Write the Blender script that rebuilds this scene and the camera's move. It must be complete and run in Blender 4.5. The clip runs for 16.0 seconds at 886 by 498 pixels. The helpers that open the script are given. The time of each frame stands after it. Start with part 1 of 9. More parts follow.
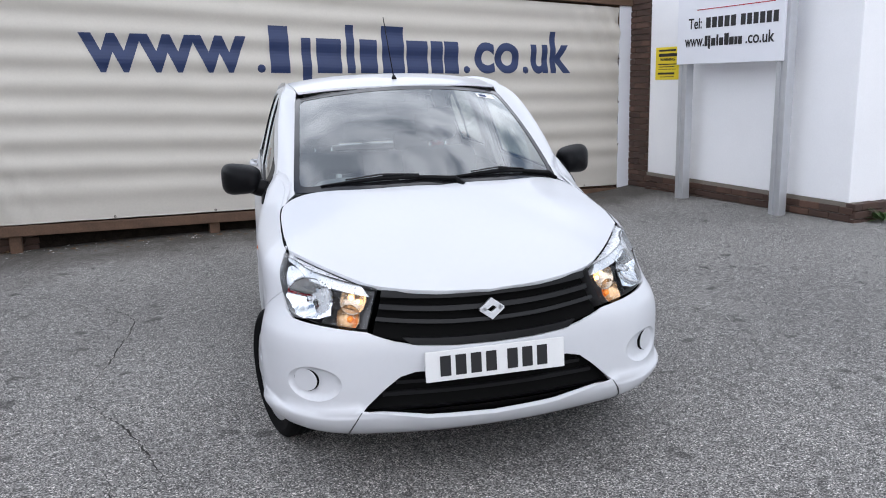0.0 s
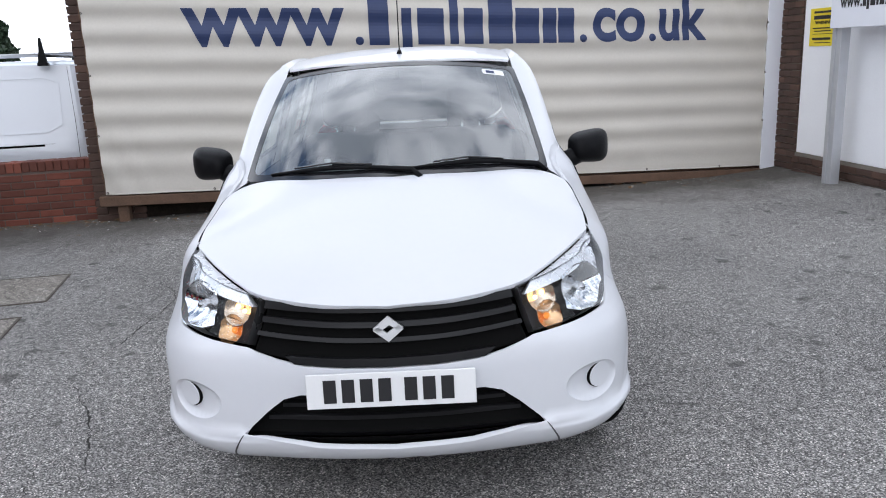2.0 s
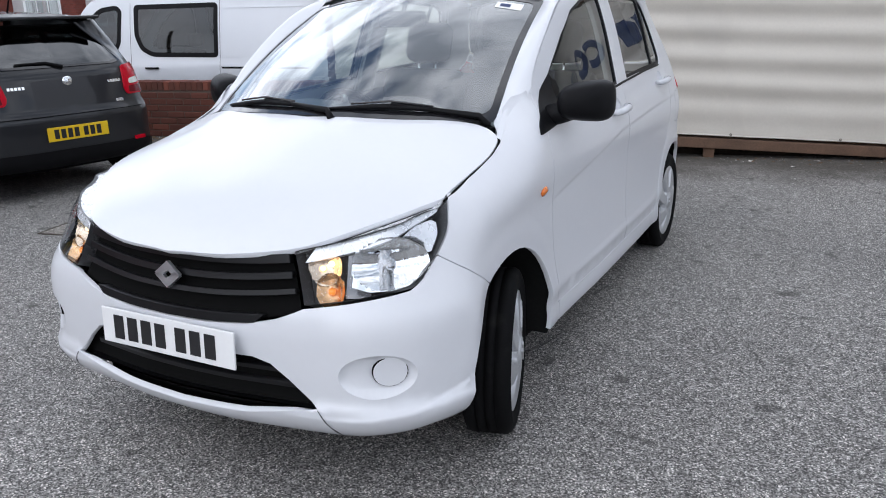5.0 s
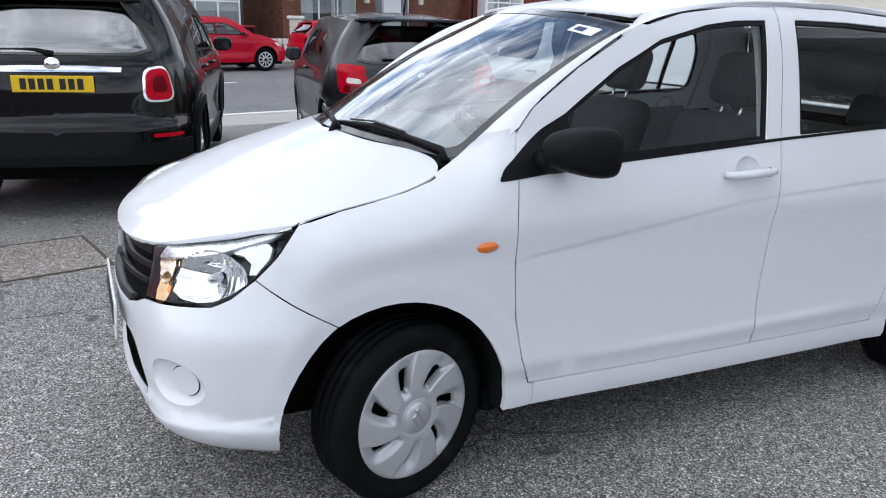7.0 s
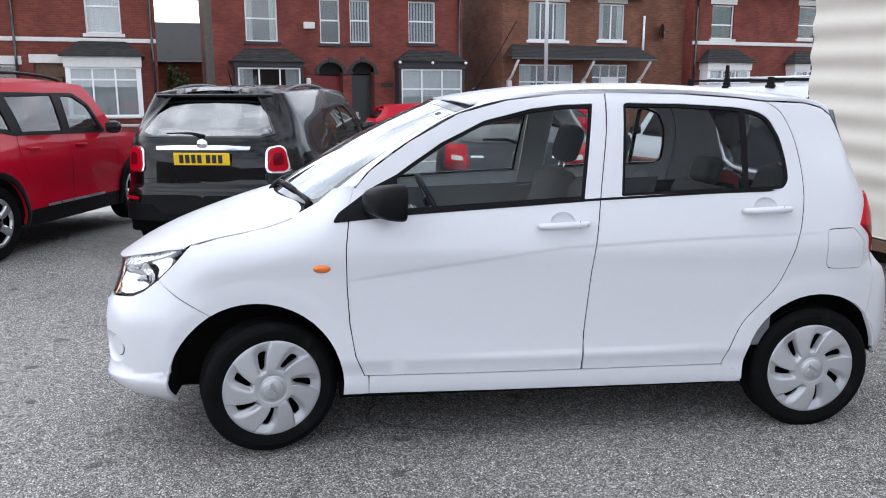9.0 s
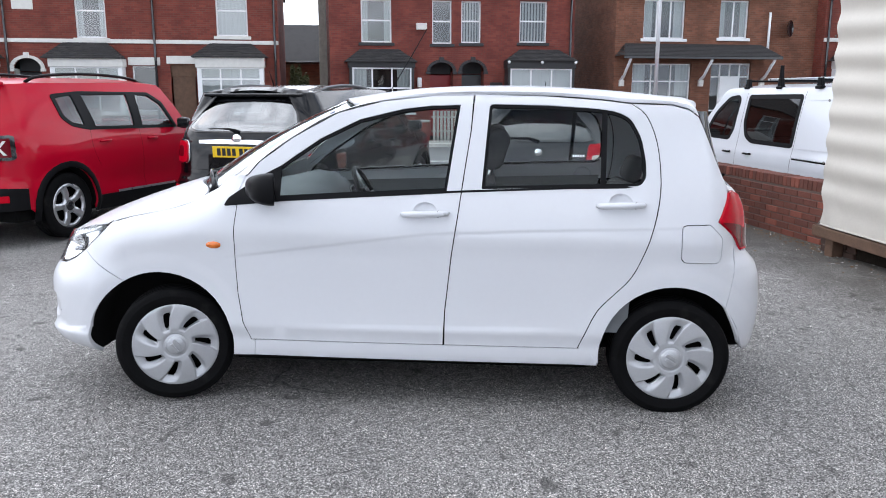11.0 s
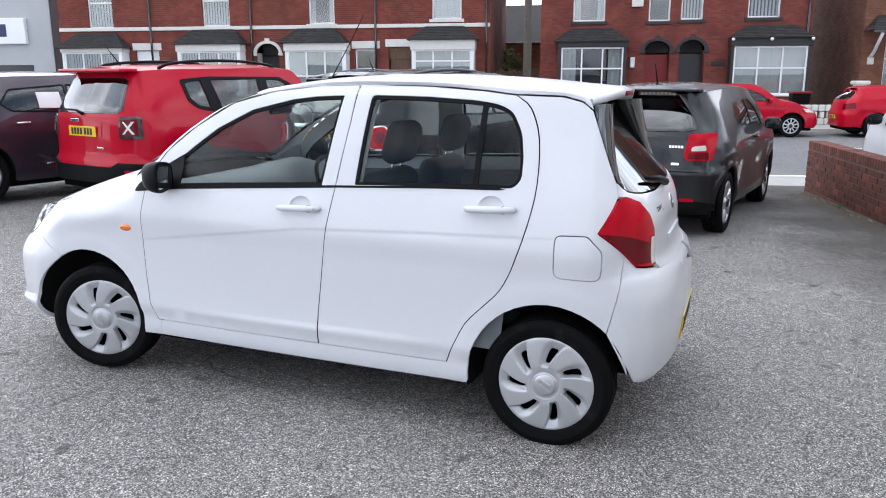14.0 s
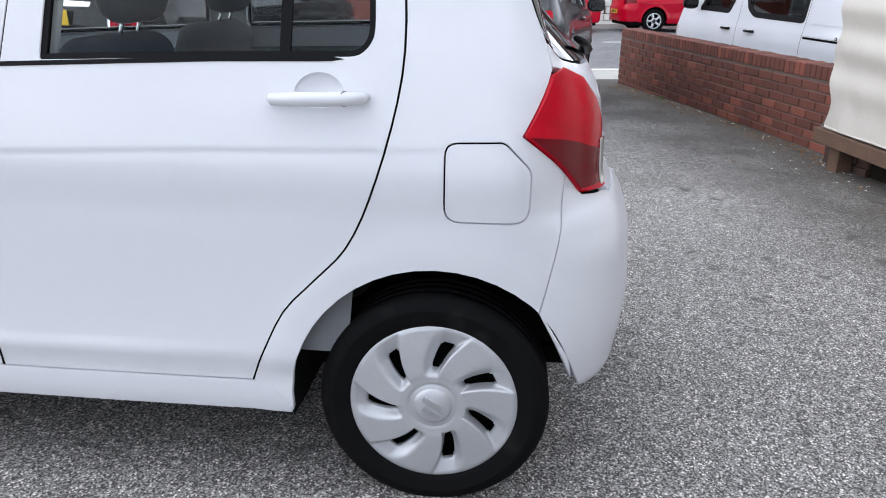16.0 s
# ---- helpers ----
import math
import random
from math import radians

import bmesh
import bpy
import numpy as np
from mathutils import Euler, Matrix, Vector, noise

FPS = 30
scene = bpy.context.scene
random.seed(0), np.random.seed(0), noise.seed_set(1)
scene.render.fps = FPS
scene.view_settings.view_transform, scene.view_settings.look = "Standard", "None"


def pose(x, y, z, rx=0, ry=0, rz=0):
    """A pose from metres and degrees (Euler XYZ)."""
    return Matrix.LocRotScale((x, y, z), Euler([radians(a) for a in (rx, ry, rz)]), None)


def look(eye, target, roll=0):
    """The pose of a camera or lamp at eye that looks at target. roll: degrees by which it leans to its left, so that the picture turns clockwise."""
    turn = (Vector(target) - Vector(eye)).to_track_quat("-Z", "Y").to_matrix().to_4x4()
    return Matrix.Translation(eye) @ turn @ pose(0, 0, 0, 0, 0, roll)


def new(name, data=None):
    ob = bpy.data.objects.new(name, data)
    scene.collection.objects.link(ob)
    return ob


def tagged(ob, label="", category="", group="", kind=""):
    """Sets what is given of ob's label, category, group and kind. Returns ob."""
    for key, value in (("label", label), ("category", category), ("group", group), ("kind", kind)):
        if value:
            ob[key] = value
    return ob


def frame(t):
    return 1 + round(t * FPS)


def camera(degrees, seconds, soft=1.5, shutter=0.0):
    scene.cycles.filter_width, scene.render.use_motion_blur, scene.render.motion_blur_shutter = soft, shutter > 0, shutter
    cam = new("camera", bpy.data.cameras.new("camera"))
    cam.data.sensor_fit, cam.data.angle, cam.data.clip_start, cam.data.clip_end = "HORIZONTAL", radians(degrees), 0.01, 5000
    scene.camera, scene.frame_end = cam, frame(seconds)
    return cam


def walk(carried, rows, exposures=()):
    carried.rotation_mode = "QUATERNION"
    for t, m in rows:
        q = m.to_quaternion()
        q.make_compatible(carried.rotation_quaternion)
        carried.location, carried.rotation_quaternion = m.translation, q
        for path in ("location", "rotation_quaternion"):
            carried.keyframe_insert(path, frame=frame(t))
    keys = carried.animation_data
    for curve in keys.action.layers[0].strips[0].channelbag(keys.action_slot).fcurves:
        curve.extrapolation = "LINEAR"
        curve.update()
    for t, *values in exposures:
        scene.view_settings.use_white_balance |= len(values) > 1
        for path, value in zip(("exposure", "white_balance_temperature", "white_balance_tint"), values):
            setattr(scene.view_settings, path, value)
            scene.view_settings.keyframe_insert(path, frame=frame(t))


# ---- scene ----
cam = camera(59.3, 16.0, 1.0)

PATH = [
    (0, (-0.792, -4.508, 1.494), (-0.339, -2.605, 1.074), -1.7),
    (0.5, (-0.595, -4.658, 1.498), (-0.246, -2.735, 1.072), -2.1),
    (1, (-0.321, -4.614, 1.497), (-0.076, -2.679, 1.054), -2.3),
    (1.5, (-0.060, -4.444, 1.487), (0.068, -2.503, 1.023), -2.4),
    (2, (0.181, -4.186, 1.495), (0.170, -2.244, 1.015), -2.4),
    (2.5, (0.543, -3.992, 1.458), (0.376, -2.060, 0.971), -2.3),
    (3, (0.878, -3.991, 1.468), (0.562, -2.078, 0.977), -2.3),
    (3.5, (1.172, -4.131, 1.475), (0.724, -2.248, 0.973), -2.2),
    (4, (1.379, -4.069, 1.470), (0.804, -2.225, 0.952), -2.3),
    (4.5, (1.614, -3.808, 1.456), (0.899, -2.022, 0.907), -1.9),
    (5, (1.680, -3.460, 1.422), (0.797, -1.768, 0.824), -1.2),
    (5.2, (1.705, -3.308, 1.429), (0.741, -1.671, 0.804), -0.4),
    (7.3, (2.908, -1.857, 1.453), (1.107, -1.176, 0.914), 1.1),
    (7.5, (3.037, -1.762, 1.449), (1.202, -1.155, 0.936), 0.8),
    (8, (3.341, -1.517, 1.485), (1.449, -1.061, 1.024), 0.3),
    (8.5, (3.583, -1.125, 1.500), (1.656, -0.791, 1.081), 0.0),
    (9, (3.919, -0.851, 1.501), (1.972, -0.617, 1.111), -0.1),
    (9.5, (4.187, -0.579, 1.515), (2.229, -0.435, 1.136), 0.0),
    (10, (4.319, -0.212, 1.498), (2.356, -0.161, 1.122), 0.2),
    (10.2, (4.386, -0.092, 1.504), (2.422, -0.074, 1.127), 0.3),
    (12.3, (4.042, 0.889, 1.524), (2.122, 0.533, 1.089), -0.5),
    (12.5, (3.933, 0.973, 1.536), (2.025, 0.570, 1.095), -0.4),
    (13, (3.735, 1.303, 1.527), (1.856, 0.787, 1.077), -0.2),
    (13.5, (3.756, 1.668, 1.532), (1.910, 1.040, 1.088), 0.0),
    (14, (3.800, 1.936, 1.558), (1.983, 1.225, 1.117), -0.2),
    (14.5, (3.631, 2.056, 1.557), (1.842, 1.284, 1.106), -0.7),
    (15, (3.383, 1.957, 1.508), (1.597, 1.206, 1.013), -1.2),
    (15.5, (3.029, 1.629, 1.474), (1.179, 1.127, 0.904), -1.0),
    (16, (2.430, 1.383, 1.262), (0.552, 1.213, 0.596), 0.6),
]
walk(cam, [(t, look(eye, target, roll)) for t, eye, target, roll in PATH],
     exposures=[(0.0, 0.05), (5.0, 0.05), (8.0, 0.30), (10.0, 0.50), (13.0, 0.56), (14.5, 0.60), (16.0, 0.60)])
# the white car stands a little askew on the uneven yard
LEAN = Matrix.Translation((-0.0071, -0.0037, -0.0029)) @ Matrix.Rotation(0.00157, 4, "Z") @ Matrix.Rotation(-0.00660, 4, "Y") @ Matrix.Rotation(-0.00917, 4, "X")


# ---- world, sun ----
world = bpy.data.worlds.new("sky")
scene.world = world
world.use_nodes = True


def sky_nodes():
    nt = world.node_tree
    nt.nodes.clear()
    N, L = nt.nodes.new, nt.links.new
    out, bg = N("ShaderNodeOutputWorld"), N("ShaderNodeBackground")
    sky = N("ShaderNodeTexSky")
    sky.sky_type, sky.sun_disc = "NISHITA", False
    sky.sun_elevation, sky.sun_rotation = radians(42), radians(194)
    co, mp, no, ramp = N("ShaderNodeTexCoord"), N("ShaderNodeMapping"), N("ShaderNodeTexNoise"), N("ShaderNodeValToRGB")
    mp.inputs["Scale"].default_value = (1.0, 1.0, 2.4)
    no.inputs["Scale"].default_value, no.inputs["Detail"].default_value = 2.6, 7.0
    no.inputs["Roughness"].default_value = 0.58
    ramp.color_ramp.elements[0].position, ramp.color_ramp.elements[1].position = 0.36, 0.50
    no2, ramp2 = N("ShaderNodeTexNoise"), N("ShaderNodeValToRGB")
    no2.inputs["Scale"].default_value, no2.inputs["Detail"].default_value = 3.4, 6.0
    e = ramp2.color_ramp.elements
    e[0].position, e[0].color = 0.36, (4.2, 4.65, 5.5, 1)
    e[1].position, e[1].color = 0.62, (11.2, 11.7, 12.9, 1)
    mix = N("ShaderNodeMixRGB")
    L(co.outputs["Generated"], mp.inputs["Vector"])
    L(mp.outputs["Vector"], no.inputs["Vector"]), L(mp.outputs["Vector"], no2.inputs["Vector"])
    L(no.outputs["Fac"], ramp.inputs["Fac"]), L(no2.outputs["Fac"], ramp2.inputs["Fac"])
    L(ramp.outputs["Color"], mix.inputs["Fac"])
    L(sky.outputs["Color"], mix.inputs["Color1"]), L(ramp2.outputs["Color"], mix.inputs["Color2"])
    # the cloud cover is thinner and paler towards the horizon
    sepz, thin, tint = N("ShaderNodeSeparateXYZ"), N("ShaderNodeMapRange"), N("ShaderNodeVectorMath")
    thin.inputs["From Min"].default_value, thin.inputs["From Max"].default_value = 0.0, 1.0
    thin.inputs["To Min"].default_value, thin.inputs["To Max"].default_value = 1.34, 0.72
    tint.operation = "SCALE"
    L(co.outputs["Generated"], sepz.inputs[0]), L(sepz.outputs["Z"], thin.inputs["Value"])
    # and brighter on the side where the sun stands behind it
    dot, glow, mul = N("ShaderNodeVectorMath"), N("ShaderNodeMapRange"), N("ShaderNodeMath")
    dot.operation, mul.operation = "DOT_PRODUCT", "MULTIPLY"
    dot.inputs[1].default_value = Vector((-0.95, -0.1, 0.30)).normalized()
    glow.inputs["From Min"].default_value, glow.inputs["From Max"].default_value = -0.6, 1.0
    glow.inputs["To Min"].default_value, glow.inputs["To Max"].default_value = 0.92, 1.30
    L(co.outputs["Generated"], dot.inputs[0]), L(dot.outputs["Value"], glow.inputs["Value"])
    L(thin.outputs[0], mul.inputs[0]), L(glow.outputs[0], mul.inputs[1])
    L(mix.outputs["Color"], tint.inputs[0]), L(mul.outputs[0], tint.inputs["Scale"])
    L(tint.outputs[0], bg.inputs["Color"])
    bg.inputs["Strength"].default_value = 0.150
    L(bg.outputs["Background"], out.inputs["Surface"])


sky_nodes()
sun = new("sun", bpy.data.lights.new("sun", "SUN"))
sun.data.energy, sun.data.angle, sun.data.color = 0.8, radians(110), (0.98, 0.985, 1.0)
sun.matrix_world = look((-3.0, -12.0, 11.1), (0, 0, 0))


# ---- materials ----
def nodes_of(name):
    m = bpy.data.materials.new(name)
    m.use_nodes = True
    nt = m.node_tree
    return m, nt, nt.nodes["Principled BSDF"], nt.nodes["Material Output"]


def rgba(c):
    return (c[0], c[1], c[2], 1)


def surface(name, color, rough=0.6, metal=0.0, coat=0.0, vary=0.12, scale=6.0, fine=120.0, bump=0.0, coord="Object",
            rough_vary=0.08, spec=0.5, stain=None, stain_at=0.55, emit=None):
    """A painted or natural surface with variation at two scales."""
    m, nt, p, out = nodes_of(name)
    N, L = nt.nodes.new, nt.links.new
    p.inputs["Roughness"].default_value, p.inputs["Metallic"].default_value = rough, metal
    p.inputs["Specular IOR Level"].default_value = spec
    p.inputs["Coat Weight"].default_value, p.inputs["Coat Roughness"].default_value = coat, 0.03
    co = N("ShaderNodeTexCoord")
    big, small = N("ShaderNodeTexNoise"), N("ShaderNodeTexNoise")
    big.inputs["Scale"].default_value, big.inputs["Detail"].default_value = scale, 4
    small.inputs["Scale"].default_value, small.inputs["Detail"].default_value = fine, 3
    for n in (big, small):
        L(co.outputs[coord], n.inputs["Vector"])
    a = N("ShaderNodeMixRGB")
    a.inputs["Color1"].default_value = rgba([v * (1 - vary) for v in color])
    a.inputs["Color2"].default_value = rgba([min(1, v * (1 + vary)) for v in color])
    add = N("ShaderNodeMath")
    add.operation = "MULTIPLY_ADD"
    add.inputs[1].default_value = 0.55
    L(big.outputs["Fac"], add.inputs[0])
    half = N("ShaderNodeMath")
    half.operation = "MULTIPLY"
    half.inputs[1].default_value = 0.45
    L(small.outputs["Fac"], half.inputs[0]), L(half.outputs[0], add.inputs[2])
    st = N("ShaderNodeMapRange")
    st.inputs["From Min"].default_value, st.inputs["From Max"].default_value = 0.3, 0.7
    L(add.outputs[0], st.inputs["Value"]), L(st.outputs[0], a.inputs["Fac"])
    last = a
    if stain is not None:
        sn, rp, mx = N("ShaderNodeTexNoise"), N("ShaderNodeMapRange"), N("ShaderNodeMixRGB")
        sn.inputs["Scale"].default_value, sn.inputs["Detail"].default_value = scale * 0.6, 6
        L(co.outputs[coord], sn.inputs["Vector"])
        rp.inputs["From Min"].default_value, rp.inputs["From Max"].default_value = stain_at, stain_at + 0.14
        L(sn.outputs["Fac"], rp.inputs["Value"]), L(rp.outputs[0], mx.inputs["Fac"])
        L(last.outputs["Color"], mx.inputs["Color1"])
        mx.inputs["Color2"].default_value = rgba(stain)
        last = mx
    L(last.outputs["Color"], p.inputs["Base Color"])
    rr = N("ShaderNodeMapRange")
    rr.inputs["To Min"].default_value, rr.inputs["To Max"].default_value = max(0.02, rough - rough_vary), min(1, rough + rough_vary)
    L(big.outputs["Fac"], rr.inputs["Value"]), L(rr.outputs[0], p.inputs["Roughness"])
    if bump:
        b = N("ShaderNodeBump")
        b.inputs["Strength"].default_value, b.inputs["Distance"].default_value = 1.0, bump
        L(small.outputs["Fac"], b.inputs["Height"]), L(b.outputs[0], p.inputs["Normal"])
    if emit:
        p.inputs["Emission Color"].default_value, p.inputs["Emission Strength"].default_value = rgba(emit[0]), emit[1]
    return m


def glass(name, tint, gloss=0.0):
    """A thin pane: see-through, mirroring more at a slant."""
    m, nt, p, out = nodes_of(name)
    nt.nodes.remove(p)
    N, L = nt.nodes.new, nt.links.new
    tr, gl, mix, fr = N("ShaderNodeBsdfTransparent"), N("ShaderNodeBsdfGlossy"), N("ShaderNodeMixShader"), N("ShaderNodeLayerWeight")
    tr.inputs["Color"].default_value = rgba(tint)
    gl.inputs["Roughness"].default_value, gl.inputs["Color"].default_value = 0.012, (0.96, 0.98, 1, 1)
    fr.inputs["Blend"].default_value = 0.5
    power, add = N("ShaderNodeMath"), N("ShaderNodeMath")
    power.operation, power.inputs[1].default_value = "POWER", 4.0
    add.operation, add.use_clamp, add.inputs[1].default_value = "MULTIPLY_ADD", True, 0.9
    add.inputs[2].default_value = 0.05 + gloss
    L(fr.outputs["Facing"], power.inputs[0]), L(power.outputs[0], add.inputs[0]), L(add.outputs[0], mix.inputs["Fac"])
    L(tr.outputs[0], mix.inputs[1]), L(gl.outputs[0], mix.inputs[2]), L(mix.outputs[0], out.inputs["Surface"])
    return m


def brick_surface(name, a, b, mortar, rough=0.85):
    """Brick faces: each piece takes its own tone, with a rough grain."""
    m, nt, p, out = nodes_of(name)
    N, L = nt.nodes.new, nt.links.new
    oi, geo, addr = N("ShaderNodeObjectInfo"), N("ShaderNodeNewGeometry"), N("ShaderNodeMath")
    addr.operation = "ADD"
    fr = N("ShaderNodeMath")
    fr.operation = "FRACT"
    L(oi.outputs["Random"], addr.inputs[0]), L(geo.outputs["Random Per Island"], addr.inputs[1]), L(addr.outputs[0], fr.inputs[0])
    rp = N("ShaderNodeValToRGB")
    e = rp.color_ramp.elements
    e[0].color, e[1].color = rgba(a), rgba(b)
    e.new(0.8).color = rgba([0.5 * (u + v) * 0.85 for u, v in zip(a, b)])
    L(fr.outputs[0], rp.inputs["Fac"])
    co, n1, n2, mx = N("ShaderNodeTexCoord"), N("ShaderNodeTexNoise"), N("ShaderNodeTexNoise"), N("ShaderNodeMixRGB")
    n1.inputs["Scale"].default_value, n1.inputs["Detail"].default_value = 3.0, 6
    n2.inputs["Scale"].default_value, n2.inputs["Detail"].default_value = 160, 3
    geo_p = geo.outputs["Position"]
    L(geo_p, n1.inputs["Vector"]), L(geo_p, n2.inputs["Vector"])
    mr = N("ShaderNodeMapRange")
    mr.inputs["From Min"].default_value, mr.inputs["From Max"].default_value = 0.5, 0.78
    mr.inputs["To Max"].default_value = 0.6
    L(n1.outputs["Fac"], mr.inputs["Value"]), L(mr.outputs[0], mx.inputs["Fac"])
    L(rp.outputs["Color"], mx.inputs["Color1"])
    mx.inputs["Color2"].default_value = rgba([v * 0.5 for v in a])
    L(mx.outputs["Color"], p.inputs["Base Color"])
    bp = N("ShaderNodeBump")
    bp.inputs["Distance"].default_value = 0.002
    L(n2.outputs["Fac"], bp.inputs["Height"]), L(bp.outputs[0], p.inputs["Normal"])
    p.inputs["Roughness"].default_value = rough
    return m


def asphalt(name, base, light, patch, fine=420.0, dirt=None):
    """Worn tarmac: pale stones in dark binder, worn lanes and stains."""
    m, nt, p, out = nodes_of(name)
    N, L = nt.nodes.new, nt.links.new
    geo = N("ShaderNodeNewGeometry")
    vo, no, big, blot = N("ShaderNodeTexVoronoi"), N("ShaderNodeTexNoise"), N("ShaderNodeTexNoise"), N("ShaderNodeTexNoise")
    vo.inputs["Scale"].default_value = fine * 0.50
    no.inputs["Scale"].default_value, no.inputs["Detail"].default_value = fine * 0.05, 5
    big.inputs["Scale"].default_value, big.inputs["Detail"].default_value = 0.55, 6
    blot.inputs["Scale"].default_value, blot.inputs["Detail"].default_value = 5.5, 2.5
    for n in (vo, no, big, blot):
        L(geo.outputs["Position"], n.inputs["Vector"])
    sep = N("ShaderNodeSeparateColor")
    L(vo.outputs["Color"], sep.inputs[0])
    mul = N("ShaderNodeMath")
    mul.operation = "MULTIPLY_ADD"
    mul.inputs[1].default_value, mul.inputs[2].default_value = 0.34, -0.17
    L(no.outputs["Fac"], mul.inputs[0])
    tone = N("ShaderNodeMath")
    tone.operation = "ADD"
    L(sep.outputs[0], tone.inputs[0]), L(mul.outputs[0], tone.inputs[1])
    c1 = N("ShaderNodeValToRGB")
    e = c1.color_ramp.elements
    e[0].position, e[0].color = 0.0, rgba([v * 0.55 for v in base])
    e[1].position, e[1].color = 1.0, rgba([min(1, v * 1.25) for v in light])
    for at_, c in ((0.28, base), (0.60, [0.72 * u + 0.28 * v for u, v in zip(base, light)]), (0.86, [0.52 * u + 0.48 * v for u, v in zip(base, light)]), (0.93, [0.15 * u + 0.85 * v for u, v in zip(base, light)])):
        e.new(at_).color = rgba(c)
    L(tone.outputs[0], c1.inputs["Fac"])
    # hair cracks where the surface has aged
    warp, wm, cr, cm, mask, both_ = N("ShaderNodeTexNoise"), N("ShaderNodeVectorMath"), N("ShaderNodeTexVoronoi"), N("ShaderNodeMapRange"), N("ShaderNodeMapRange"), N("ShaderNodeMath")
    warp.inputs["Scale"].default_value, warp.inputs["Detail"].default_value = 1.7, 5
    wm.operation = "MULTIPLY_ADD"
    wm.inputs[1].default_value = (0.55, 0.55, 0)
    L(geo.outputs["Position"], warp.inputs["Vector"]), L(warp.outputs["Color"], wm.inputs[0]), L(geo.outputs["Position"], wm.inputs[2])
    cr.feature = "DISTANCE_TO_EDGE"
    cr.inputs["Scale"].default_value = 0.75
    L(wm.outputs[0], cr.inputs["Vector"]), L(cr.outputs["Distance"], cm.inputs["Value"])
    cm.inputs["From Min"].default_value, cm.inputs["From Max"].default_value = 0.0, 0.0055
    cm.inputs["To Min"].default_value, cm.inputs["To Max"].default_value = 0.75, 0.0
    mask.inputs["From Min"].default_value, mask.inputs["From Max"].default_value = 0.50, 0.60
    L(big.outputs["Fac"], mask.inputs["Value"])
    both_.operation = "MULTIPLY"
    L(cm.outputs[0], both_.inputs[0]), L(mask.outputs[0], both_.inputs[1])
    c2, r2 = N("ShaderNodeMixRGB"), N("ShaderNodeMapRange")
    r2.inputs["From Min"].default_value, r2.inputs["From Max"].default_value = 0.42, 0.68
    r2.inputs["To Max"].default_value = 0.55
    c2.blend_type = "MULTIPLY"
    L(big.outputs["Fac"], r2.inputs["Value"]), L(r2.outputs[0], c2.inputs["Fac"])
    L(c1.outputs["Color"], c2.inputs["Color1"])
    c2.inputs["Color2"].default_value = rgba(patch)
    c3, r3 = N("ShaderNodeMixRGB"), N("ShaderNodeMapRange")
    r3.inputs["From Min"].default_value, r3.inputs["From Max"].default_value = 0.645, 0.71
    r3.inputs["To Max"].default_value = 0.62
    L(blot.outputs["Fac"], r3.inputs["Value"]), L(r3.outputs[0], c3.inputs["Fac"])
    L(c2.outputs["Color"], c3.inputs["Color1"])
    c3.inputs["Color2"].default_value = rgba([v * 0.45 for v in base])
    c4 = N("ShaderNodeMixRGB")
    L(both_.outputs[0], c4.inputs["Fac"]), L(c3.outputs["Color"], c4.inputs["Color1"])
    c4.inputs["Color2"].default_value = rgba([v * 0.3 for v in base])
    last = c4
    if dirt:
        # soil washed up along the wall and fence: dirt = (x, y, from, to)
        dp, dn, d1, d2, c5 = N("ShaderNodeVectorMath"), N("ShaderNodeTexNoise"), N("ShaderNodeMath"), N("ShaderNodeMapRange"), N("ShaderNodeMixRGB")
        dp.operation, d1.operation = "DOT_PRODUCT", "MULTIPLY_ADD"
        dp.inputs[1].default_value = (dirt[0], dirt[1], 0)
        dn.inputs["Scale"].default_value, dn.inputs["Detail"].default_value = 1.6, 6
        d1.inputs[1].default_value = 2.2
        L(geo.outputs["Position"], dp.inputs[0]), L(geo.outputs["Position"], dn.inputs["Vector"])
        L(dn.outputs["Fac"], d1.inputs[0]), L(dp.outputs["Value"], d1.inputs[2]), L(d1.outputs[0], d2.inputs["Value"])
        d2.inputs["From Min"].default_value, d2.inputs["From Max"].default_value, d2.inputs["To Max"].default_value = dirt[2] + 1.1, dirt[3] + 1.1, 0.80
        L(d2.outputs[0], c5.inputs["Fac"]), L(last.outputs["Color"], c5.inputs["Color1"])
        c5.inputs["Color2"].default_value = (0.056, 0.048, 0.039, 1)
        last = c5
    L(last.outputs["Color"], p.inputs["Base Color"])
    p.inputs["Roughness"].default_value = 0.78
    p.inputs["Specular IOR Level"].default_value = 0.3
    bp = N("ShaderNodeBump")
    bp.inputs["Distance"].default_value = 0.004
    L(sep.outputs[1], bp.inputs["Height"]), L(bp.outputs[0], p.inputs["Normal"])
    return m


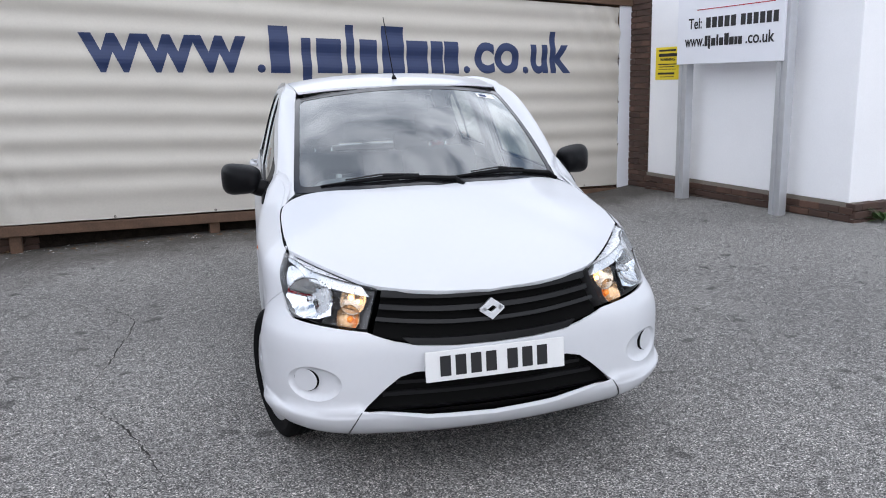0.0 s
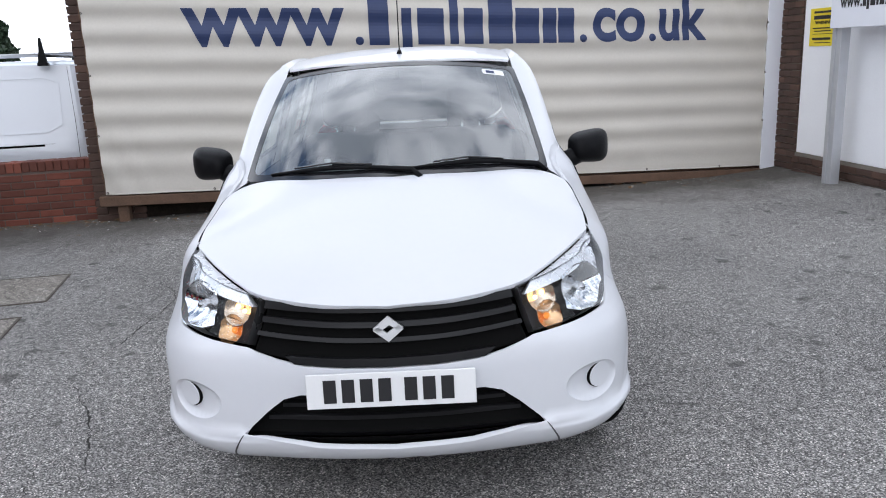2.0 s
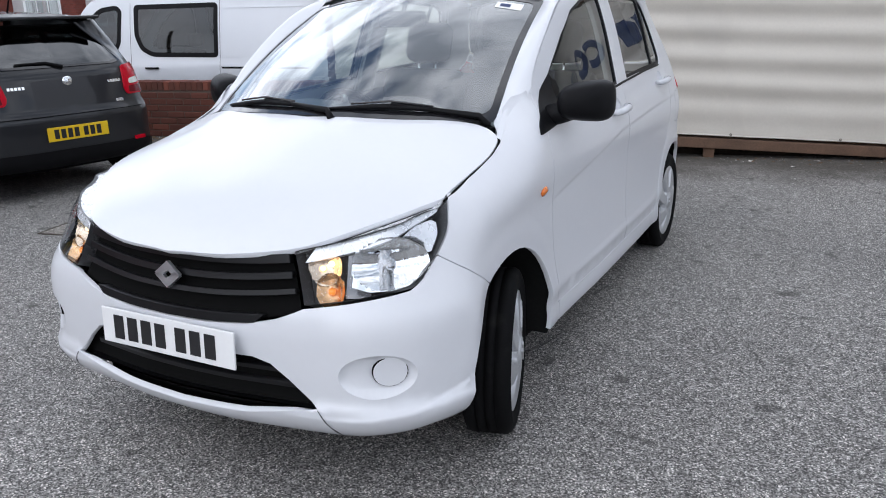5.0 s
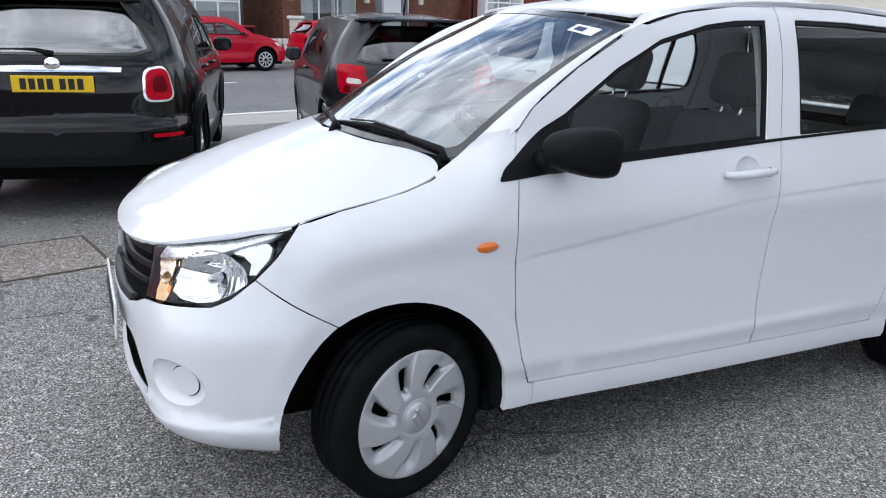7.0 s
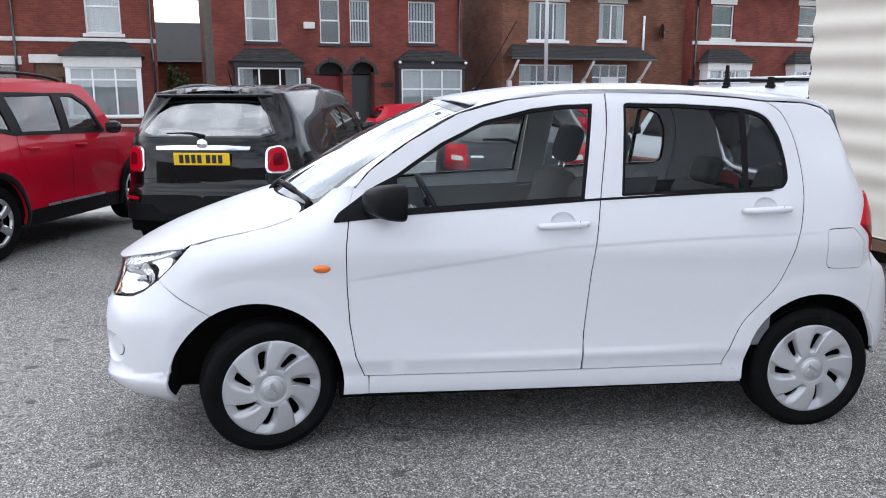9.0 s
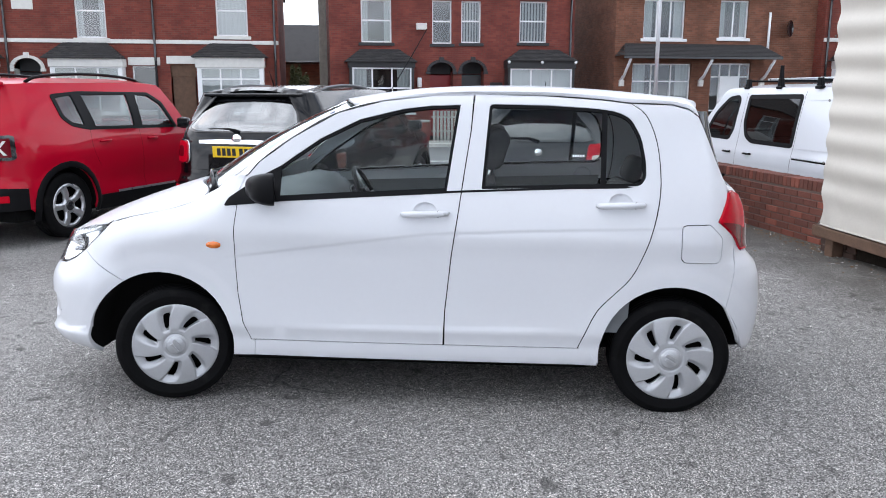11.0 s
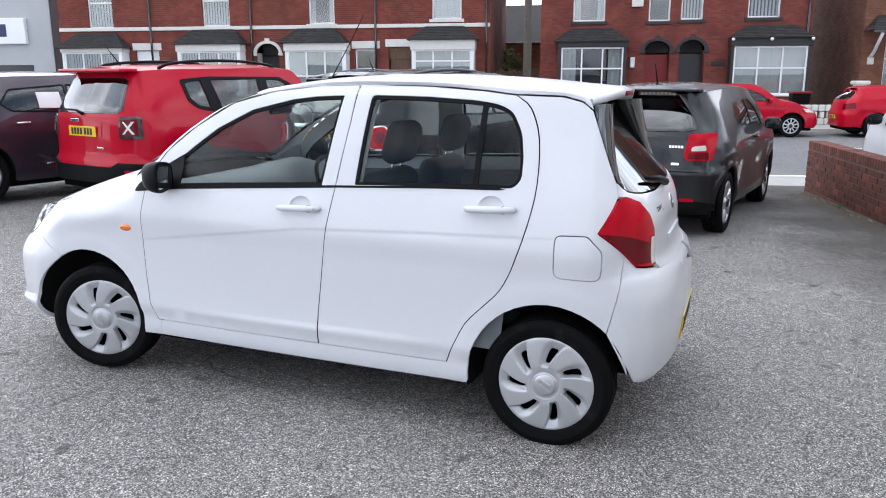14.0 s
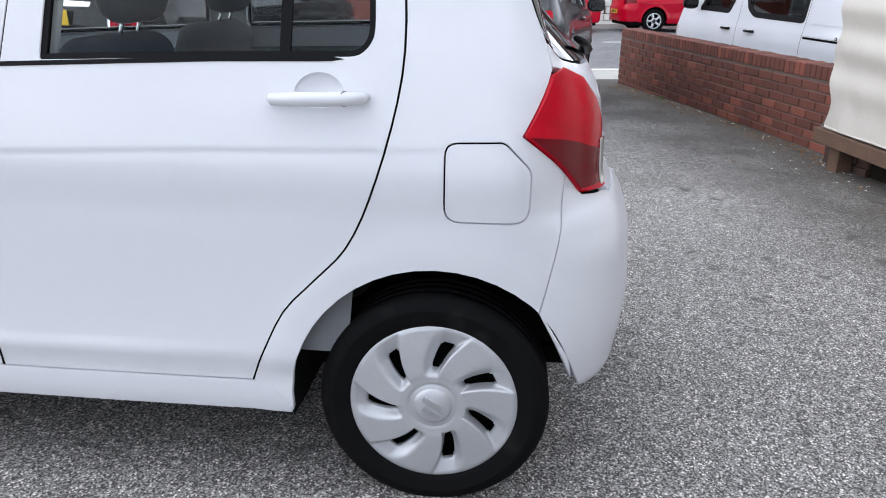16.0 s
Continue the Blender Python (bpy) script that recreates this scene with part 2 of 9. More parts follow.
MAT = dict(
    white=surface("white_paint", (0.65, 0.66, 0.69), 0.36, coat=0.45, vary=0.012, scale=3, fine=40, rough_vary=0.03),
    black_trim=surface("black_plastic", (0.006, 0.006, 0.007), 0.42, vary=0.15, scale=9, fine=300, bump=0.0003, spec=0.1),
    grey_trim=surface("grey_plastic", (0.05, 0.05, 0.055), 0.5, vary=0.2, scale=9, fine=300),
    gloss_black=surface("gloss_black", (0.012, 0.012, 0.014), 0.12, coat=0.6, vary=0.1),
    # near-black for dark parts; behind openings it stands in for hollow shade
    dark=surface("dark_hollow_shade", (0.004, 0.004, 0.004), 0.95, spec=0.1, vary=0.2),
    liner=surface("arch_liner", (0.008, 0.008, 0.008), 0.9, spec=0.15, vary=0.3, fine=60, bump=0.001),
    rubber=surface("tyre_rubber", (0.006, 0.006, 0.0065), 0.7, spec=0.06, vary=0.25, scale=14, fine=200, stain=(0.016, 0.016, 0.015), stain_at=0.60),
    cap=surface("wheel_cover", (0.50, 0.51, 0.53), 0.36, metal=0.45, vary=0.05, scale=12),
    alloy=surface("alloy_rim", (0.55, 0.56, 0.58), 0.3, metal=0.8, vary=0.06, scale=20),
    slat=surface("satin_slat", (0.006, 0.006, 0.007), 0.38, vary=0.1, scale=9, fine=300, spec=0.28),
    bowl_silver=surface("lamp_bowl", (0.42, 0.42, 0.43), 0.25, metal=1.0, vary=0.2, scale=60, fine=200),
    reflector=surface("lamp_reflector", (0.88, 0.89, 0.90), 0.13, metal=1.0, vary=0.12, scale=45, fine=120, rough_vary=0.1),
    chrome=surface("chrome", (0.82, 0.83, 0.85), 0.08, metal=1.0, vary=0.03, rough_vary=0.03),
    mirror_glass=surface("mirror_silver", (0.85, 0.87, 0.88), 0.02, metal=1.0, vary=0.01, rough_vary=0.01),
    screen=glass("windscreen_glass", (0.68, 0.76, 0.74), 0.20),
    side_glass=glass("side_glass", (0.84, 0.88, 0.87), -0.034),
    tint_glass=glass("tinted_glass", (0.09, 0.10, 0.105), 0.0),
    rear_tint=glass("tinted_rear_glass", (0.05, 0.055, 0.06), 0.07),
    sky_glass=glass("parked_rear_glass", (0.36, 0.41, 0.41), 0.20),
    auto_glass=glass("parked_car_glass", (0.42, 0.47, 0.47), 0.025),
    lens=glass("lamp_lens", (0.95, 0.96, 0.97), -0.046),
    amber=surface("amber_lens", (0.75, 0.17, 0.015), 0.18, coat=0.8, vary=0.08, scale=60, fine=300),
    bulb_glow=surface("lit_bulb", (0.9, 0.72, 0.36), 0.3, emit=((1.0, 0.62, 0.30), 3.2)),
    red_lens=surface("red_lens", (0.46, 0.002, 0.014), 0.2, spec=0.08, coat=0.16, vary=0.15, scale=18, fine=90),
    red_dark=surface("dark_red_lens", (0.13, 0.001, 0.006), 0.2, spec=0.1, coat=0.2, vary=0.15, scale=18, fine=90),
    clear_lens=surface("clear_lens", (0.62, 0.60, 0.56), 0.15, coat=1.0, vary=0.12, scale=40),
    seat=surface("seat_cloth", (0.035, 0.037, 0.042), 0.9, vary=0.3, scale=20, fine=400, bump=0.0006),
    dash=surface("dashboard", (0.16, 0.17, 0.18), 0.65, vary=0.15, scale=12, fine=260, bump=0.0004),
    lining=surface("roof_lining", (0.42, 0.42, 0.41), 0.9, vary=0.05),
    plate_white=surface("plate_white", (0.80, 0.80, 0.80), 0.3, coat=0.4, vary=0.02),
    plate_yellow=surface("plate_yellow", (0.80, 0.52, 0.01), 0.3, coat=0.4, vary=0.04),
    ink=surface("black_ink", (0.012, 0.012, 0.014), 0.45, vary=0.1),
    red=surface("red_paint", (0.43, 0.001, 0.018), 0.4, spec=0.08, coat=0.4, vary=0.04, scale=3, fine=90),
    dark_grey=surface("dark_grey_paint", (0.017, 0.018, 0.021), 0.38, metal=0.2, spec=0.2, coat=0.65, vary=0.04, scale=3, fine=90),
    black_paint=surface("black_paint", (0.002, 0.002, 0.003), 0.25, spec=0.1, coat=0.55, vary=0.1, scale=3, fine=90),
    purple=surface("purple_paint", (0.040, 0.026, 0.040), 0.38, metal=0.4, spec=0.3, coat=1.0, vary=0.05, scale=3, fine=90),
    van_white=surface("van_white", (0.62, 0.64, 0.68), 0.35, coat=0.8, vary=0.03, scale=2),
    asphalt=asphalt("yard_asphalt", (0.092, 0.089, 0.086), (0.74, 0.71, 0.68), (0.62, 0.62, 0.63), dirt=(-0.219, 0.9757, 2.7, 4.0)),
    road=asphalt("road_asphalt", (0.16, 0.16, 0.165), (0.34, 0.34, 0.34), (0.8, 0.8, 0.8), 300),
    brick=brick_surface("red_brick", (0.105, 0.034, 0.023), (0.225, 0.066, 0.042), None),
    brick_dark=brick_surface("brown_brick", (0.060, 0.034, 0.026), (0.12, 0.064, 0.045), None),
    brick_house=brick_surface("house_brick", (0.15, 0.034, 0.022), (0.26, 0.058, 0.038), None),
    mortar=surface("mortar", (0.30, 0.24, 0.19), 0.95, vary=0.25, scale=5, fine=150, bump=0.002),
    mortar_grey=surface("grey_mortar", (0.19, 0.165, 0.14), 0.95, vary=0.25, scale=5, fine=150, bump=0.002),
    # near-black for the sheet that darkens the gap under the banner fence
    gap_shade=surface("dark_gap_shade", (0.018, 0.014, 0.011), 0.95, spec=0.1, vary=0.5, scale=12, fine=80, bump=0.01),
    crack=surface("crack_dirt", (0.050, 0.048, 0.046), 0.95, spec=0.1, vary=0.3, scale=30),
    lamp_bezel=surface("lamp_bezel", (0.11, 0.11, 0.115), 0.3, vary=0.15, metal=0.3),
    lamp_grey=surface("lamp_grey_trim", (0.26, 0.26, 0.27), 0.18, metal=0.8, vary=0.2, scale=60, fine=200),
    brow_silver=surface("lamp_silver_trim", (0.80, 0.81, 0.83), 0.28, metal=0.55, vary=0.05, scale=30),
    # silvered bowls with the bulbs' warm light put into their base colour
    bowl_warm_lit=surface("lamp_warm_lit_bowl", (0.70, 0.58, 0.46), 0.24, metal=0.9, vary=0.15, scale=60, fine=200),
    bowl_amber_lit=surface("lamp_amber_lit_bowl", (0.66, 0.42, 0.24), 0.24, metal=0.9, vary=0.15, scale=60, fine=200),
    amber_glow=surface("amber_bulb", (0.8, 0.25, 0.04), 0.3, emit=((1.0, 0.32, 0.06), 0.5)),
    mortar_dark=surface("dark_mortar", (0.115, 0.082, 0.068), 0.95, vary=0.25, scale=5, fine=150, bump=0.002),
    render_white=surface("white_render", (0.90, 0.90, 0.92), 0.8, vary=0.03, scale=2.0, fine=60, bump=0.0006),
    banner=surface("banner_vinyl", (0.55, 0.515, 0.46), 0.5, vary=0.05, scale=1.6, fine=50, bump=0.0004, stain=(0.48, 0.45, 0.405), stain_at=0.6),
    navy=surface("navy_print", (0.018, 0.034, 0.105), 0.5, vary=0.1),
    timber=surface("weathered_timber", (0.115, 0.066, 0.042), 0.85, vary=0.35, scale=7, fine=90, bump=0.002),
    steel=surface("galvanised_post", (0.52, 0.53, 0.55), 0.45, metal=0.5, vary=0.08, scale=9),
    sign_white=surface("sign_white", (0.80, 0.81, 0.86), 0.35, vary=0.015),
    sign_yellow=surface("sign_yellow", (0.80, 0.62, 0.02), 0.4, vary=0.04),
    clad_grey=surface("grey_cladding", (0.42, 0.43, 0.45), 0.6, vary=0.06, scale=1.5, fine=40),
    slate=brick_surface("slate_tiles", (0.022, 0.021, 0.022), (0.048, 0.044, 0.043), None, 0.75),
    stone=surface("painted_stone", (0.66, 0.645, 0.61), 0.75, vary=0.08, scale=8, fine=70),
    upvc=surface("white_frame", (0.80, 0.81, 0.82), 0.4, vary=0.03),
    curtain=surface("net_curtain", (0.40, 0.41, 0.41), 0.9, vary=0.16, scale=14, fine=120),
    # dark colour that stands in for the shade of an unlit interior
    room=surface("unlit_room_shade", (0.035, 0.035, 0.037), 0.9, vary=0.4, scale=2),
    pane=glass("house_pane", (0.75, 0.80, 0.80), 0.06),
    concrete=surface("concrete", (0.36, 0.35, 0.33), 0.85, vary=0.14, scale=4, fine=80, bump=0.0015),
    paint_line=surface("road_paint", (0.70, 0.70, 0.68), 0.7, vary=0.1, scale=6, stain=(0.4, 0.4, 0.39), stain_at=0.6),
    ivy=surface("ivy_leaf", (0.085, 0.095, 0.038), 0.6, vary=0.5, scale=6, fine=30),
    leaf=surface("dark_foliage", (0.030, 0.055, 0.028), 0.7, vary=0.5, scale=3, fine=30),
    bark=surface("bark", (0.10, 0.075, 0.055), 0.9, vary=0.3, scale=10, bump=0.004),
    iron=surface("cast_iron", (0.10, 0.085, 0.07), 0.7, metal=0.4, vary=0.4, scale=20, bump=0.002),
    door_red=surface("red_door", (0.25, 0.012, 0.015), 0.35, vary=0.08),
    door_dark=surface("dark_door", (0.035, 0.038, 0.04), 0.4, vary=0.1),
    wood_pole=surface("timber_pole", (0.10, 0.085, 0.072), 0.9, vary=0.3, scale=8, fine=90, bump=0.003),
)

# ---- building helpers ----
def mesh_part(name, verts, faces, material, parent=None, label="", normals=None, smooth=True):
    me = bpy.data.meshes.new(name)
    me.from_pydata([tuple(map(float, v)) for v in verts], [], [tuple(int(i) for i in f) for f in faces])
    me.materials.append(MAT[material] if isinstance(material, str) else material)
    if smooth:
        me.polygons.foreach_set("use_smooth", [True] * len(me.polygons))
    if normals is not None:
        me.normals_split_custom_set_from_vertices([tuple(map(float, n)) for n in normals])
    me.update()
    ob = new(name, me)
    ob.parent = parent
    if label:
        tagged(ob, label)
    return ob


def part(name, bm, material, parent=None, label="", smooth=False):
    """Links a bmesh as one mesh object."""
    me = bpy.data.meshes.new(name)
    bm.to_mesh(me)
    bm.free()
    me.materials.append(MAT[material] if isinstance(material, str) else material)
    if smooth:
        me.polygons.foreach_set("use_smooth", [True] * len(me.polygons))
    ob = new(name, me)
    ob.parent = parent
    if label:
        tagged(ob, label)
    return ob


def empty(name, m, label, category, group="", kind=""):
    ob = new(name)
    ob.matrix_world = m
    ob.empty_display_size = 0.2
    return tagged(ob, label, category, group, kind)


def block(bm, x0, x1, y0, y1, z0, z1, bevel=0.0, m=None, seg=2):
    """Adds a box with bevelled edges to bm."""
    vs = [bm.verts.new((x, y, z)) for x in (x0, x1) for y in (y0, y1) for z in (z0, z1)]
    fs = [bm.faces.new([vs[i] for i in f]) for f in ((0, 1, 3, 2), (4, 6, 7, 5), (0, 4, 5, 1), (2, 3, 7, 6), (0, 2, 6, 4), (1, 5, 7, 3))]
    if m is not None:
        bmesh.ops.transform(bm, matrix=m, verts=vs)
    if bevel:
        bmesh.ops.bevel(bm, geom=list({e for f in fs for e in f.edges}), offset=bevel, segments=seg, profile=0.5, affect="EDGES")


def box_part(name, size, material, parent, label="", bevel=0.01, m=None, smooth=False):
    """size: x0, x1, y0, y1, z0, z1"""
    bm = bmesh.new()
    block(bm, *size, bevel=bevel, m=m, seg=5 if smooth else 2)
    bmesh.ops.recalc_face_normals(bm, faces=bm.faces)
    return part(name, bm, material, parent, label, smooth)


def tube(name, pts, r, material, parent=None, label="", n=10, close=False, flat=1.0):
    """A round bar along points; flat squashes it upward."""
    P = [Vector(p) for p in pts]
    verts, faces = [], []
    k = len(P)
    for i, p in enumerate(P):
        d = (P[(i + 1) % k] - P[i - 1]) if close or 0 < i < k - 1 else (P[1] - P[0] if i == 0 else P[-1] - P[-2])
        d.normalize()
        side = d.cross(Vector((0, 0, 1)) if abs(d.z) < 0.95 else Vector((1, 0, 0))).normalized()
        up = side.cross(d).normalized()
        rr = r[i] if isinstance(r, (list, tuple)) else r
        for j in range(n):
            a = 2 * math.pi * j / n
            verts.append(p + side * (rr * math.cos(a)) + up * (rr * flat * math.sin(a)))
    for i in range(k if close else k - 1):
        for j in range(n):
            a, b = i * n + j, i * n + (j + 1) % n
            c, d = ((i + 1) % k) * n + (j + 1) % n, ((i + 1) % k) * n + j
            faces.append((a, b, c, d))
    if not close:
        faces += [tuple(range(n - 1, -1, -1)), tuple(range((k - 1) * n, k * n))]
    return mesh_part(name, verts, faces, material, parent, label)


def lathe(profile, n=48):
    """Turns (radius, along) points about the x axis; along is x."""
    verts, faces = [], []
    for i in range(n):
        a = 2 * math.pi * i / n
        for r, x in profile:
            verts.append((x, r * math.cos(a), r * math.sin(a)))
    k = len(profile)
    for i in range(n):
        for j in range(k - 1):
            a, b = i * k + j, ((i + 1) % n) * k + j
            faces.append((a, a + 1, b + 1, b))
    return verts, faces


def ease(x, y, n=600):
    """A smooth curve through points (monotone cubic), as a function of arrays."""
    x, y = np.array(x, float), np.array(y, float)
    h, d = np.diff(x), np.diff(y) / np.diff(x)
    m = np.zeros(len(x))
    m[0], m[-1] = d[0], d[-1]
    for i in range(1, len(x) - 1):
        m[i] = 0 if d[i - 1] * d[i] <= 0 else (h[i - 1] + h[i]) / (h[i - 1] / d[i - 1] + h[i] / d[i])
    X = np.linspace(x[0], x[-1], n)
    i = np.clip(np.searchsorted(x, X, side="right") - 1, 0, len(h) - 1)
    t = (X - x[i]) / h[i]
    Y = ((2 * t**3 - 3 * t**2 + 1) * y[i] + (t**3 - 2 * t**2 + t) * h[i] * m[i]
         + (-2 * t**3 + 3 * t**2) * y[i + 1] + (t**3 - t**2) * h[i] * m[i + 1])
    return lambda v: np.interp(v, X, Y)


def step(a, b, v):
    t = np.clip((np.asarray(v, float) - a) / (b - a), 0, 1)
    return t * t * (3 - 2 * t)


def spline(pts, n=8, closed=False):
    """Catmull-Rom through 2D points."""
    p = [np.array(q, float) for q in pts]
    k, out = len(p), []
    for i in range(k if closed else k - 1):
        a, b = p[i], p[(i + 1) % k]
        z = p[i - 1] if closed or i > 0 else 2 * a - b
        c = p[(i + 2) % k] if closed or i < k - 2 else 2 * b - a
        for j in range(n):
            t = j / n
            out.append(0.5 * (2 * a + (b - z) * t + (2 * z - 5 * a + 4 * b - c) * t * t + (3 * a - z - 3 * b + c) * t**3))
    if not closed:
        out.append(p[-1])
    return [tuple(q) for q in out]


def fillet(pts, r, n=5):
    """Rounds the corners of a closed polygon; r one number or one per corner."""
    out, k = [], len(pts)
    for i in range(k):
        p, a, b = (np.array(pts[j], float) for j in (i, i - 1, (i + 1) % k))
        rr = r[i] if isinstance(r, (list, tuple)) else r
        u, v = a - p, b - p
        lu, lv = np.linalg.norm(u), np.linalg.norm(v)
        d = min(rr, lu * 0.49, lv * 0.49)
        if d < 1e-4:
            out.append(tuple(p))
            continue
        s, e = p + u / lu * d, p + v / lv * d
        for j in range(n + 1):
            t = j / n
            out.append(tuple((1 - t) ** 2 * s + 2 * t * (1 - t) * p + t * t * e))
    return out


def inside(poly, q):
    poly, q = np.array(poly), np.atleast_2d(np.array(q, float))
    x0, y0 = poly[:, 0], poly[:, 1]
    x1, y1 = np.roll(x0, -1), np.roll(y0, -1)
    hit = np.zeros(len(q), bool)
    for a, b, c, d in zip(x0, y0, x1, y1):
        if b == d:
            continue
        cond = ((b > q[:, 1]) != (d > q[:, 1])) & (q[:, 0] < (c - a) * (q[:, 1] - b) / (d - b) + a)
        hit ^= cond
    return hit


def densify(poly, step_len):
    out = []
    for a, b in zip(poly, list(poly[1:]) + [poly[0]]):
        a, b = np.array(a, float), np.array(b, float)
        k = max(1, int(math.ceil(np.linalg.norm(b - a) / step_len)))
        out += [tuple(a + (b - a) * i / k) for i in range(k)]
    return out


def shrink(poly, d):
    """Moves a closed polygon's edges inward by d (outward if negative)."""
    p = np.array(poly, float)
    area = 0.5 * np.sum(p[:, 0] * np.roll(p[:, 1], -1) - np.roll(p[:, 0], -1) * p[:, 1])
    s = 1 if area > 0 else -1
    e0, e1 = p - np.roll(p, 1, 0), np.roll(p, -1, 0) - p
    e0 /= np.maximum(np.linalg.norm(e0, axis=1, keepdims=True), 1e-9)
    e1 /= np.maximum(np.linalg.norm(e1, axis=1, keepdims=True), 1e-9)
    n0, n1 = np.stack([-e0[:, 1], e0[:, 0]], 1), np.stack([-e1[:, 1], e1[:, 0]], 1)
    n = n0 + n1
    n /= np.maximum(np.linalg.norm(n, axis=1, keepdims=True), 1e-9)
    c = np.maximum(np.sum(n * n0, axis=1, keepdims=True), 0.5)
    return [tuple(q) for q in p + s * d * n / c]


from mathutils.geometry import delaunay_2d_cdt


def sheet(F, poly, holes=(), size=0.04, gap=0.0, rim=0.012, off=0.0, hole_gap=0.0, weld=False, lines=()):
    """A panel: the surface F(a, b) within poly, with holes, its edges turned in by rim. Returns verts, faces, normals."""
    if gap:
        poly = shrink(poly, gap)
    if hole_gap:
        holes = [shrink(h, -hole_gap) for h in holes]
    rings = [densify(poly, size * 0.8)] + [densify(h, size * 0.8) for h in holes]
    pts, edges = [], []
    for r in rings:
        b = len(pts)
        pts += r
        edges += [(b + i, b + (i + 1) % len(r)) for i in range(len(r))]
    # creases: rows of points that the mesh follows
    for ln in lines:
        q = np.array(ln, float)
        keep = inside(shrink(poly, 0.005), q)
        for h in holes:
            keep &= ~inside(shrink(h, -0.005), q)
        for i in range(len(q)):
            if keep[i]:
                if i and keep[i - 1]:
                    edges.append((len(pts) - 1, len(pts)))
                pts = pts + [tuple(q[i])]
    pa = np.array(poly)
    lo, hi = pa.min(0), pa.max(0)
    g = np.array([(x, y) for x in np.arange(lo[0] + size / 2, hi[0], size) for y in np.arange(lo[1] + size / 2, hi[1], size)])
    if len(g):
        keep = inside(poly, g)
        for h in holes:
            keep &= ~inside(h, g)
        g = g[keep]
    if len(g):
        bp = np.array(pts)
        d = np.min(np.linalg.norm(g[:, None, :] - bp[None], axis=2), axis=1)
        g = g[d > size * 0.55]
        pts = pts + [tuple(q) for q in g]
    res = delaunay_2d_cdt([Vector(q) for q in pts], edges, [], 0, 1e-6)
    V = np.array([tuple(v) for v in res[0]])
    T = np.array([tuple(f) for f in res[2] if len(f) == 3])
    cen = V[T].mean(1)
    keep = inside(poly, cen)
    for h in holes:
        keep &= ~inside(h, cen)
    T = T[keep]
    A = V[T]
    area = (A[:, 1, 0] - A[:, 0, 0]) * (A[:, 2, 1] - A[:, 0, 1]) - (A[:, 2, 0] - A[:, 0, 0]) * (A[:, 1, 1] - A[:, 0, 1])
    T[area < 0] = T[area < 0][:, ::-1]
    T = T[np.abs(area) > 1e-10]
    a, b = V[:, 0], V[:, 1]
    h = 1e-3
    P = F(a, b)
    n = np.cross(F(a + h, b) - F(a - h, b), F(a, b + h) - F(a, b - h))
    n /= np.maximum(np.linalg.norm(n, axis=1, keepdims=True), 1e-12)
    P = P + n * off
    verts, normals, faces = list(P), list(n), [tuple(t) for t in T]
    if rim:
        cnt = {}
        for t in faces:
            for i in range(3):
                e = (t[i], t[(i + 1) % 3])
                cnt[tuple(sorted(e))] = None if tuple(sorted(e)) in cnt else e
        dup = {}
        for e in [e for e in cnt.values() if e]:
            t2 = np.array(V[e[1]]) - V[e[0]]
            d3 = P[e[1]] - P[e[0]]
            outn = np.cross(d3, n[e[0]])
            outn /= max(np.linalg.norm(outn), 1e-9)
            ids = []
            for v in e:
                if v not in dup:
                    dup[v] = len(verts)
                    verts += [P[v] - n[v] * rim] if weld else [P[v] - n[v] * rim, P[v]]
                    normals += [outn] if weld else [outn, outn * 0.75 + n[v] * 0.66]
                ids.append(dup[v])
            top = e if weld else (ids[0] + 1, ids[1] + 1)
            faces.append((top[1], top[0], ids[0], ids[1]))
    return verts, faces, normals


def panel(name, F, poly, material, parent, label="", mirror=False, **kw):
    v, f, n = sheet(F, poly, **kw)
    if mirror:
        v = [(-p[0], p[1], p[2]) for p in v]
        n = [(-p[0], p[1], p[2]) for p in n]
        f = [tuple(reversed(q)) for q in f]
    return mesh_part(name, v, f, material, parent, label, n)


def both(name, F, poly, material, parent, label="", **kw):
    return [panel(name, F, poly, material, parent, label, m, **kw) for m in (False, True)]


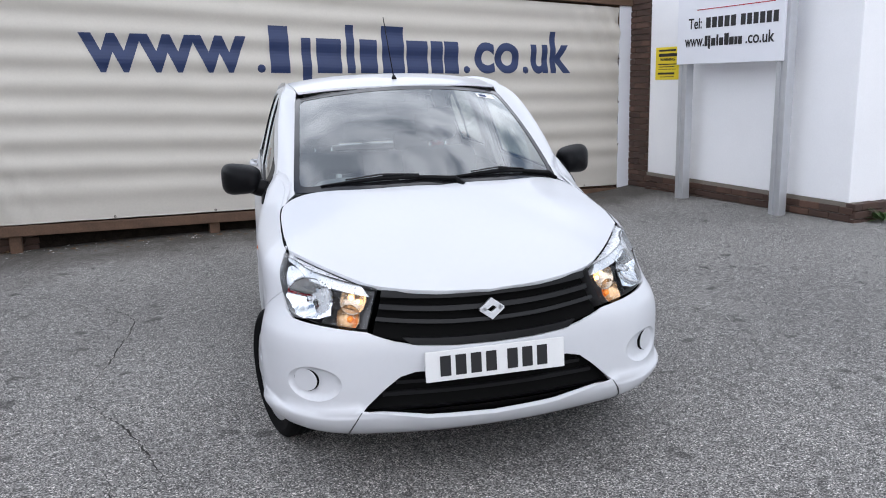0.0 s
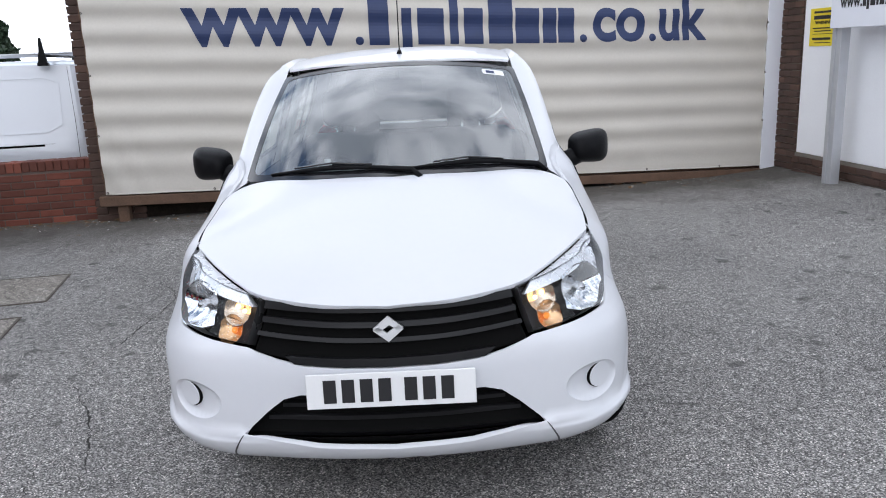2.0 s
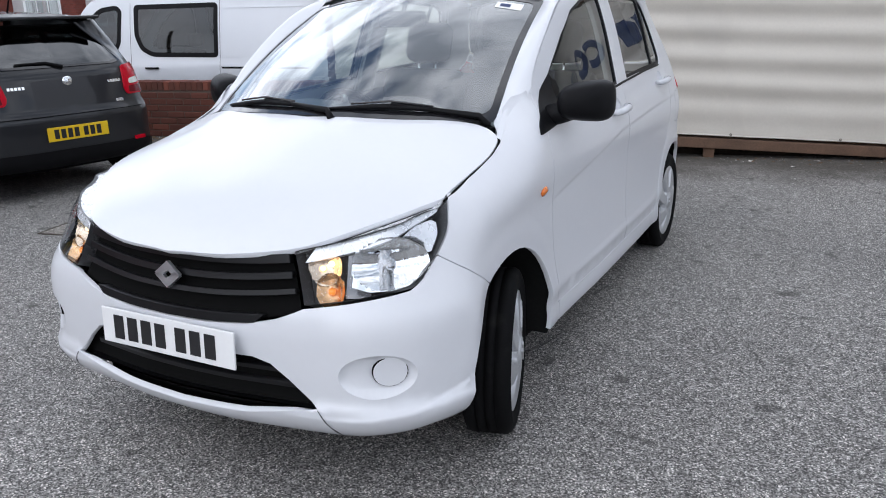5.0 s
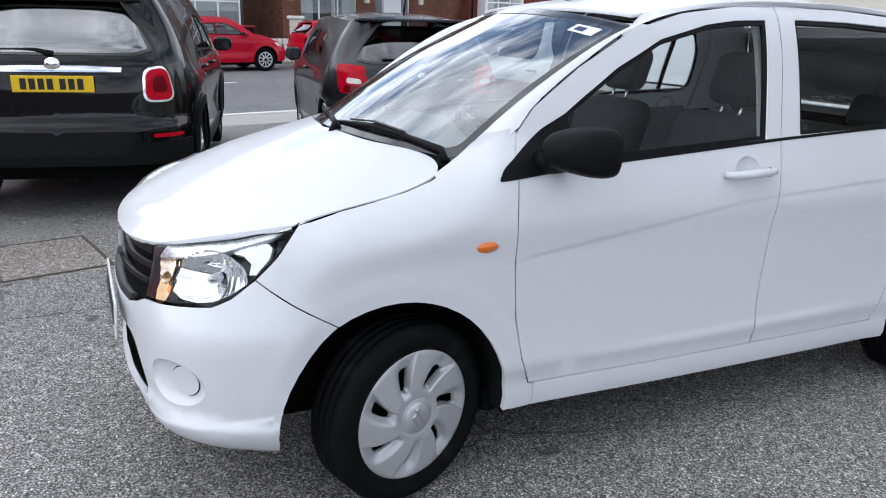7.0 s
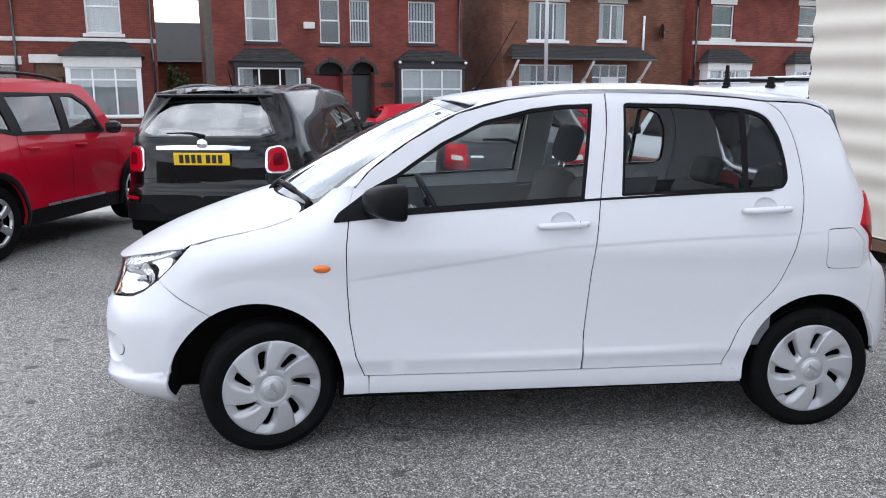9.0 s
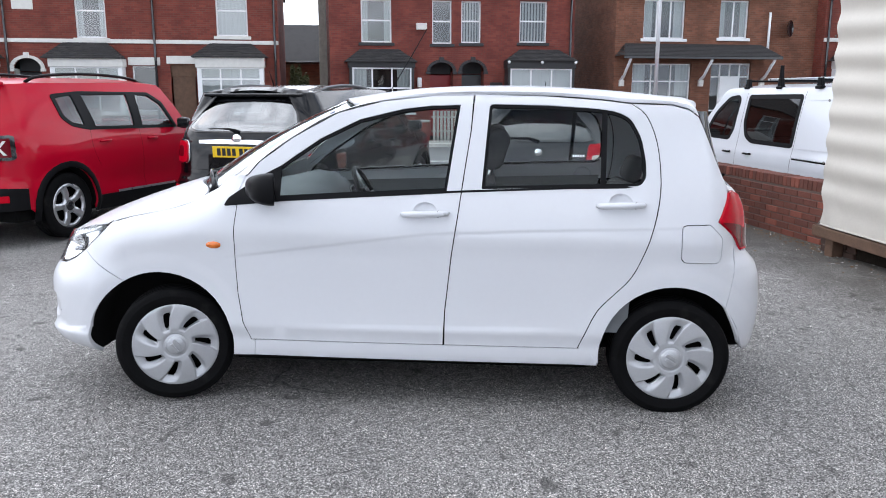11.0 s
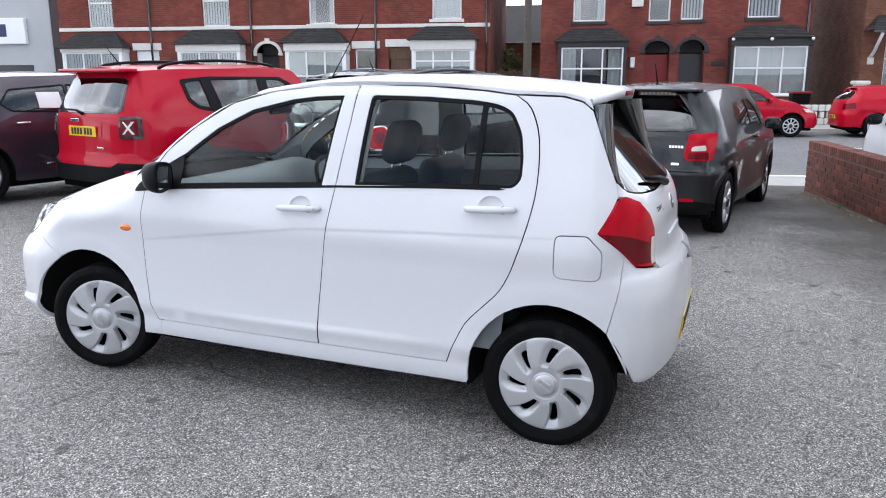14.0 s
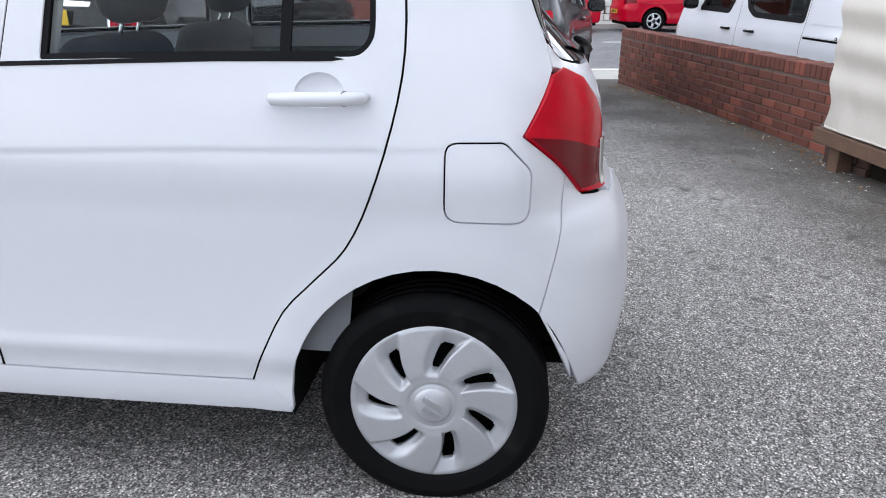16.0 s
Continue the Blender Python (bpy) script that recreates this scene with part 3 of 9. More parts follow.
class Shape:
    """The upright skin of a car: a plan outline (half, from the nose to the tail) and how far the nose, sides and tail
    lie inside it at each height. u runs along the outline from the nose's middle; x to the car's left, y to its tail."""

    def __init__(self, plan, nose, side, tail, nose_end, tail_start, extra=None):
        q = np.array(spline(plan, 40))
        s = np.concatenate([[0], np.cumsum(np.linalg.norm(np.diff(q, axis=0), axis=1))])
        self.s, self.q, self.L = s, q, s[-1]
        self.U = np.linspace(0, self.L, 1500)
        self.bx, self.by = np.interp(self.U, s, q[:, 0]), np.interp(self.U, s, q[:, 1])
        k = np.hanning(61)
        k /= k.sum()

        def blur(a, odd):
            l = -a[60:0:-1] if odd else a[60:0:-1]
            r = -a[-2:-62:-1] if odd else a[-2:-62:-1]
            return np.convolve(np.concatenate([l, a, r]), k, "same")[60:-60]
        dx, dy = np.gradient(self.bx, self.U), np.gradient(self.by, self.U)
        nx, ny = blur(dy, True), blur(-dx, False)
        ln = np.hypot(nx, ny)
        self.nx, self.ny = nx / ln, ny / ln
        self.nose, self.side, self.tail = ease(*zip(*nose)), ease(*zip(*side)), ease(*zip(*tail))
        self.nose_end, self.tail_start, self.extra = nose_end, tail_start, extra

    def __call__(self, u, z):
        u, z = np.asarray(u, float), np.asarray(z, float)
        a, sg = np.abs(u), np.where(u < 0, -1.0, 1.0)
        over = a > self.L
        a, sg = np.where(over, 2 * self.L - a, a), np.where(over, -sg, sg)
        x, y = np.interp(a, self.U, self.bx), np.interp(a, self.U, self.by)
        nx, ny = np.interp(a, self.U, self.nx), np.interp(a, self.U, self.ny)
        wf, wr = 1 - step(*self.nose_end, y), step(*self.tail_start, y)
        d = wf * self.nose(z) + wr * self.tail(z) + (1 - wf - wr) * self.side(z)
        if self.extra:
            d = d + self.extra(y, z)
        return np.stack([sg * (x - nx * d), y - ny * d, z + 0 * x], axis=-1)

    def uy(self, y):
        return float(np.interp(y, self.by, self.U))

    def ux(self, x):
        """u of a place on the nose, by its distance from the middle."""
        k = int(np.argmax(self.bx))
        return math.copysign(float(np.interp(abs(x), self.bx[:k], self.U[:k])), x)

    def ur(self, x):
        """u of a place on the tail; beyond the middle for the other side."""
        k = int(np.argmax(self.bx))
        u = float(np.interp(abs(x), self.bx[k:][::-1], self.U[k:][::-1]))
        return u if x >= 0 else 2 * self.L - u

    def sy(self, pts):
        return [(self.uy(y), z) for y, z in pts]

    def sx(self, pts):
        return [(self.ux(x), z) for x, z in pts]

    def sr(self, pts):
        return [(self.ur(x), z) for x, z in pts]


def arch(yc, r, zc, z0, n=16, back=False):
    """Points (y, z) over a wheel, from front low to rear low; back reverses."""
    a0 = math.asin(max(-1, min(1, (z0 - zc) / r)))
    p = [(yc - r * math.cos(a0 + (math.pi - 2 * a0) * i / n), zc + r * math.sin(a0 + (math.pi - 2 * a0) * i / n)) for i in range(n + 1)]
    return p[::-1] if back else p


def xyz_map(height):
    """F for a surface z = height(x, y), facing up."""
    return lambda a, b: np.stack([np.asarray(a, float), np.asarray(b, float), height(np.asarray(a, float), np.asarray(b, float))], axis=-1)

# ---- the white hatchback ----
def loft(name, rows, material, parent, label="", mirror=False, smooth=True):
    """A skin over equal rows of points."""
    k = len(rows[0])
    v = [p for r in rows for p in r]
    f = [(i * k + j, (i + 1) * k + j, (i + 1) * k + j + 1, i * k + j + 1) for i in range(len(rows) - 1) for j in range(k - 1)]
    if mirror:
        v = [(-p[0], p[1], p[2]) for p in v]
    else:
        f = [tuple(reversed(q)) for q in f]
    return mesh_part(name, v, f, material, parent, label, smooth=smooth)


def dished(F, a0, b0, ra, rb, depth):
    """F with a round hollow (or, with negative depth, a swelling) at (a0, b0)."""
    def G(a, b):
        a, b = np.asarray(a, float), np.asarray(b, float)
        h = 1e-3
        P = F(a, b)
        n = np.cross(F(a + h, b) - F(a - h, b), F(a, b + h) - F(a, b - h))
        n = n / np.maximum(np.linalg.norm(n, axis=-1, keepdims=True), 1e-12)
        t = np.clip(1 - ((a - a0) / ra) ** 2 - ((b - b0) / rb) ** 2, 0, 1)
        return P - n * (depth * np.sqrt(t) ** 1.3)[..., None]
    return G


def bowled(F, a0, b0, ra, rb, depth):
    """F with a hollow of parabolic section."""
    def G(a, b):
        a, b = np.asarray(a, float), np.asarray(b, float)
        h = 1e-3
        n = np.cross(F(a + h, b) - F(a - h, b), F(a, b + h) - F(a, b - h))
        n = n / np.maximum(np.linalg.norm(n, axis=-1, keepdims=True), 1e-12)
        t = np.clip(1 - ((a - a0) / ra) ** 2 - ((b - b0) / rb) ** 2, 0, 1)
        return F(a, b) - n * (depth * t)[..., None]
    return G


def ring(a0, b0, ra, rb, n=28):
    return [(a0 + ra * math.cos(2 * math.pi * i / n), b0 + rb * math.sin(2 * math.pi * i / n)) for i in range(n)]


def bladed_cover(rim_r, base):
    """A plastic cover of seven broad blades, each with a scooped slot beside it."""
    qs = [0.10, 0.20, 0.255, 0.27, 0.285, 0.30, 0.33, 0.36, 0.385, 0.41, 0.435, 0.47, 0.53, 0.59, 0.65, 0.71, 0.76, 0.79, 0.82, 0.86, 0.90, 0.93, 0.955, 0.975, 0.99]
    ps = [-0.50, -0.44, -0.36, -0.28, -0.22, -0.185, -0.172, -0.150, -0.120, -0.085, -0.03, 0.03, 0.075, 0.10, 0.125, 0.155, 0.19, 0.23, 0.27, 0.31, 0.36, 0.43]
    k, m = len(ps), len(qs)

    def lift(q, p):
        d = base + 0.015 * (1 - q * q) - 0.004 * math.exp(-((q - 0.278) / 0.012) ** 2)
        deep = float(step(0.385, 0.435, q)) * (1 - min(1.0, max(0.0, (q - 0.76) / 0.20)))
        cut = float(step(-0.185, -0.150, p) * (1 - step(0.10, 0.31, p)))
        rise = 0.0045 * float(step(0.34, 0.42, q) * (1 - step(0.95, 0.985, q)))
        tilt = ((p - 0.10) % 1.0) if not -0.185 < p < 0.10 else 0.0
        return d - 0.020 * deep * cut + rise * (0.35 + 0.65 * tilt)
    v, f, gone = [], [], set()
    for s in range(7):
        for p in ps:
            for q in qs:
                a = 2 * math.pi * (s + p + 0.25) / 7 - 0.55 * max(0.0, q - 0.42)
                v.append((lift(q, p), rim_r * q * math.cos(a), rim_r * q * math.sin(a)))
    total = 7 * k
    for c in range(total):
        p0, p1 = ps[c % k], ps[(c + 1) % k] if (c + 1) % k else 0.5
        for r in range(m - 1):
            pc, qc = 0.5 * (p0 + p1), 0.5 * (qs[r] + qs[r + 1])
            u, w = (qc - 0.615) / 0.19, (pc + 0.03) / 0.125
            if abs(u) ** 4 + abs(w) ** 4 < 1.0:
                gone.add((c, r))
            else:
                f.append((c * m + r, c * m + r + 1, ((c + 1) % total) * m + r + 1, ((c + 1) % total) * m + r))
    # walls of the slots and the turned-in outer edge
    under = {}

    def below(k):
        if k not in under:
            under[k] = len(v)
            v.append((v[k][0] - 0.012, v[k][1], v[k][2]))
        return under[k]
    for c, r in sorted(gone):
        for dc, dr, i, j in ((-1, 0, (0, 0), (0, 1)), (1, 0, (1, 1), (1, 0)), (0, -1, (1, 0), (0, 0)), (0, 1, (0, 1), (1, 1))):
            if ((c + dc) % total, r + dr) not in gone:
                A, Z = ((c + i[0]) % total) * m + r + i[1], ((c + j[0]) % total) * m + r + j[1]
                f.append((A, Z, below(Z), below(A)))
    n = len(v)
    v += [(v[c * m + m - 1][0] - 0.012, v[c * m + m - 1][1] * 1.01, v[c * m + m - 1][2] * 1.01) for c in range(total)]
    f += [(c * m + m - 1, n + c, n + (c + 1) % total, ((c + 1) % total) * m + m - 1) for c in range(total)]
    return v, f


def wheel(parent, x, y, z, steer, r, width, rim_r, style, left, face=0.0):
    """A wheel under a car: tyre, cover or alloy rim, hub."""
    m = Matrix.Translation((x, y, z)) @ Matrix.Rotation(radians(steer), 4, "Z")
    if not left:
        m = m @ Matrix.Rotation(math.pi, 4, "Z")
    w = new("wheel")
    w.parent = parent
    w.matrix_local = m @ Matrix.Rotation(face, 4, "X")
    h, s = width / 2, r - rim_r
    prof = [(rim_r - 0.012, -h * 0.8), (rim_r + 0.01, -h * 0.92), (rim_r + s * 0.5, -h), (r - 0.03, -h * 0.97), (r - 0.008, -h * 0.86), (r, -h * 0.7)]
    for gx in (-0.38, 0.0, 0.38):
        c, gw = gx * h, 0.045 * h
        prof += [(r, c - gw), (r - 0.007, c - gw * 0.8), (r - 0.007, c + gw * 0.8), (r, c + gw)]
    prof += [(r, h * 0.7), (r - 0.008, h * 0.86), (r - 0.022, h * 0.95), (r - 0.03, h * 0.965), (rim_r + s * 0.55, h), (rim_r + s * 0.5, h * 0.985),
             (rim_r + 0.012, h * 0.93), (rim_r - 0.004, h * 0.86), (rim_r - 0.012, h * 0.7)]
    v, f = lathe(prof, 72)
    mesh_part("tyre", v, f, "rubber", w)
    v, f = lathe([(0.02, h * 0.2), (rim_r - 0.01, h * 0.25), (rim_r - 0.008, -h * 0.8)], 40)
    mesh_part("drum", v, f, "dark", w)

    def dome(a, b):
        a, b = np.asarray(a, float), np.asarray(b, float)
        q = np.hypot(a, b) / rim_r
        d = h * 0.86 + 0.018 * (1 - q**2) - 0.016 * np.exp(-((q - 0.36) / 0.10) ** 2)
        d = d - 0.012 * np.exp(-((q - 0.0) / 0.30) ** 2)
        return np.stack([d, a, b], axis=-1)
    if style == "cover":
        v, f = bladed_cover(rim_r, h * 0.86)
        mesh_part("wheel_cover", v, f, "cap", w)
    else:
        n, holes = style, []
        for i in range(n):
            a = 2 * math.pi * i / n
            g = math.pi / n
            pts = [(0.36, -g * 0.45), (0.85, -g * 0.74), (0.88, 0), (0.85, g * 0.74), (0.36, g * 0.45)]
            holes.append([(rim_r * q * math.cos(a + t), rim_r * q * math.sin(a + t)) for q, t in fillet(pts, 0.03, 2)])
        v, f, n_ = sheet(dome, ring(0, 0, rim_r - 0.002, rim_r - 0.002, 60), holes, size=0.03, rim=0.03, weld=True)
        mesh_part("rim", v, f, "alloy", w)
    v, f = lathe([(0.0, h * 0.86 + 0.022), (rim_r * 0.18, h * 0.86 + 0.021), (rim_r * 0.23, h * 0.86 + 0.014), (rim_r * 0.24, h * 0.8)], 32)
    cap = mesh_part("hub_cap", v, f, "cap" if style == "cover" else "gloss_black", w)
    if style == "cover":
        bm = bmesh.new()
        for dy in (-0.011, 0.011):
            block(bm, h * 0.86 + 0.019, h * 0.86 + 0.027, dy - 0.0075, dy + 0.0075, -0.026 + dy * 0.5, 0.026 + dy * 0.5, 0.002,
                  Matrix.Rotation(0.6, 4, "X"))
        part("emblem", bm, "alloy", cap)
    return w


def number_plate(parent, name, m, back, bars, width=0.52, height=0.111):
    """A plate with plain bars where its characters stand."""
    bm = bmesh.new()
    block(bm, -width / 2, width / 2, -0.004, 0.004, -height / 2, height / 2, 0.003)
    pl = part(name, bm, back, parent)
    pl.matrix_local = m
    k = 7
    w = width * 0.098
    for i in range(k):
        x = -width * 0.36 + i * width * 0.108 + (0.045 * width if i > 3 else 0)
        c = box_part("character_bar", (x - w * 0.38, x + w * 0.38, -0.0065, -0.0042, -height * 0.33, height * 0.33), "ink", pl, bevel=0.0)
    return pl


def hero():
    car = empty("white_hatchback", LEAN, "small white five-door hatchback with turned front wheels on asphalt", "car")
    plan = [(0, -1.985), (0.2, -1.975), (0.4, -1.938), (0.57, -1.878), (0.695, -1.785), (0.762, -1.665), (0.788, -1.49), (0.797, -1.2),
            (0.795, -0.8), (0.80, -0.2), (0.80, 0.6), (0.803, 1.15), (0.785, 1.42), (0.725, 1.575), (0.60, 1.665), (0.35, 1.71), (0, 1.72)]
    nose = [(0.16, 0.24), (0.20, 0.13), (0.24, 0.065), (0.28, 0.030), (0.335, 0.012), (0.36, 0.024), (0.43, 0.020), (0.54, 0.018), (0.60, 0.024),
            (0.66, 0.045), (0.70, 0.058), (0.77, 0.072), (0.82, 0.10), (0.88, 0.145), (1.0, 0.22), (1.6, 0.5)]
    side = [(0.16, 0.08), (0.215, 0.034), (0.25, 0.018), (0.29, 0.014), (0.33, 0.016), (0.40, 0.002), (0.46, 0.006), (0.58, 0.010), (0.74, 0.008), (0.84, 0.0),
            (0.88, 0.004), (0.96, 0.022), (1.04, 0.043), (1.10, 0.058), (1.2, 0.082), (1.3, 0.108), (1.4, 0.140), (1.46, 0.165), (1.50, 0.195), (1.56, 0.27)]
    tail = [(0.2, 0.16), (0.27, 0.08), (0.33, 0.02), (0.5, 0.0), (0.64, 0.008), (0.72, 0.03), (0.77, 0.075), (0.82, 0.095), (0.95, 0.105), (1.05, 0.14),
            (1.12, 0.20), (1.25, 0.30), (1.42, 0.415), (1.50, 0.46), (1.6, 0.5)]

    Hc = ease([-2.0, -1.95, -1.93, -1.85, -1.7, -1.5, -1.3, -1.1, -0.9], [0.69, 0.745, 0.765, 0.815, 0.888, 0.963, 1.030, 1.085, 1.13])
    crown = ease([-2.0, -1.85, -1.5, -1.2, -1.0], [0.085, 0.085, 0.070, 0.092, 0.090])

    def H(x, y):
        return Hc(y) - crown(y) * np.abs(x / 0.65) ** 2.3
    edge_x = ease([-1.56, -1.53, -1.4, -1.25, -1.12, -0.98, -0.8], [0.690, 0.692, 0.696, 0.696, 0.686, 0.662, 0.64])
    top_z = ease([-1.56, -1.53, -1.4, -1.25, -1.12, -0.98, -0.8],
                 [float(H(edge_x(y), y)) for y in (-1.56, -1.53, -1.4, -1.25, -1.12)] + [1.045, 1.17])
    bare = Shape(plan, nose, side, tail, (-1.72, -1.40), (1.36, 1.62))
    ys = np.linspace(-1.62, -0.80, 40)
    amp = np.array([float(bare(bare.uy(y), top_z(y))[0]) - float(edge_x(y)) for y in ys])

    def extra(y, z):
        t = np.clip((z - (top_z(y) - 0.16)) / 0.16, 0, 1.1) ** 2.2
        roll = np.interp(y, ys, amp) * t * step(-1.66, -1.55, y) * (1 - step(-1.0, -0.86, y))
        pillar = 0.045 * (1 - step(-1.0, -0.35, y)) * step(1.0, 1.12, z) * step(-1.0, -0.86, y)
        quarter = 0.055 * step(0.8, 1.4, y) * step(1.02, 1.4, z)
        chin = -0.046 * step(-1.975, -1.85, y) * (1 - step(-1.60, -1.42, y)) * (1 - step(0.56, 0.84, z)) * step(0.13, 0.34, z)
        zlip = np.interp(y, [-1.95, -1.80, -1.60, -1.45], [0.325, 0.345, 0.385, 0.43])
        chin = chin - 0.008 * (1 - step(zlip - 0.02, zlip, z)) * step(-1.96, -1.88, y) * (1 - step(-1.56, -1.46, y)) * step(0.19, 0.26, z)
        # character lines: an upper crease below the handles, a lower one above the sill, a lip round each arch
        zc = np.interp(y, [-0.95, -0.87, 0.03, 0.6, 1.13, 1.35], [0.735, 0.748, 0.872, 0.900, 0.918, 0.925])
        side_on = step(-0.98, -0.80, y) * (1 - step(1.05, 1.42, y))
        chin = chin + 0.0042 * (1 - step(zc - 0.022, zc, z)) * np.exp(-np.clip(zc - z, 0, 1) / 0.13) * side_on
        zl = np.interp(y, [-0.8, 0.8], [0.418, 0.432])
        chin = chin - 0.0050 * (1 - step(zl - 0.034, zl, z)) * step(-0.78, -0.20, y) * (1 - step(0.40, 0.84, y))
        for yc, rr, zq in ((-1.250, 0.354, 0.295), (1.2125, 0.343, 0.29)):
            chin = chin - 0.0045 * (1 - step(rr + 0.045, rr + 0.105, np.hypot(y - yc, z - zq))) * (1 - step(0.60, 0.9, z))
        lean = (np.interp(z, [0.3, 0.68, 0.95, 1.07, 1.46], [-0.014, -0.003, 0.006, 0.012, 0.027])) * step(-1.15, -0.9, y) * (1 - step(1.38, 1.5, y))
        return roll + pillar + quarter + chin + lean
    B = Shape(plan, nose, side, tail, (-1.72, -1.40), (1.36, 1.62), extra)
    uy, ux, ur = B.uy, B.ux, B.ur
    folds = []
    for dz in (0.001, -0.011, -0.023):
        folds.append(B.sy([(y, float(np.interp(y, [-0.95, -0.87, 0.03, 0.6, 1.13, 1.35], [0.735, 0.748, 0.872, 0.900, 0.918, 0.925])) + dz) for y in np.arange(-0.97, 1.40, 0.028)]))
    for dz in (0.001, -0.010, -0.021):
        folds.append(B.sy([(y, float(np.interp(y, [-0.8, 0.8], [0.418, 0.432])) + dz) for y in np.arange(-0.79, 0.85, 0.028)]))
        folds.append(B.sy([(y, float(np.interp(y, [-1.95, -1.80, -1.60, -1.45], [0.325, 0.345, 0.385, 0.43])) + dz) for y in np.arange(-1.94, -1.46, 0.02)]))
    for yc, rr, zq in ((-1.250, 0.354, 0.295), (1.2125, 0.343, 0.29)):
        for r in (0.020, 0.044, 0.060, 0.075, 0.090, 0.106):
            folds.append(B.sy([(yc - (rr + r) * math.cos(a), zq + (rr + r) * math.sin(a)) for a in np.linspace(-0.05, 3.19, 56)]))
    nose_folds = folds + [[(-u, z) for u, z in f] for f in folds]
    AF, AR = (-1.250, 0.354, 0.295), (1.2125, 0.343, 0.29)

    # hood
    hood = [(-x, y) for x, y in spline([(0, -1.945), (0.2, -1.928), (0.39, -1.866), (0.5, -1.772), (0.6, -1.653), (0.684, -1.53)], 5)][::-1]
    hood += spline([(0, -1.945), (0.2, -1.928), (0.39, -1.866), (0.5, -1.772), (0.6, -1.653), (0.684, -1.53)], 5)[1:]
    right = spline([(0.694, -1.4), (0.694, -1.25), (0.688, -1.16), (0.668, -1.095), (0.61, -1.065), (0.52, -1.085), (0.3, -1.19), (0, -1.235)], 5)
    hood += right + [(-x, y) for x, y in right[::-1][1:]]
    panel("hood", xyz_map(H), hood, "white", car, gap=0.0025, rim=0.02, size=0.05)

    # fenders
    lamp_tip, lamp_low, lamp_mid = (-1.512, 0.888), (-1.655, 0.742), (-1.59, 0.80)
    arc = arch(*AF, 0.245, 24)
    cut = [p for p in arc if p[0] > -1.43]
    seam_f = (-1.43, float(np.interp(-1.43, [p[0] for p in arc], [p[1] for p in arc])))
    door_f = [(-0.868, 1.03), (-0.864, 0.99), (-0.877, 0.872), (-0.876, 0.713), (-0.867, 0.552), (-0.844, 0.416), (-0.808, 0.325)]
    fender = [(-0.79, 0.245)] + [(-0.791, 0.3215)] + door_f[::-1] + [(-0.843, 1.103), (-0.885, 1.098), (-0.93, 1.083)]
    fender += [(y, float(top_z(y))) for y in (-0.99, -1.05, -1.12, -1.2, -1.3, -1.4, -1.49)] + [lamp_tip, lamp_mid, lamp_low, seam_f] + cut
    both("front_fender", B, B.sy(fender), "white", car, gap=0.002, rim=0.018, size=0.03, lines=folds)

    # front bumper
    low = [(-1.72, 0.694), (-1.765, 0.672)]
    half = [(uy(seam_f[0]), seam_f[1])] + B.sy([lamp_low] + low) + B.sx([(0.60, 0.656), (0.452, 0.632), (0.43, 0.622), (0.36, 0.594), (0.276, 0.575), (0.14, 0.565)])
    half = [(uy(arc[0][0]), 0.215)] + B.sy([p for p in arc if p[0] <= -1.435]) + half
    bottom = B.sx([(0.2, 0.190), (0.4, 0.198), (0.55, 0.208), (0.66, 0.210)]) + [(uy(-1.68), 0.205)]
    poly = [(0.0, 0.188)] + bottom + half + [(0.0, 0.563)] + [(-u, z) for u, z in half[::-1]] + [(-u, z) for u, z in bottom[::-1]]
    mouth = [(0.478, 0.345), (0.40, 0.42), (0.345, 0.463), (0.29, 0.478), (0, 0.478)]
    mouth = B.sx(mouth + [(-x, z) for x, z in mouth[::-1][1:]] + [(-0.25, 0.298), (0, 0.288), (0.25, 0.298)])
    fu = ux(0.652)
    recess = ring(fu - 0.026, 0.447, 0.104, 0.066)
    recess_r = [(-u, z) for u, z in recess[::-1]]
    bump = panel("front_bumper", B, poly, "white", car, holes=[mouth, recess, recess_r], gap=0.002, rim=0.02, size=0.03, lines=nose_folds)
    for sg in (False, True):
        panel("fog_recess", dished(B, fu - 0.026, 0.447, 0.105, 0.067, 0.024), recess, "white", bump, mirror=sg, rim=0, size=0.02)
        panel("seam_ring", dished(B, fu, 0.447, 0.076, 0.076, 0.014), ring(fu + 0.008, 0.456, 0.0475, 0.0445), "dark", bump, mirror=sg, rim=0.01, size=0.02, off=-0.002)
        panel("fog_cover", dished(B, fu, 0.447, 0.076, 0.076, 0.012), ring(fu + 0.008, 0.456, 0.045, 0.042), "white", bump, "round white blanking cover", mirror=sg, rim=0.008, size=0.02)
        seam = B.sx([(0.478, 0.342), (0.483, 0.340), (0.548, 0.238), (0.542, 0.236)])
        panel("lip_seam", B, seam, "grey_trim", bump, mirror=sg, rim=0, size=0.03, off=0.0015)
    # backing sheet with the intake's deep shade put into its colour
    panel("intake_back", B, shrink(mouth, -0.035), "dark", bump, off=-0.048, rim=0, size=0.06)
    for z0, w in ((0.335, 0.46), (0.385, 0.41), (0.43, 0.36)):
        k = 15
        p = [(-w + 2 * w * i / k, z0 - 0.006) for i in range(k + 1)]
        panel("intake_slat", B, B.sx(p + [(x, z + 0.013) for x, z in p[::-1]]), "slat", bump, off=-0.028, rim=0.03, size=0.05)
    number_plate(car, "front_number_plate", Matrix.Translation((0, -1.982, 0.502)) @ Matrix.Rotation(radians(-3), 4, "X"), "plate_white", 7)

    # grille
    gtop = [(0.398, 0.772), (0.30, 0.765), (0.2, 0.757), (0.1, 0.753), (0, 0.752)]
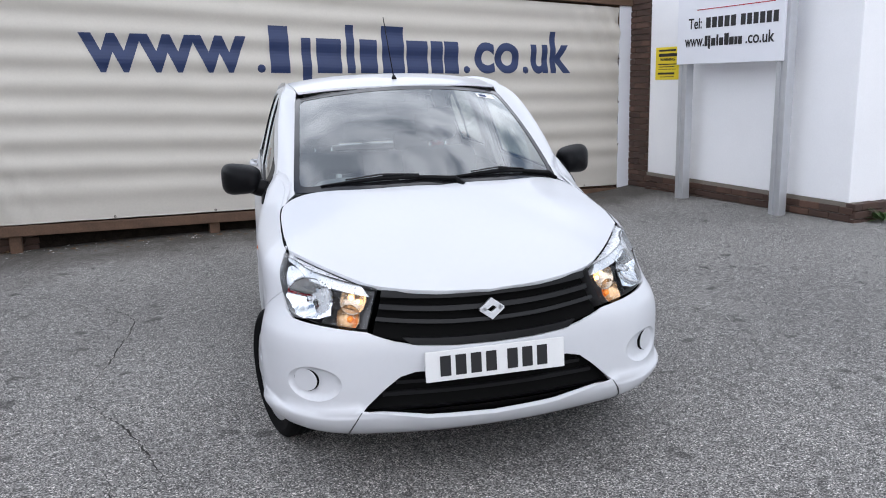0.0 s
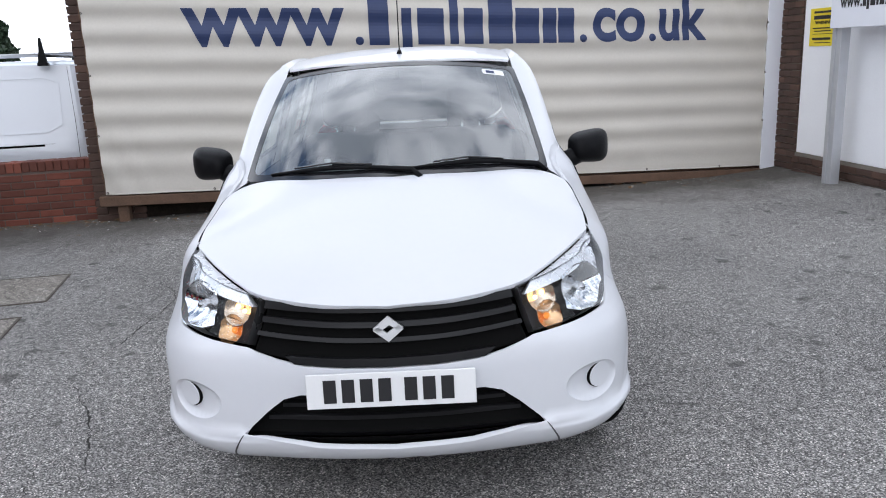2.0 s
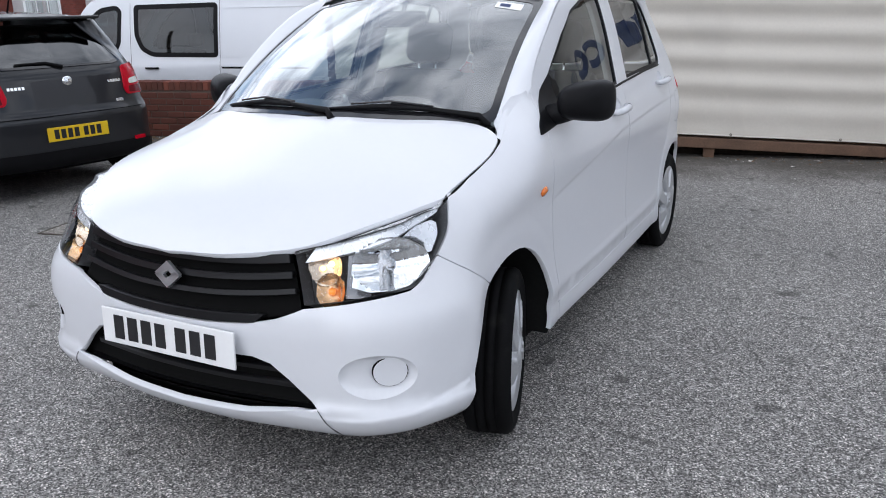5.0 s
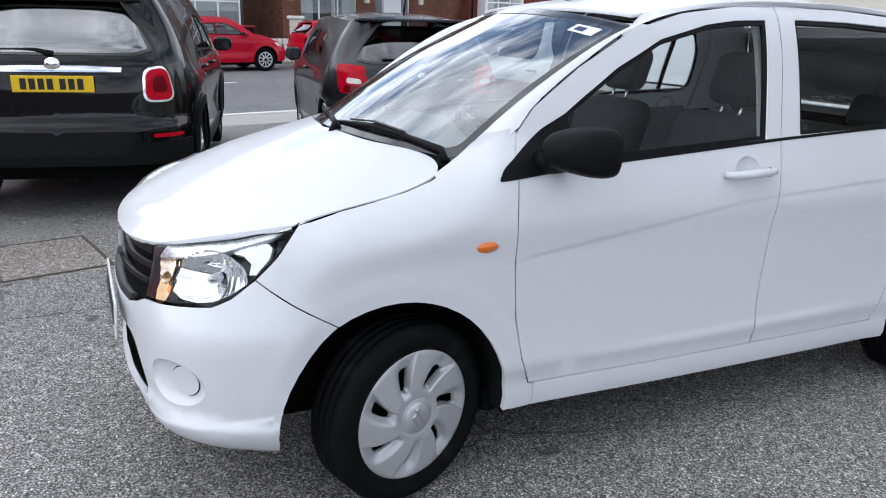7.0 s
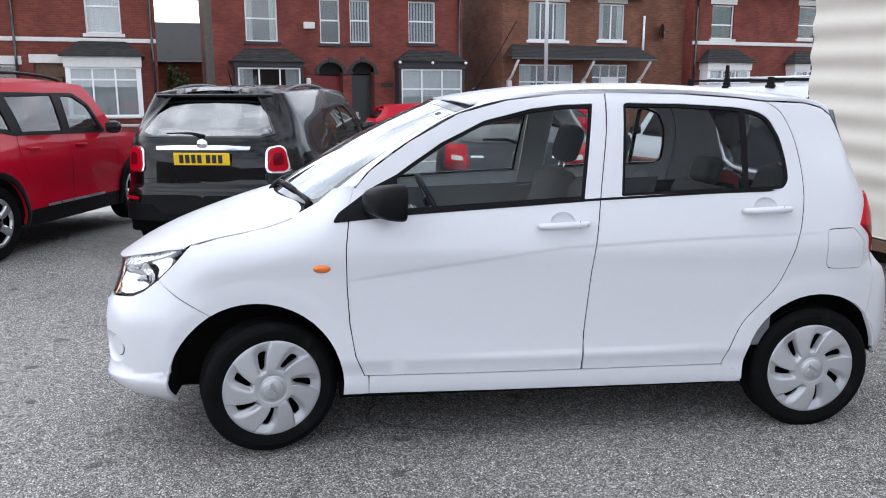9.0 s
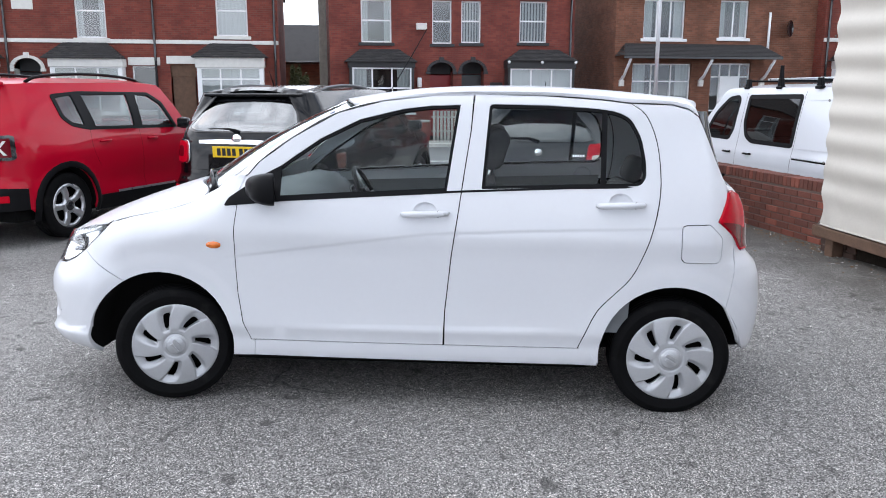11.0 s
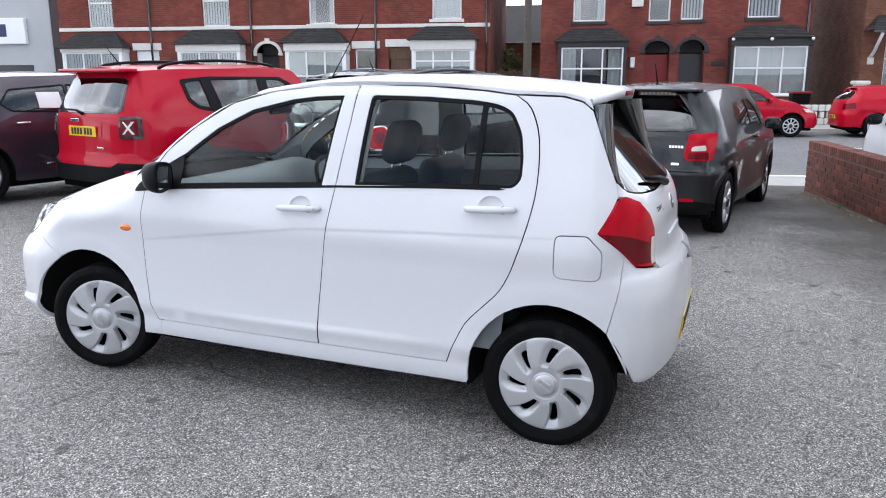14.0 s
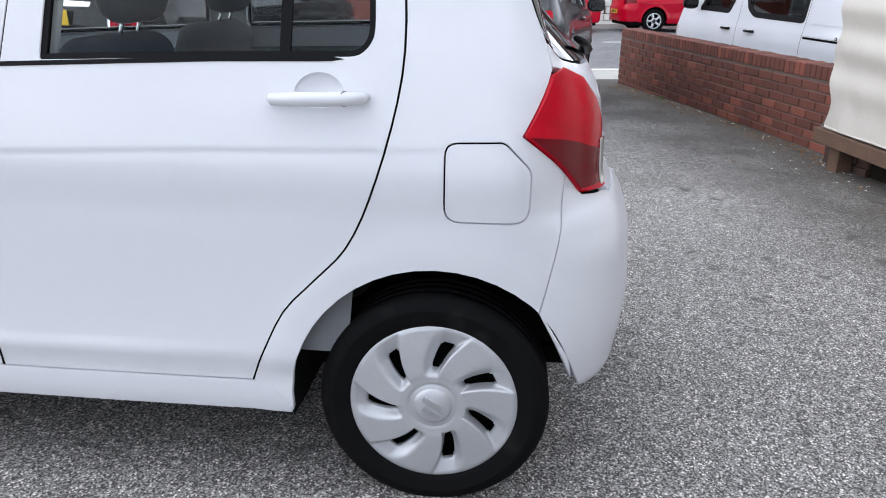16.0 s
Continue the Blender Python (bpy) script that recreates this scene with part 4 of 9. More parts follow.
    gbot = [(0.276, 0.578), (0.355, 0.597), (0.436, 0.620)]
    gp = B.sx([(0, 0.566)] + gbot + gtop[:-1] + [(0, 0.752)] + [(-x, z) for x, z in gtop[:-1][::-1]] + [(-x, z) for x, z in gbot[::-1]])
    # the grille's backing is near-black in place of the shade behind its slats
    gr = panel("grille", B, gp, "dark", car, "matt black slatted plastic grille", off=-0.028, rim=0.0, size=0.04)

    def strip(z0, z1, w0, w1, lift):
        k = 18
        a = [(-w0 + 2 * w0 * i / k, z0 + lift * abs(-1 + 2 * i / k) ** 2.2) for i in range(k + 1)]
        b = [(-w1 + 2 * w1 * i / k, z1 + lift * abs(-1 + 2 * i / k) ** 2.2) for i in range(k + 1)]
        return B.sx(a + b[::-1])
    panel("grille_slat", B, strip(0.727, 0.751, 0.405, 0.400, 0.018), "slat", gr, off=-0.002, rim=0.03, size=0.05)
    panel("grille_slat", B, strip(0.682, 0.699, 0.412, 0.410, 0.022), "slat", gr, off=-0.004, rim=0.03, size=0.05)
    panel("grille_slat", B, strip(0.640, 0.653, 0.425, 0.422, 0.026), "slat", gr, off=-0.002, rim=0.03, size=0.05)
    panel("grille_slat", B, strip(0.567, 0.592, 0.30, 0.33, 0.012), "slat", gr, off=-0.001, rim=0.03, size=0.05)
    bm = bmesh.new()
    # emblem: two bent chrome bars
    for sgn in (1, -1):
        pts = [(0.0, 0.040), (0.047, 0.004), (0.030, -0.006), (0.004, 0.012), (-0.032, -0.012), (-0.047, 0.002)]
        vs = [bm.verts.new((sgn * x, -0.008, sgn * z)) for x, z in pts]
        f = bm.faces.new(vs)
        g = bmesh.ops.extrude_face_region(bm, geom=[f])
        bmesh.ops.translate(bm, verts=[v for v in g["geom"] if isinstance(v, bmesh.types.BMVert)], vec=(0, 0.012, 0))
    bmesh.ops.recalc_face_normals(bm, faces=bm.faces)
    em = part("emblem", bm, "alloy", gr, "chrome emblem")
    em.matrix_local = Matrix.Translation((0, -1.942, 0.682)) @ Matrix.Rotation(radians(-8), 4, "X")

    # headlamps
    low_edge = B.sx([(0.452, 0.637), (0.60, 0.660)]) + B.sy([(-1.765, 0.680), (-1.72, 0.700), lamp_low, lamp_mid])
    tip = B.sy([lamp_tip])[0]
    us = np.linspace(ux(0.36), tip[0], 500)

    def on_crest(x, y):
        """The place on the skin nearest to a point of the hood's edge."""
        z = float(H(x, y)) - 0.003
        P = B(us, z + 0 * us)
        return (float(us[np.argmin(np.hypot(P[:, 0] - x, P[:, 1] - y))]), z)
    shut = [(x, y, on_crest(x, y)) for x, y in spline([(0.684, -1.53), (0.6, -1.653), (0.5, -1.772), (0.398, -1.862)], 5)]
    shut = [q for q in shut if q[2][0] < tip[0] - 0.01]
    top_edge = [q[2] for q in shut]
    lamp = low_edge + [tip] + top_edge
    lu0, lu1 = top_edge[-1][0], tip[0]

    def lp(a, b):
        """A place in the lamp: a from its inner end to its outer tip, b from the lower to the upper edge."""
        u = lu0 + (lu1 - lu0) * a
        lo = np.interp(u, [p[0] for p in low_edge] + [tip[0]], [p[1] for p in low_edge] + [tip[1]])
        up = np.interp(u, [p[0] for p in top_edge[::-1]] + [tip[0]], [p[1] for p in top_edge[::-1]] + [tip[1]])
        return (u, float(lo + (up - lo) * b))

    def sunk(u, z, d):
        """A point d under the skin."""
        h = 1e-3
        n = np.cross(B(u + h, z) - B(u - h, z), B(u, z + h) - B(u, z - h))
        return B(u, z) - n / np.linalg.norm(n) * d
    for mirror in (False, True):
        sg = -1 if mirror else 1
        body = panel("headlamp", B, lamp, "lamp_bezel", car, "clear headlamp with chrome reflectors and lit amber lamps", mirror=mirror, off=-0.070, rim=0, size=0.03, gap=0.004)
        v, f, n = sheet(B, shrink(lamp, 0.003), size=0.03, rim=0.070)
        lip = [q for q in f if len(q) == 4]
        vv = [((-p[0], p[1], p[2]) if mirror else tuple(p)) for p in v]
        mesh_part("lamp_rim", vv, [tuple(reversed(q)) for q in lip] if mirror else lip, "lamp_bezel", body)
        lens = panel("lens", B, lamp, "lens", body, mirror=mirror, rim=0, size=0.03, gap=0.003)
        lens.visible_shadow = False
        # silver upper band from the grille to the tip
        brow = [lp(a, b) for a, b in ((0.05, 0.74), (0.30, 0.78), (0.55, 0.82), (0.75, 0.83), (0.88, 0.84), (0.965, 0.86), (0.97, 0.97), (0.86, 0.985), (0.70, 0.985), (0.50, 0.985), (0.30, 0.985), (0.10, 0.98))]
        panel("brow", B, brow, "brow_silver", body, "silver upper trim", mirror=mirror, off=-0.012, rim=0.03, size=0.025)
        # added silver strip up to the hood, in place of the lens's bright reflection
        rows = [[(x - 0.002, y + 0.004, float(H(x, y)) - 0.017), tuple(B(u, z - 0.006) + np.array([0.0, 0.003, 0.0]))] for x, y, (u, z) in shut]
        loft("upper_trim", rows, "brow_silver", body, mirror=mirror)
        # large faceted bowl
        c = lp(0.500, 0.42)
        ra, rb = 0.215 * (lu1 - lu0), 0.42 * (lp(0.595, 1)[1] - lp(0.595, 0)[1])
        dish = bowled(B, c[0], c[1], ra, rb, 0.050)

        def faceted(a, b):
            P = dish(a, b)
            w, h = (np.asarray(a, float) - c[0]) / ra, (np.asarray(b, float) - c[1]) / rb
            wave = 0.0011 * np.abs(np.sin(w * 17)) * step(0.15, 0.45, w) + 0.0010 * np.abs(np.sin(w * 15)) * step(0.35, 0.6, h)
            return P + np.stack([wave * 0.4, -wave, wave * 0.1], axis=-1)
        round_side = [(math.cos(t), math.sin(t)) for t in [math.pi * (-0.5 + i / 24) for i in range(25)]]
        edge_d = [(c[0] + ra * i, c[1] + rb * j) for i, j in round_side + [(-0.6, 0.90), (-0.88, 0.72), (-0.94, 0.0), (-1.0, -0.80), (-0.6, -1.0)]]
        panel("reflector", faceted, edge_d, "reflector", body, "faceted chrome reflector", mirror=mirror, off=-0.010, rim=0.0, size=0.007)
        wing = [lp(a, b) for a, b in ((0.62, 0.80), (0.69, 0.68), (0.735, 0.45), (0.725, 0.22), (0.76, 0.13), (0.83, 0.30), (0.845, 0.55), (0.81, 0.74), (0.72, 0.82))]
        panel("reflector_wing", B, wing, "brow_silver", body, "curved chrome trim beside the bowl", mirror=mirror, off=-0.020, rim=0.02, size=0.012)
        gapf = [lp(a, b) for a, b in ((0.25, 0.12), (0.36, 0.08), (0.34, 0.35), (0.37, 0.66), (0.41, 0.76), (0.27, 0.73))]
        panel("bridge", dished(B, *lp(0.30, 0.4), 0.06, 0.10, 0.015), gapf, "lamp_grey", body, mirror=mirror, off=-0.040, rim=0.01, size=0.012)
        bc = sunk(c[0], c[1], 0.040)
        v, f = lathe([(0.0, 0.018), (0.010, 0.016), (0.014, 0.006), (0.014, -0.02)], 18)
        bs = mesh_part("bulb_shield", v, f, "bowl_silver", body)
        bs.matrix_local = Matrix.Translation((sg * bc[0], bc[1], bc[2])) @ Matrix.Rotation(radians(sg * 30) - math.pi / 2, 4, "Z")
        # position lamp above the indicator
        for nm, at_, r, d0 in (("position_lamp", lp(0.150, 0.62), 0.040, 0.026), ("indicator", lp(0.178, 0.22), 0.034, 0.022)):
            bowl = bowled(B, at_[0], at_[1], r, r, d0)

            def ribbed(a, b, bowl=bowl):
                P = bowl(a, b)
                wave = 0.0007 * np.abs(np.sin(np.asarray(a, float) * math.pi / 0.009))
                return P + np.stack([0 * wave, -wave, 0 * wave], axis=-1)
            # the bowl's tint carries the glow that its bulb would throw
            ob = panel(nm, ribbed, ring(at_[0], at_[1], r, r, 30), "bowl_warm_lit" if nm == "position_lamp" else "bowl_amber_lit", body, mirror=mirror, off=-0.018, rim=0.0, size=0.006)
            for du, dz, k in (((-0.016, -0.006, 0.008), (0.012, 0.008, 0.009)) if nm == "position_lamp" else ((-0.004, 0.0, 0.011),)):
                q = sunk(at_[0] + du, at_[1] + dz, 0.036)
                bmv = bmesh.new()
                bmesh.ops.create_icosphere(bmv, subdivisions=2, radius=k, matrix=Matrix.Translation((sg * q[0], q[1], q[2])))
                part("bulb", bmv, "bulb_glow" if nm == "position_lamp" else "amber_glow", ob, "glowing bulb", True)

    # doors
    sill_z = 0.325
    front_seam_top = [(-0.868, 1.03), (-0.84, 1.105), (-0.773, 1.183), (-0.611, 1.300), (-0.397, 1.418), (-0.184, 1.474), (0.055, 1.502), (0.254, 1.510)]
    bseam = [(0.128, sill_z), (0.134, 0.489), (0.162, 0.762), (0.193, 0.976), (0.214, 1.134), (0.244, 1.343), (0.254, 1.510)]
    fdoor = [(-0.79, sill_z)] + bseam + front_seam_top[::-1] + door_f[1:]
    fwin = [(-0.845, 1.003), (-0.4, 1.032), (0.135, 1.062), (0.192, 1.462), (0.05, 1.456), (-0.08, 1.440), (-0.29, 1.388), (-0.474, 1.298), (-0.607, 1.208), (-0.75, 1.105), (-0.83, 1.035)]
    curve = spline([(0.770, sill_z), (0.800, 0.40), (0.855, 0.512), (0.932, 0.595), (1.006, 0.675), (1.062, 0.793), (1.110, 0.954), (1.133, 1.112), (1.120, 1.295), (1.07, 1.42), (1.0, 1.474)], 3)
    rear_seam = curve + [
                 (0.861, 1.490), (0.591, 1.507), (0.258, 1.511)]
    rdoor = [(0.132, sill_z)] + rear_seam + bseam[::-1][1:-1]
    rwin = [(0.298, 1.072), (0.7, 1.088), (1.035, 1.098), (1.066, 1.135), (1.064, 1.22), (1.045, 1.32), (0.995, 1.408), (0.93, 1.438), (0.83, 1.452), (0.6, 1.464), (0.330, 1.467)]
    rwin = fillet(rwin, [0.01, 0.02, 0.035, 0.03, 0.03, 0.03, 0.03, 0.03, 0.03, 0.02, 0.02], 4)
    fwin_u, rwin_u = B.sy(fwin), B.sy(rwin)
    hf, hr = (uy(0.035), 0.958), (uy(0.946), 1.012)
    for mirror in (False, True):
        sg = -1 if mirror else 1
        for nm, outline, win, hc in (("front_door", fdoor, fwin_u, hf), ("rear_door", rdoor, rwin_u, hr)):
            rc = [(hc[0] + 0.056 * math.cos(a), hc[1] + 0.006 + (0.046 if math.sin(a) > 0 else 0.030) * math.sin(a)) for a in [2 * math.pi * i / 26 for i in range(26)]]
            d = panel(nm, B, B.sy(outline), "white", car, holes=[win, rc], mirror=mirror, gap=0.0025, rim=0.02, size=0.035, lines=folds)
            panel("handle_recess", dished(B, hc[0], hc[1] + 0.006, 0.0565, 0.047, 0.018), rc, "white", d, mirror=mirror, rim=0, size=0.014)
            panel("window_trim", B, win, "black_trim", d, holes=[shrink(win, 0.014)], mirror=mirror, off=-0.006, rim=0.012, size=0.03)
            g = panel("side_window", B, shrink(win, 0.008), "side_glass", d, mirror=mirror, off=-0.012, rim=0, size=0.06)
            g.visible_shadow = False
            # pull handle
            hw = 0.108
            base = [B(hc[0] + s * hw, hc[1] + 0.004 * s) for s in (-1, -0.9, -0.6, -0.2, 0.2, 0.6, 0.9, 1)]
            outs = [0.004, 0.024, 0.034, 0.036, 0.036, 0.034, 0.026, 0.004]
            pts = [((p[0] + o) * sg, p[1], p[2]) for p, o in zip(base, outs)]
            hd = tube("door_handle", pts, [0.010, 0.014, 0.016, 0.017, 0.017, 0.016, 0.014, 0.010], "white", d, n=12, flat=0.95)
            tube("handle_joint", [(pts[5][0] * 1.0 + sg * (-0.001), pts[5][1] - 0.001, pts[5][2]), (pts[5][0], pts[5][1] + 0.001, pts[5][2])], 0.0168, "grey_trim", hd, n=14)
            if nm == "front_door":
                if not mirror:
                    v, f = lathe([(0.0, 0.004), (0.006, 0.003), (0.008, 0.0)], 16)
                    ob = mesh_part("lock_barrel", v, f, "steel", hd)
                    ob.matrix_local = Matrix.Translation((pts[6][0] + 0.013, pts[6][1] - 0.004, pts[6][2]))
                sail = B.sy([(-0.842, 1.004), (-0.665, 1.015), (-0.672, 1.155), (-0.75, 1.104), (-0.828, 1.036)])
                panel("mirror_base", B, sail, "black_trim", d, mirror=mirror, off=-0.003, rim=0.01, size=0.03)
                tip = fillet([(-0.930, 0.974), (-0.80, 0.986), (-0.66, 1.0), (-0.664, 1.165), (-0.755, 1.118), (-0.842, 1.058), (-0.908, 1.012)], [0.012, 0.0, 0.0, 0.0, 0.01, 0.02, 0.012], 3)
                panel("mirror_sail", B, B.sy(tip), "black_trim", d, mirror=mirror, off=0.003, rim=0.008, size=0.02)
            else:
                div = B.sy([(0.852, 1.094), (0.876, 1.095), (0.884, 1.445), (0.860, 1.448)])
                panel("window_divider", B, div, "black_trim", d, mirror=mirror, off=-0.005, rim=0.01, size=0.04)
    # belt strip between the windows
    belt = [(-0.86, 1.004), (-0.4, 1.033), (0.2, 1.065), (0.7, 1.089), (0.97, 1.097)]
    both("belt_trim", B, B.sy([(y, z - (0.016 if y < 0.2 else 0.010)) for y, z in belt] + [(1.0, 1.092)] + belt[::-1]), "black_trim", car, off=0.002, rim=0.006, size=0.03)

    # near-black bars added in the panel gaps, standing in for the shade there
    def seam_shade(line, mirror, depth=0.0055, r=0.0035):
        pts = []
        for y, z in line:
            P, h = B(uy(y), z), 1e-3
            n = np.cross(B(uy(y) + h, z) - B(uy(y) - h, z), B(uy(y), z + h) - B(uy(y), z - h))
            P = P - n / np.linalg.norm(n) * depth
            pts.append(((-1 if mirror else 1) * float(P[0]), float(P[1]), float(P[2])))
        tube("door_seal", pts, r, "dark", car, n=6)
    for mirror in (False, True):
        sg = -1 if mirror else 1
        for line in (bseam, door_f[1:], curve):
            seam_shade([q for q in spline(line, 4) if q[1] < 1.475], mirror)
        gapline = [(0.6865, -1.53)] + [(float(edge_x(y)) - 0.001, y) for y in (-1.45, -1.37, -1.28, -1.2, -1.14)] + [(0.671, -1.095), (0.61, -1.062)]
        tube("hood_seal", [(sg * x, y, float(H(x, y)) - 0.006) for x, y in spline(gapline, 4)], 0.004, "dark", car, n=6)

    # sills
    both("sill", B, B.sy([(-0.79, 0.247), (0.865, 0.243), (0.862, 0.262), (0.83, 0.30), (0.79, sill_z - 0.003), (-0.788, sill_z - 0.003)]), "white", car, rim=0.03, size=0.03)

    # rear quarters
    arcr = arch(*AR, 0.25, 24)
    seam_r = (1.455, float(np.interp(1.455, [p[0] for p in arcr], [p[1] for p in arcr])))
    lamp_a, lamp_b, lamp_c = (1.402, 0.941), (1.482, 1.066), (1.53, 0.846)
    quarter = [(0.868, 0.25)] + [p for p in arcr if p[0] < 1.455] + [seam_r, lamp_c, lamp_a, lamp_b, (1.49, 1.075), (1.485, 1.13), (1.452, 1.19), (1.40, 1.30), (1.345, 1.415), (1.29, 1.449),
               (1.2, 1.470), (1.05, 1.4735)] + [(y + 0.0012, z + 0.001) for y, z in curve[::-1]] + [(0.83, 0.30)]
    flap = fillet([(1.227, 0.927), (1.362, 0.931), (1.426, 0.868), (1.424, 0.745), (1.228, 0.747)], [0.03, 0.012, 0.02, 0.04, 0.04])
    both("rear_quarter", B, B.sy(quarter), "white", car, holes=[B.sy(flap)], gap=0.002, rim=0.018, size=0.03, lines=folds)
    panel("fuel_flap", B, B.sy(flap), "white", car, gap=0.0045, rim=0.015, size=0.03)
    panel("quarter_inset", B, B.sy(flap), "white", car, mirror=True, rim=0.0, size=0.04)

    # tail
    lamp_in = 0.535
    bh = [(uy(seam_r[0]), seam_r[1])] + B.sy([lamp_c]) + [(uy(1.60), 0.790), (ur(0.56), 0.776), (ur(0.50), 0.760), (ur(0.2), 0.749)]
    low_r = B.sy([p for p in arcr if p[0] > 1.455 and p[1] > 0.33])
    bl = [(uy(1.578), 0.316), (ur(0.68), 0.30), (ur(0.5), 0.285), (ur(0.2), 0.28)]
    mir = lambda p: [(2 * B.L - u, z) for u, z in p[::-1]]
    poly = low_r[::-1] + bl + mir(bl) + mir(low_r[::-1]) + mir(bh) + bh[::-1]
    panel("rear_bumper", B, poly, "white", car, gap=0.002, rim=0.02, size=0.035, lines=folds)
    panel("bumper_shelf", B, [(ur(0.50), 0.69), (ur(-0.50), 0.69), (ur(-0.50), 0.80), (ur(0.50), 0.80)], "white", car, off=-0.010, rim=0, size=0.03)
    glass_r = [(ur(0.30), 1.072), (ur(0.52), 1.080), (uy(1.60), 1.096), (uy(1.54), 1.112), (uy(1.491), 1.138), (uy(1.458), 1.19), (uy(1.406), 1.30), (uy(1.352), 1.412), (uy(1.345), 1.44), (ur(0.3), 1.448)]
    gl = glass_r + mir(glass_r)
    gate = [(ur(0.2), 0.751), (ur(0.5), 0.762), (ur(lamp_in - 0.01), 0.79), (ur(lamp_in), 0.95), (ur(0.60), 1.02), (uy(1.56), 1.07), (uy(1.492), 1.08), (uy(1.489), 1.132)]
    inner = [(uy(1.54), 1.107), (uy(1.60), 1.091), (ur(0.52), 1.075), (ur(0.30), 1.067)]
    lid = panel("tailgate", B, gate[::-1] [::-1] + inner + mir(inner) + mir(gate), "white", car, gap=0.002, rim=0.02, size=0.04)
    rg = panel("rear_window", B, gl, "rear_tint", lid, off=-0.001, rim=0, size=0.03)
    rg.visible_shadow = False
    for i in range(6):
        a0, a1 = ur(0.43 - 0.13 * i / 6), ur(0.43 - 0.13 * (i + 0.7) / 6)
        panel("badge_bar", B, [(a0, 0.985), (a1, 0.985), (a1, 1.007), (a0, 1.007)], "chrome", lid, off=0.004, rim=0.005, size=0.03)
    panel("plate_trim", B, [(ur(0.22), 0.835), (ur(-0.22), 0.835), (ur(-0.22), 0.858), (ur(0.22), 0.858)], "white", lid, off=0.012, rim=0.015, size=0.05)
    number_plate(car, "rear_number_plate", Matrix.Translation((0, 1.714, 0.44)) @ Matrix.Rotation(math.pi, 4, "Z") @ Matrix.Rotation(radians(4), 4, "X"), "plate_yellow", 7)
    panel("badge", B, ring(ur(0.0), 0.98, 0.04, 0.035), "chrome", lid, off=0.004, rim=0.006, size=0.03)
    # rear wiper
    P0 = B(ur(0.05), 1.075) + np.array([0, 0.02, 0.0])
    pts = [tuple(P0), tuple(B(ur(0.15), 1.10) + np.array([0, 0.035, 0])), tuple(B(ur(0.38), 1.125) + np.array([0, 0.03, 0]))]
    tube("rear_wiper", pts, [0.02, 0.014, 0.007], "black_trim", lid, n=8)
    # tail lamps
    lamp_poly = B.sy([lamp_a, lamp_c, (1.59, 0.794)]) + [(ur(0.585), 0.782), (ur(0.548), 0.782), (ur(0.538), 0.93), (ur(0.575), 1.0), (ur(0.64), 1.05)] + B.sy([(1.53, 1.076), lamp_b])
    for mirror in (False, True):
        tl = panel("tail_lamp", B, lamp_poly, "red_lens", car, "red wraparound tail lamp with a clear strip", mirror=mirror, off=0.010, rim=0.03, size=0.02, gap=0.002)
        dark = [(uy(1.412), 0.938), (uy(1.53), 0.850), (uy(1.59), 0.800), (ur(0.60), 0.800), (ur(0.60), 0.885), (uy(1.565), 0.915), (uy(1.50), 0.928)]
        panel("lower_lens", B, dark, "red_dark", tl, mirror=mirror, off=0.0115, rim=0, size=0.02)
        panel("clear_strip", B, [(ur(0.598), 0.792), (ur(0.553), 0.795), (ur(0.546), 0.905), (ur(0.590), 0.905)], "clear_lens", tl, mirror=mirror, off=0.015, rim=0.003, size=0.02)

    # roof, rails, pillars and screen
    Rc = ease([-0.6, -0.42, -0.2, 0, 0.25, 0.5, 0.8, 1.05, 1.35], [1.435, 1.486, 1.522, 1.545, 1.558, 1.562, 1.552, 1.535, 1.505])

    def R(x, y):
        return Rc(y) - 0.042 * np.abs(x / 0.55) ** 2.6
    rx = ease([-0.45, -0.3, 0.3, 1.0, 1.35], [0.525, 0.535, 0.552, 0.540, 0.515])

    def screen(a, b):
        a, b = np.asarray(a, float), np.asarray(b, float)
        s = a * a
        x = a * (0.628 + (0.553 - 0.628) * b)
        y = -1.225 + 0.79 * b + s * (0.215 - 0.105 * b) - 0.02 * np.sin(np.pi * b)
        z = 1.048 + 0.432 * b - s * (0.028 + 0.022 * b) + 0.022 * np.sin(np.pi * b)
        return np.stack([x, y, z], axis=-1)
    front_edge = [screen(a, 1.0) for a in np.linspace(-0.96, 0.96, 17)]
    roof = [(float(p[0]), float(p[1])) for p in front_edge]
    ry = list(np.linspace(-0.30, 1.26, 14))
    roof += [(float(rx(y)), y) for y in ry] + [(0.30, 1.30), (0, 1.31), (-0.30, 1.30)] + [(-float(rx(y)), y) for y in ry[::-1]]
    panel("roof", xyz_map(R), roof, "white", car, gap=0.001, rim=0.012, size=0.06)
    o = [(-1, 0), (1, 0), (1, 1), (-1, 1)]
    scr = panel("windscreen", screen, fillet([(-0.985, 0.01), (0.985, 0.01), (0.985, 0.985), (-0.985, 0.985)], 0.04), "screen", car, size=0.08, rim=0)
    scr.visible_shadow = False
    inner = fillet([(-0.952, 0.05), (0.952, 0.05), (0.945, 0.945), (-0.945, 0.945)], 0.06)
    panel("screen_border", screen, fillet([(-0.99, 0.005), (0.99, 0.005), (0.99, 0.99), (-0.99, 0.99)], 0.04), "gloss_black", scr, holes=[inner], size=0.08, rim=0.004, off=0.002)
    panel("screen_sticker", screen, [(0.70, 0.86), (0.88, 0.85), (0.88, 0.915), (0.70, 0.92)], "plate_white", scr, size=0.1, rim=0, off=0.0012)
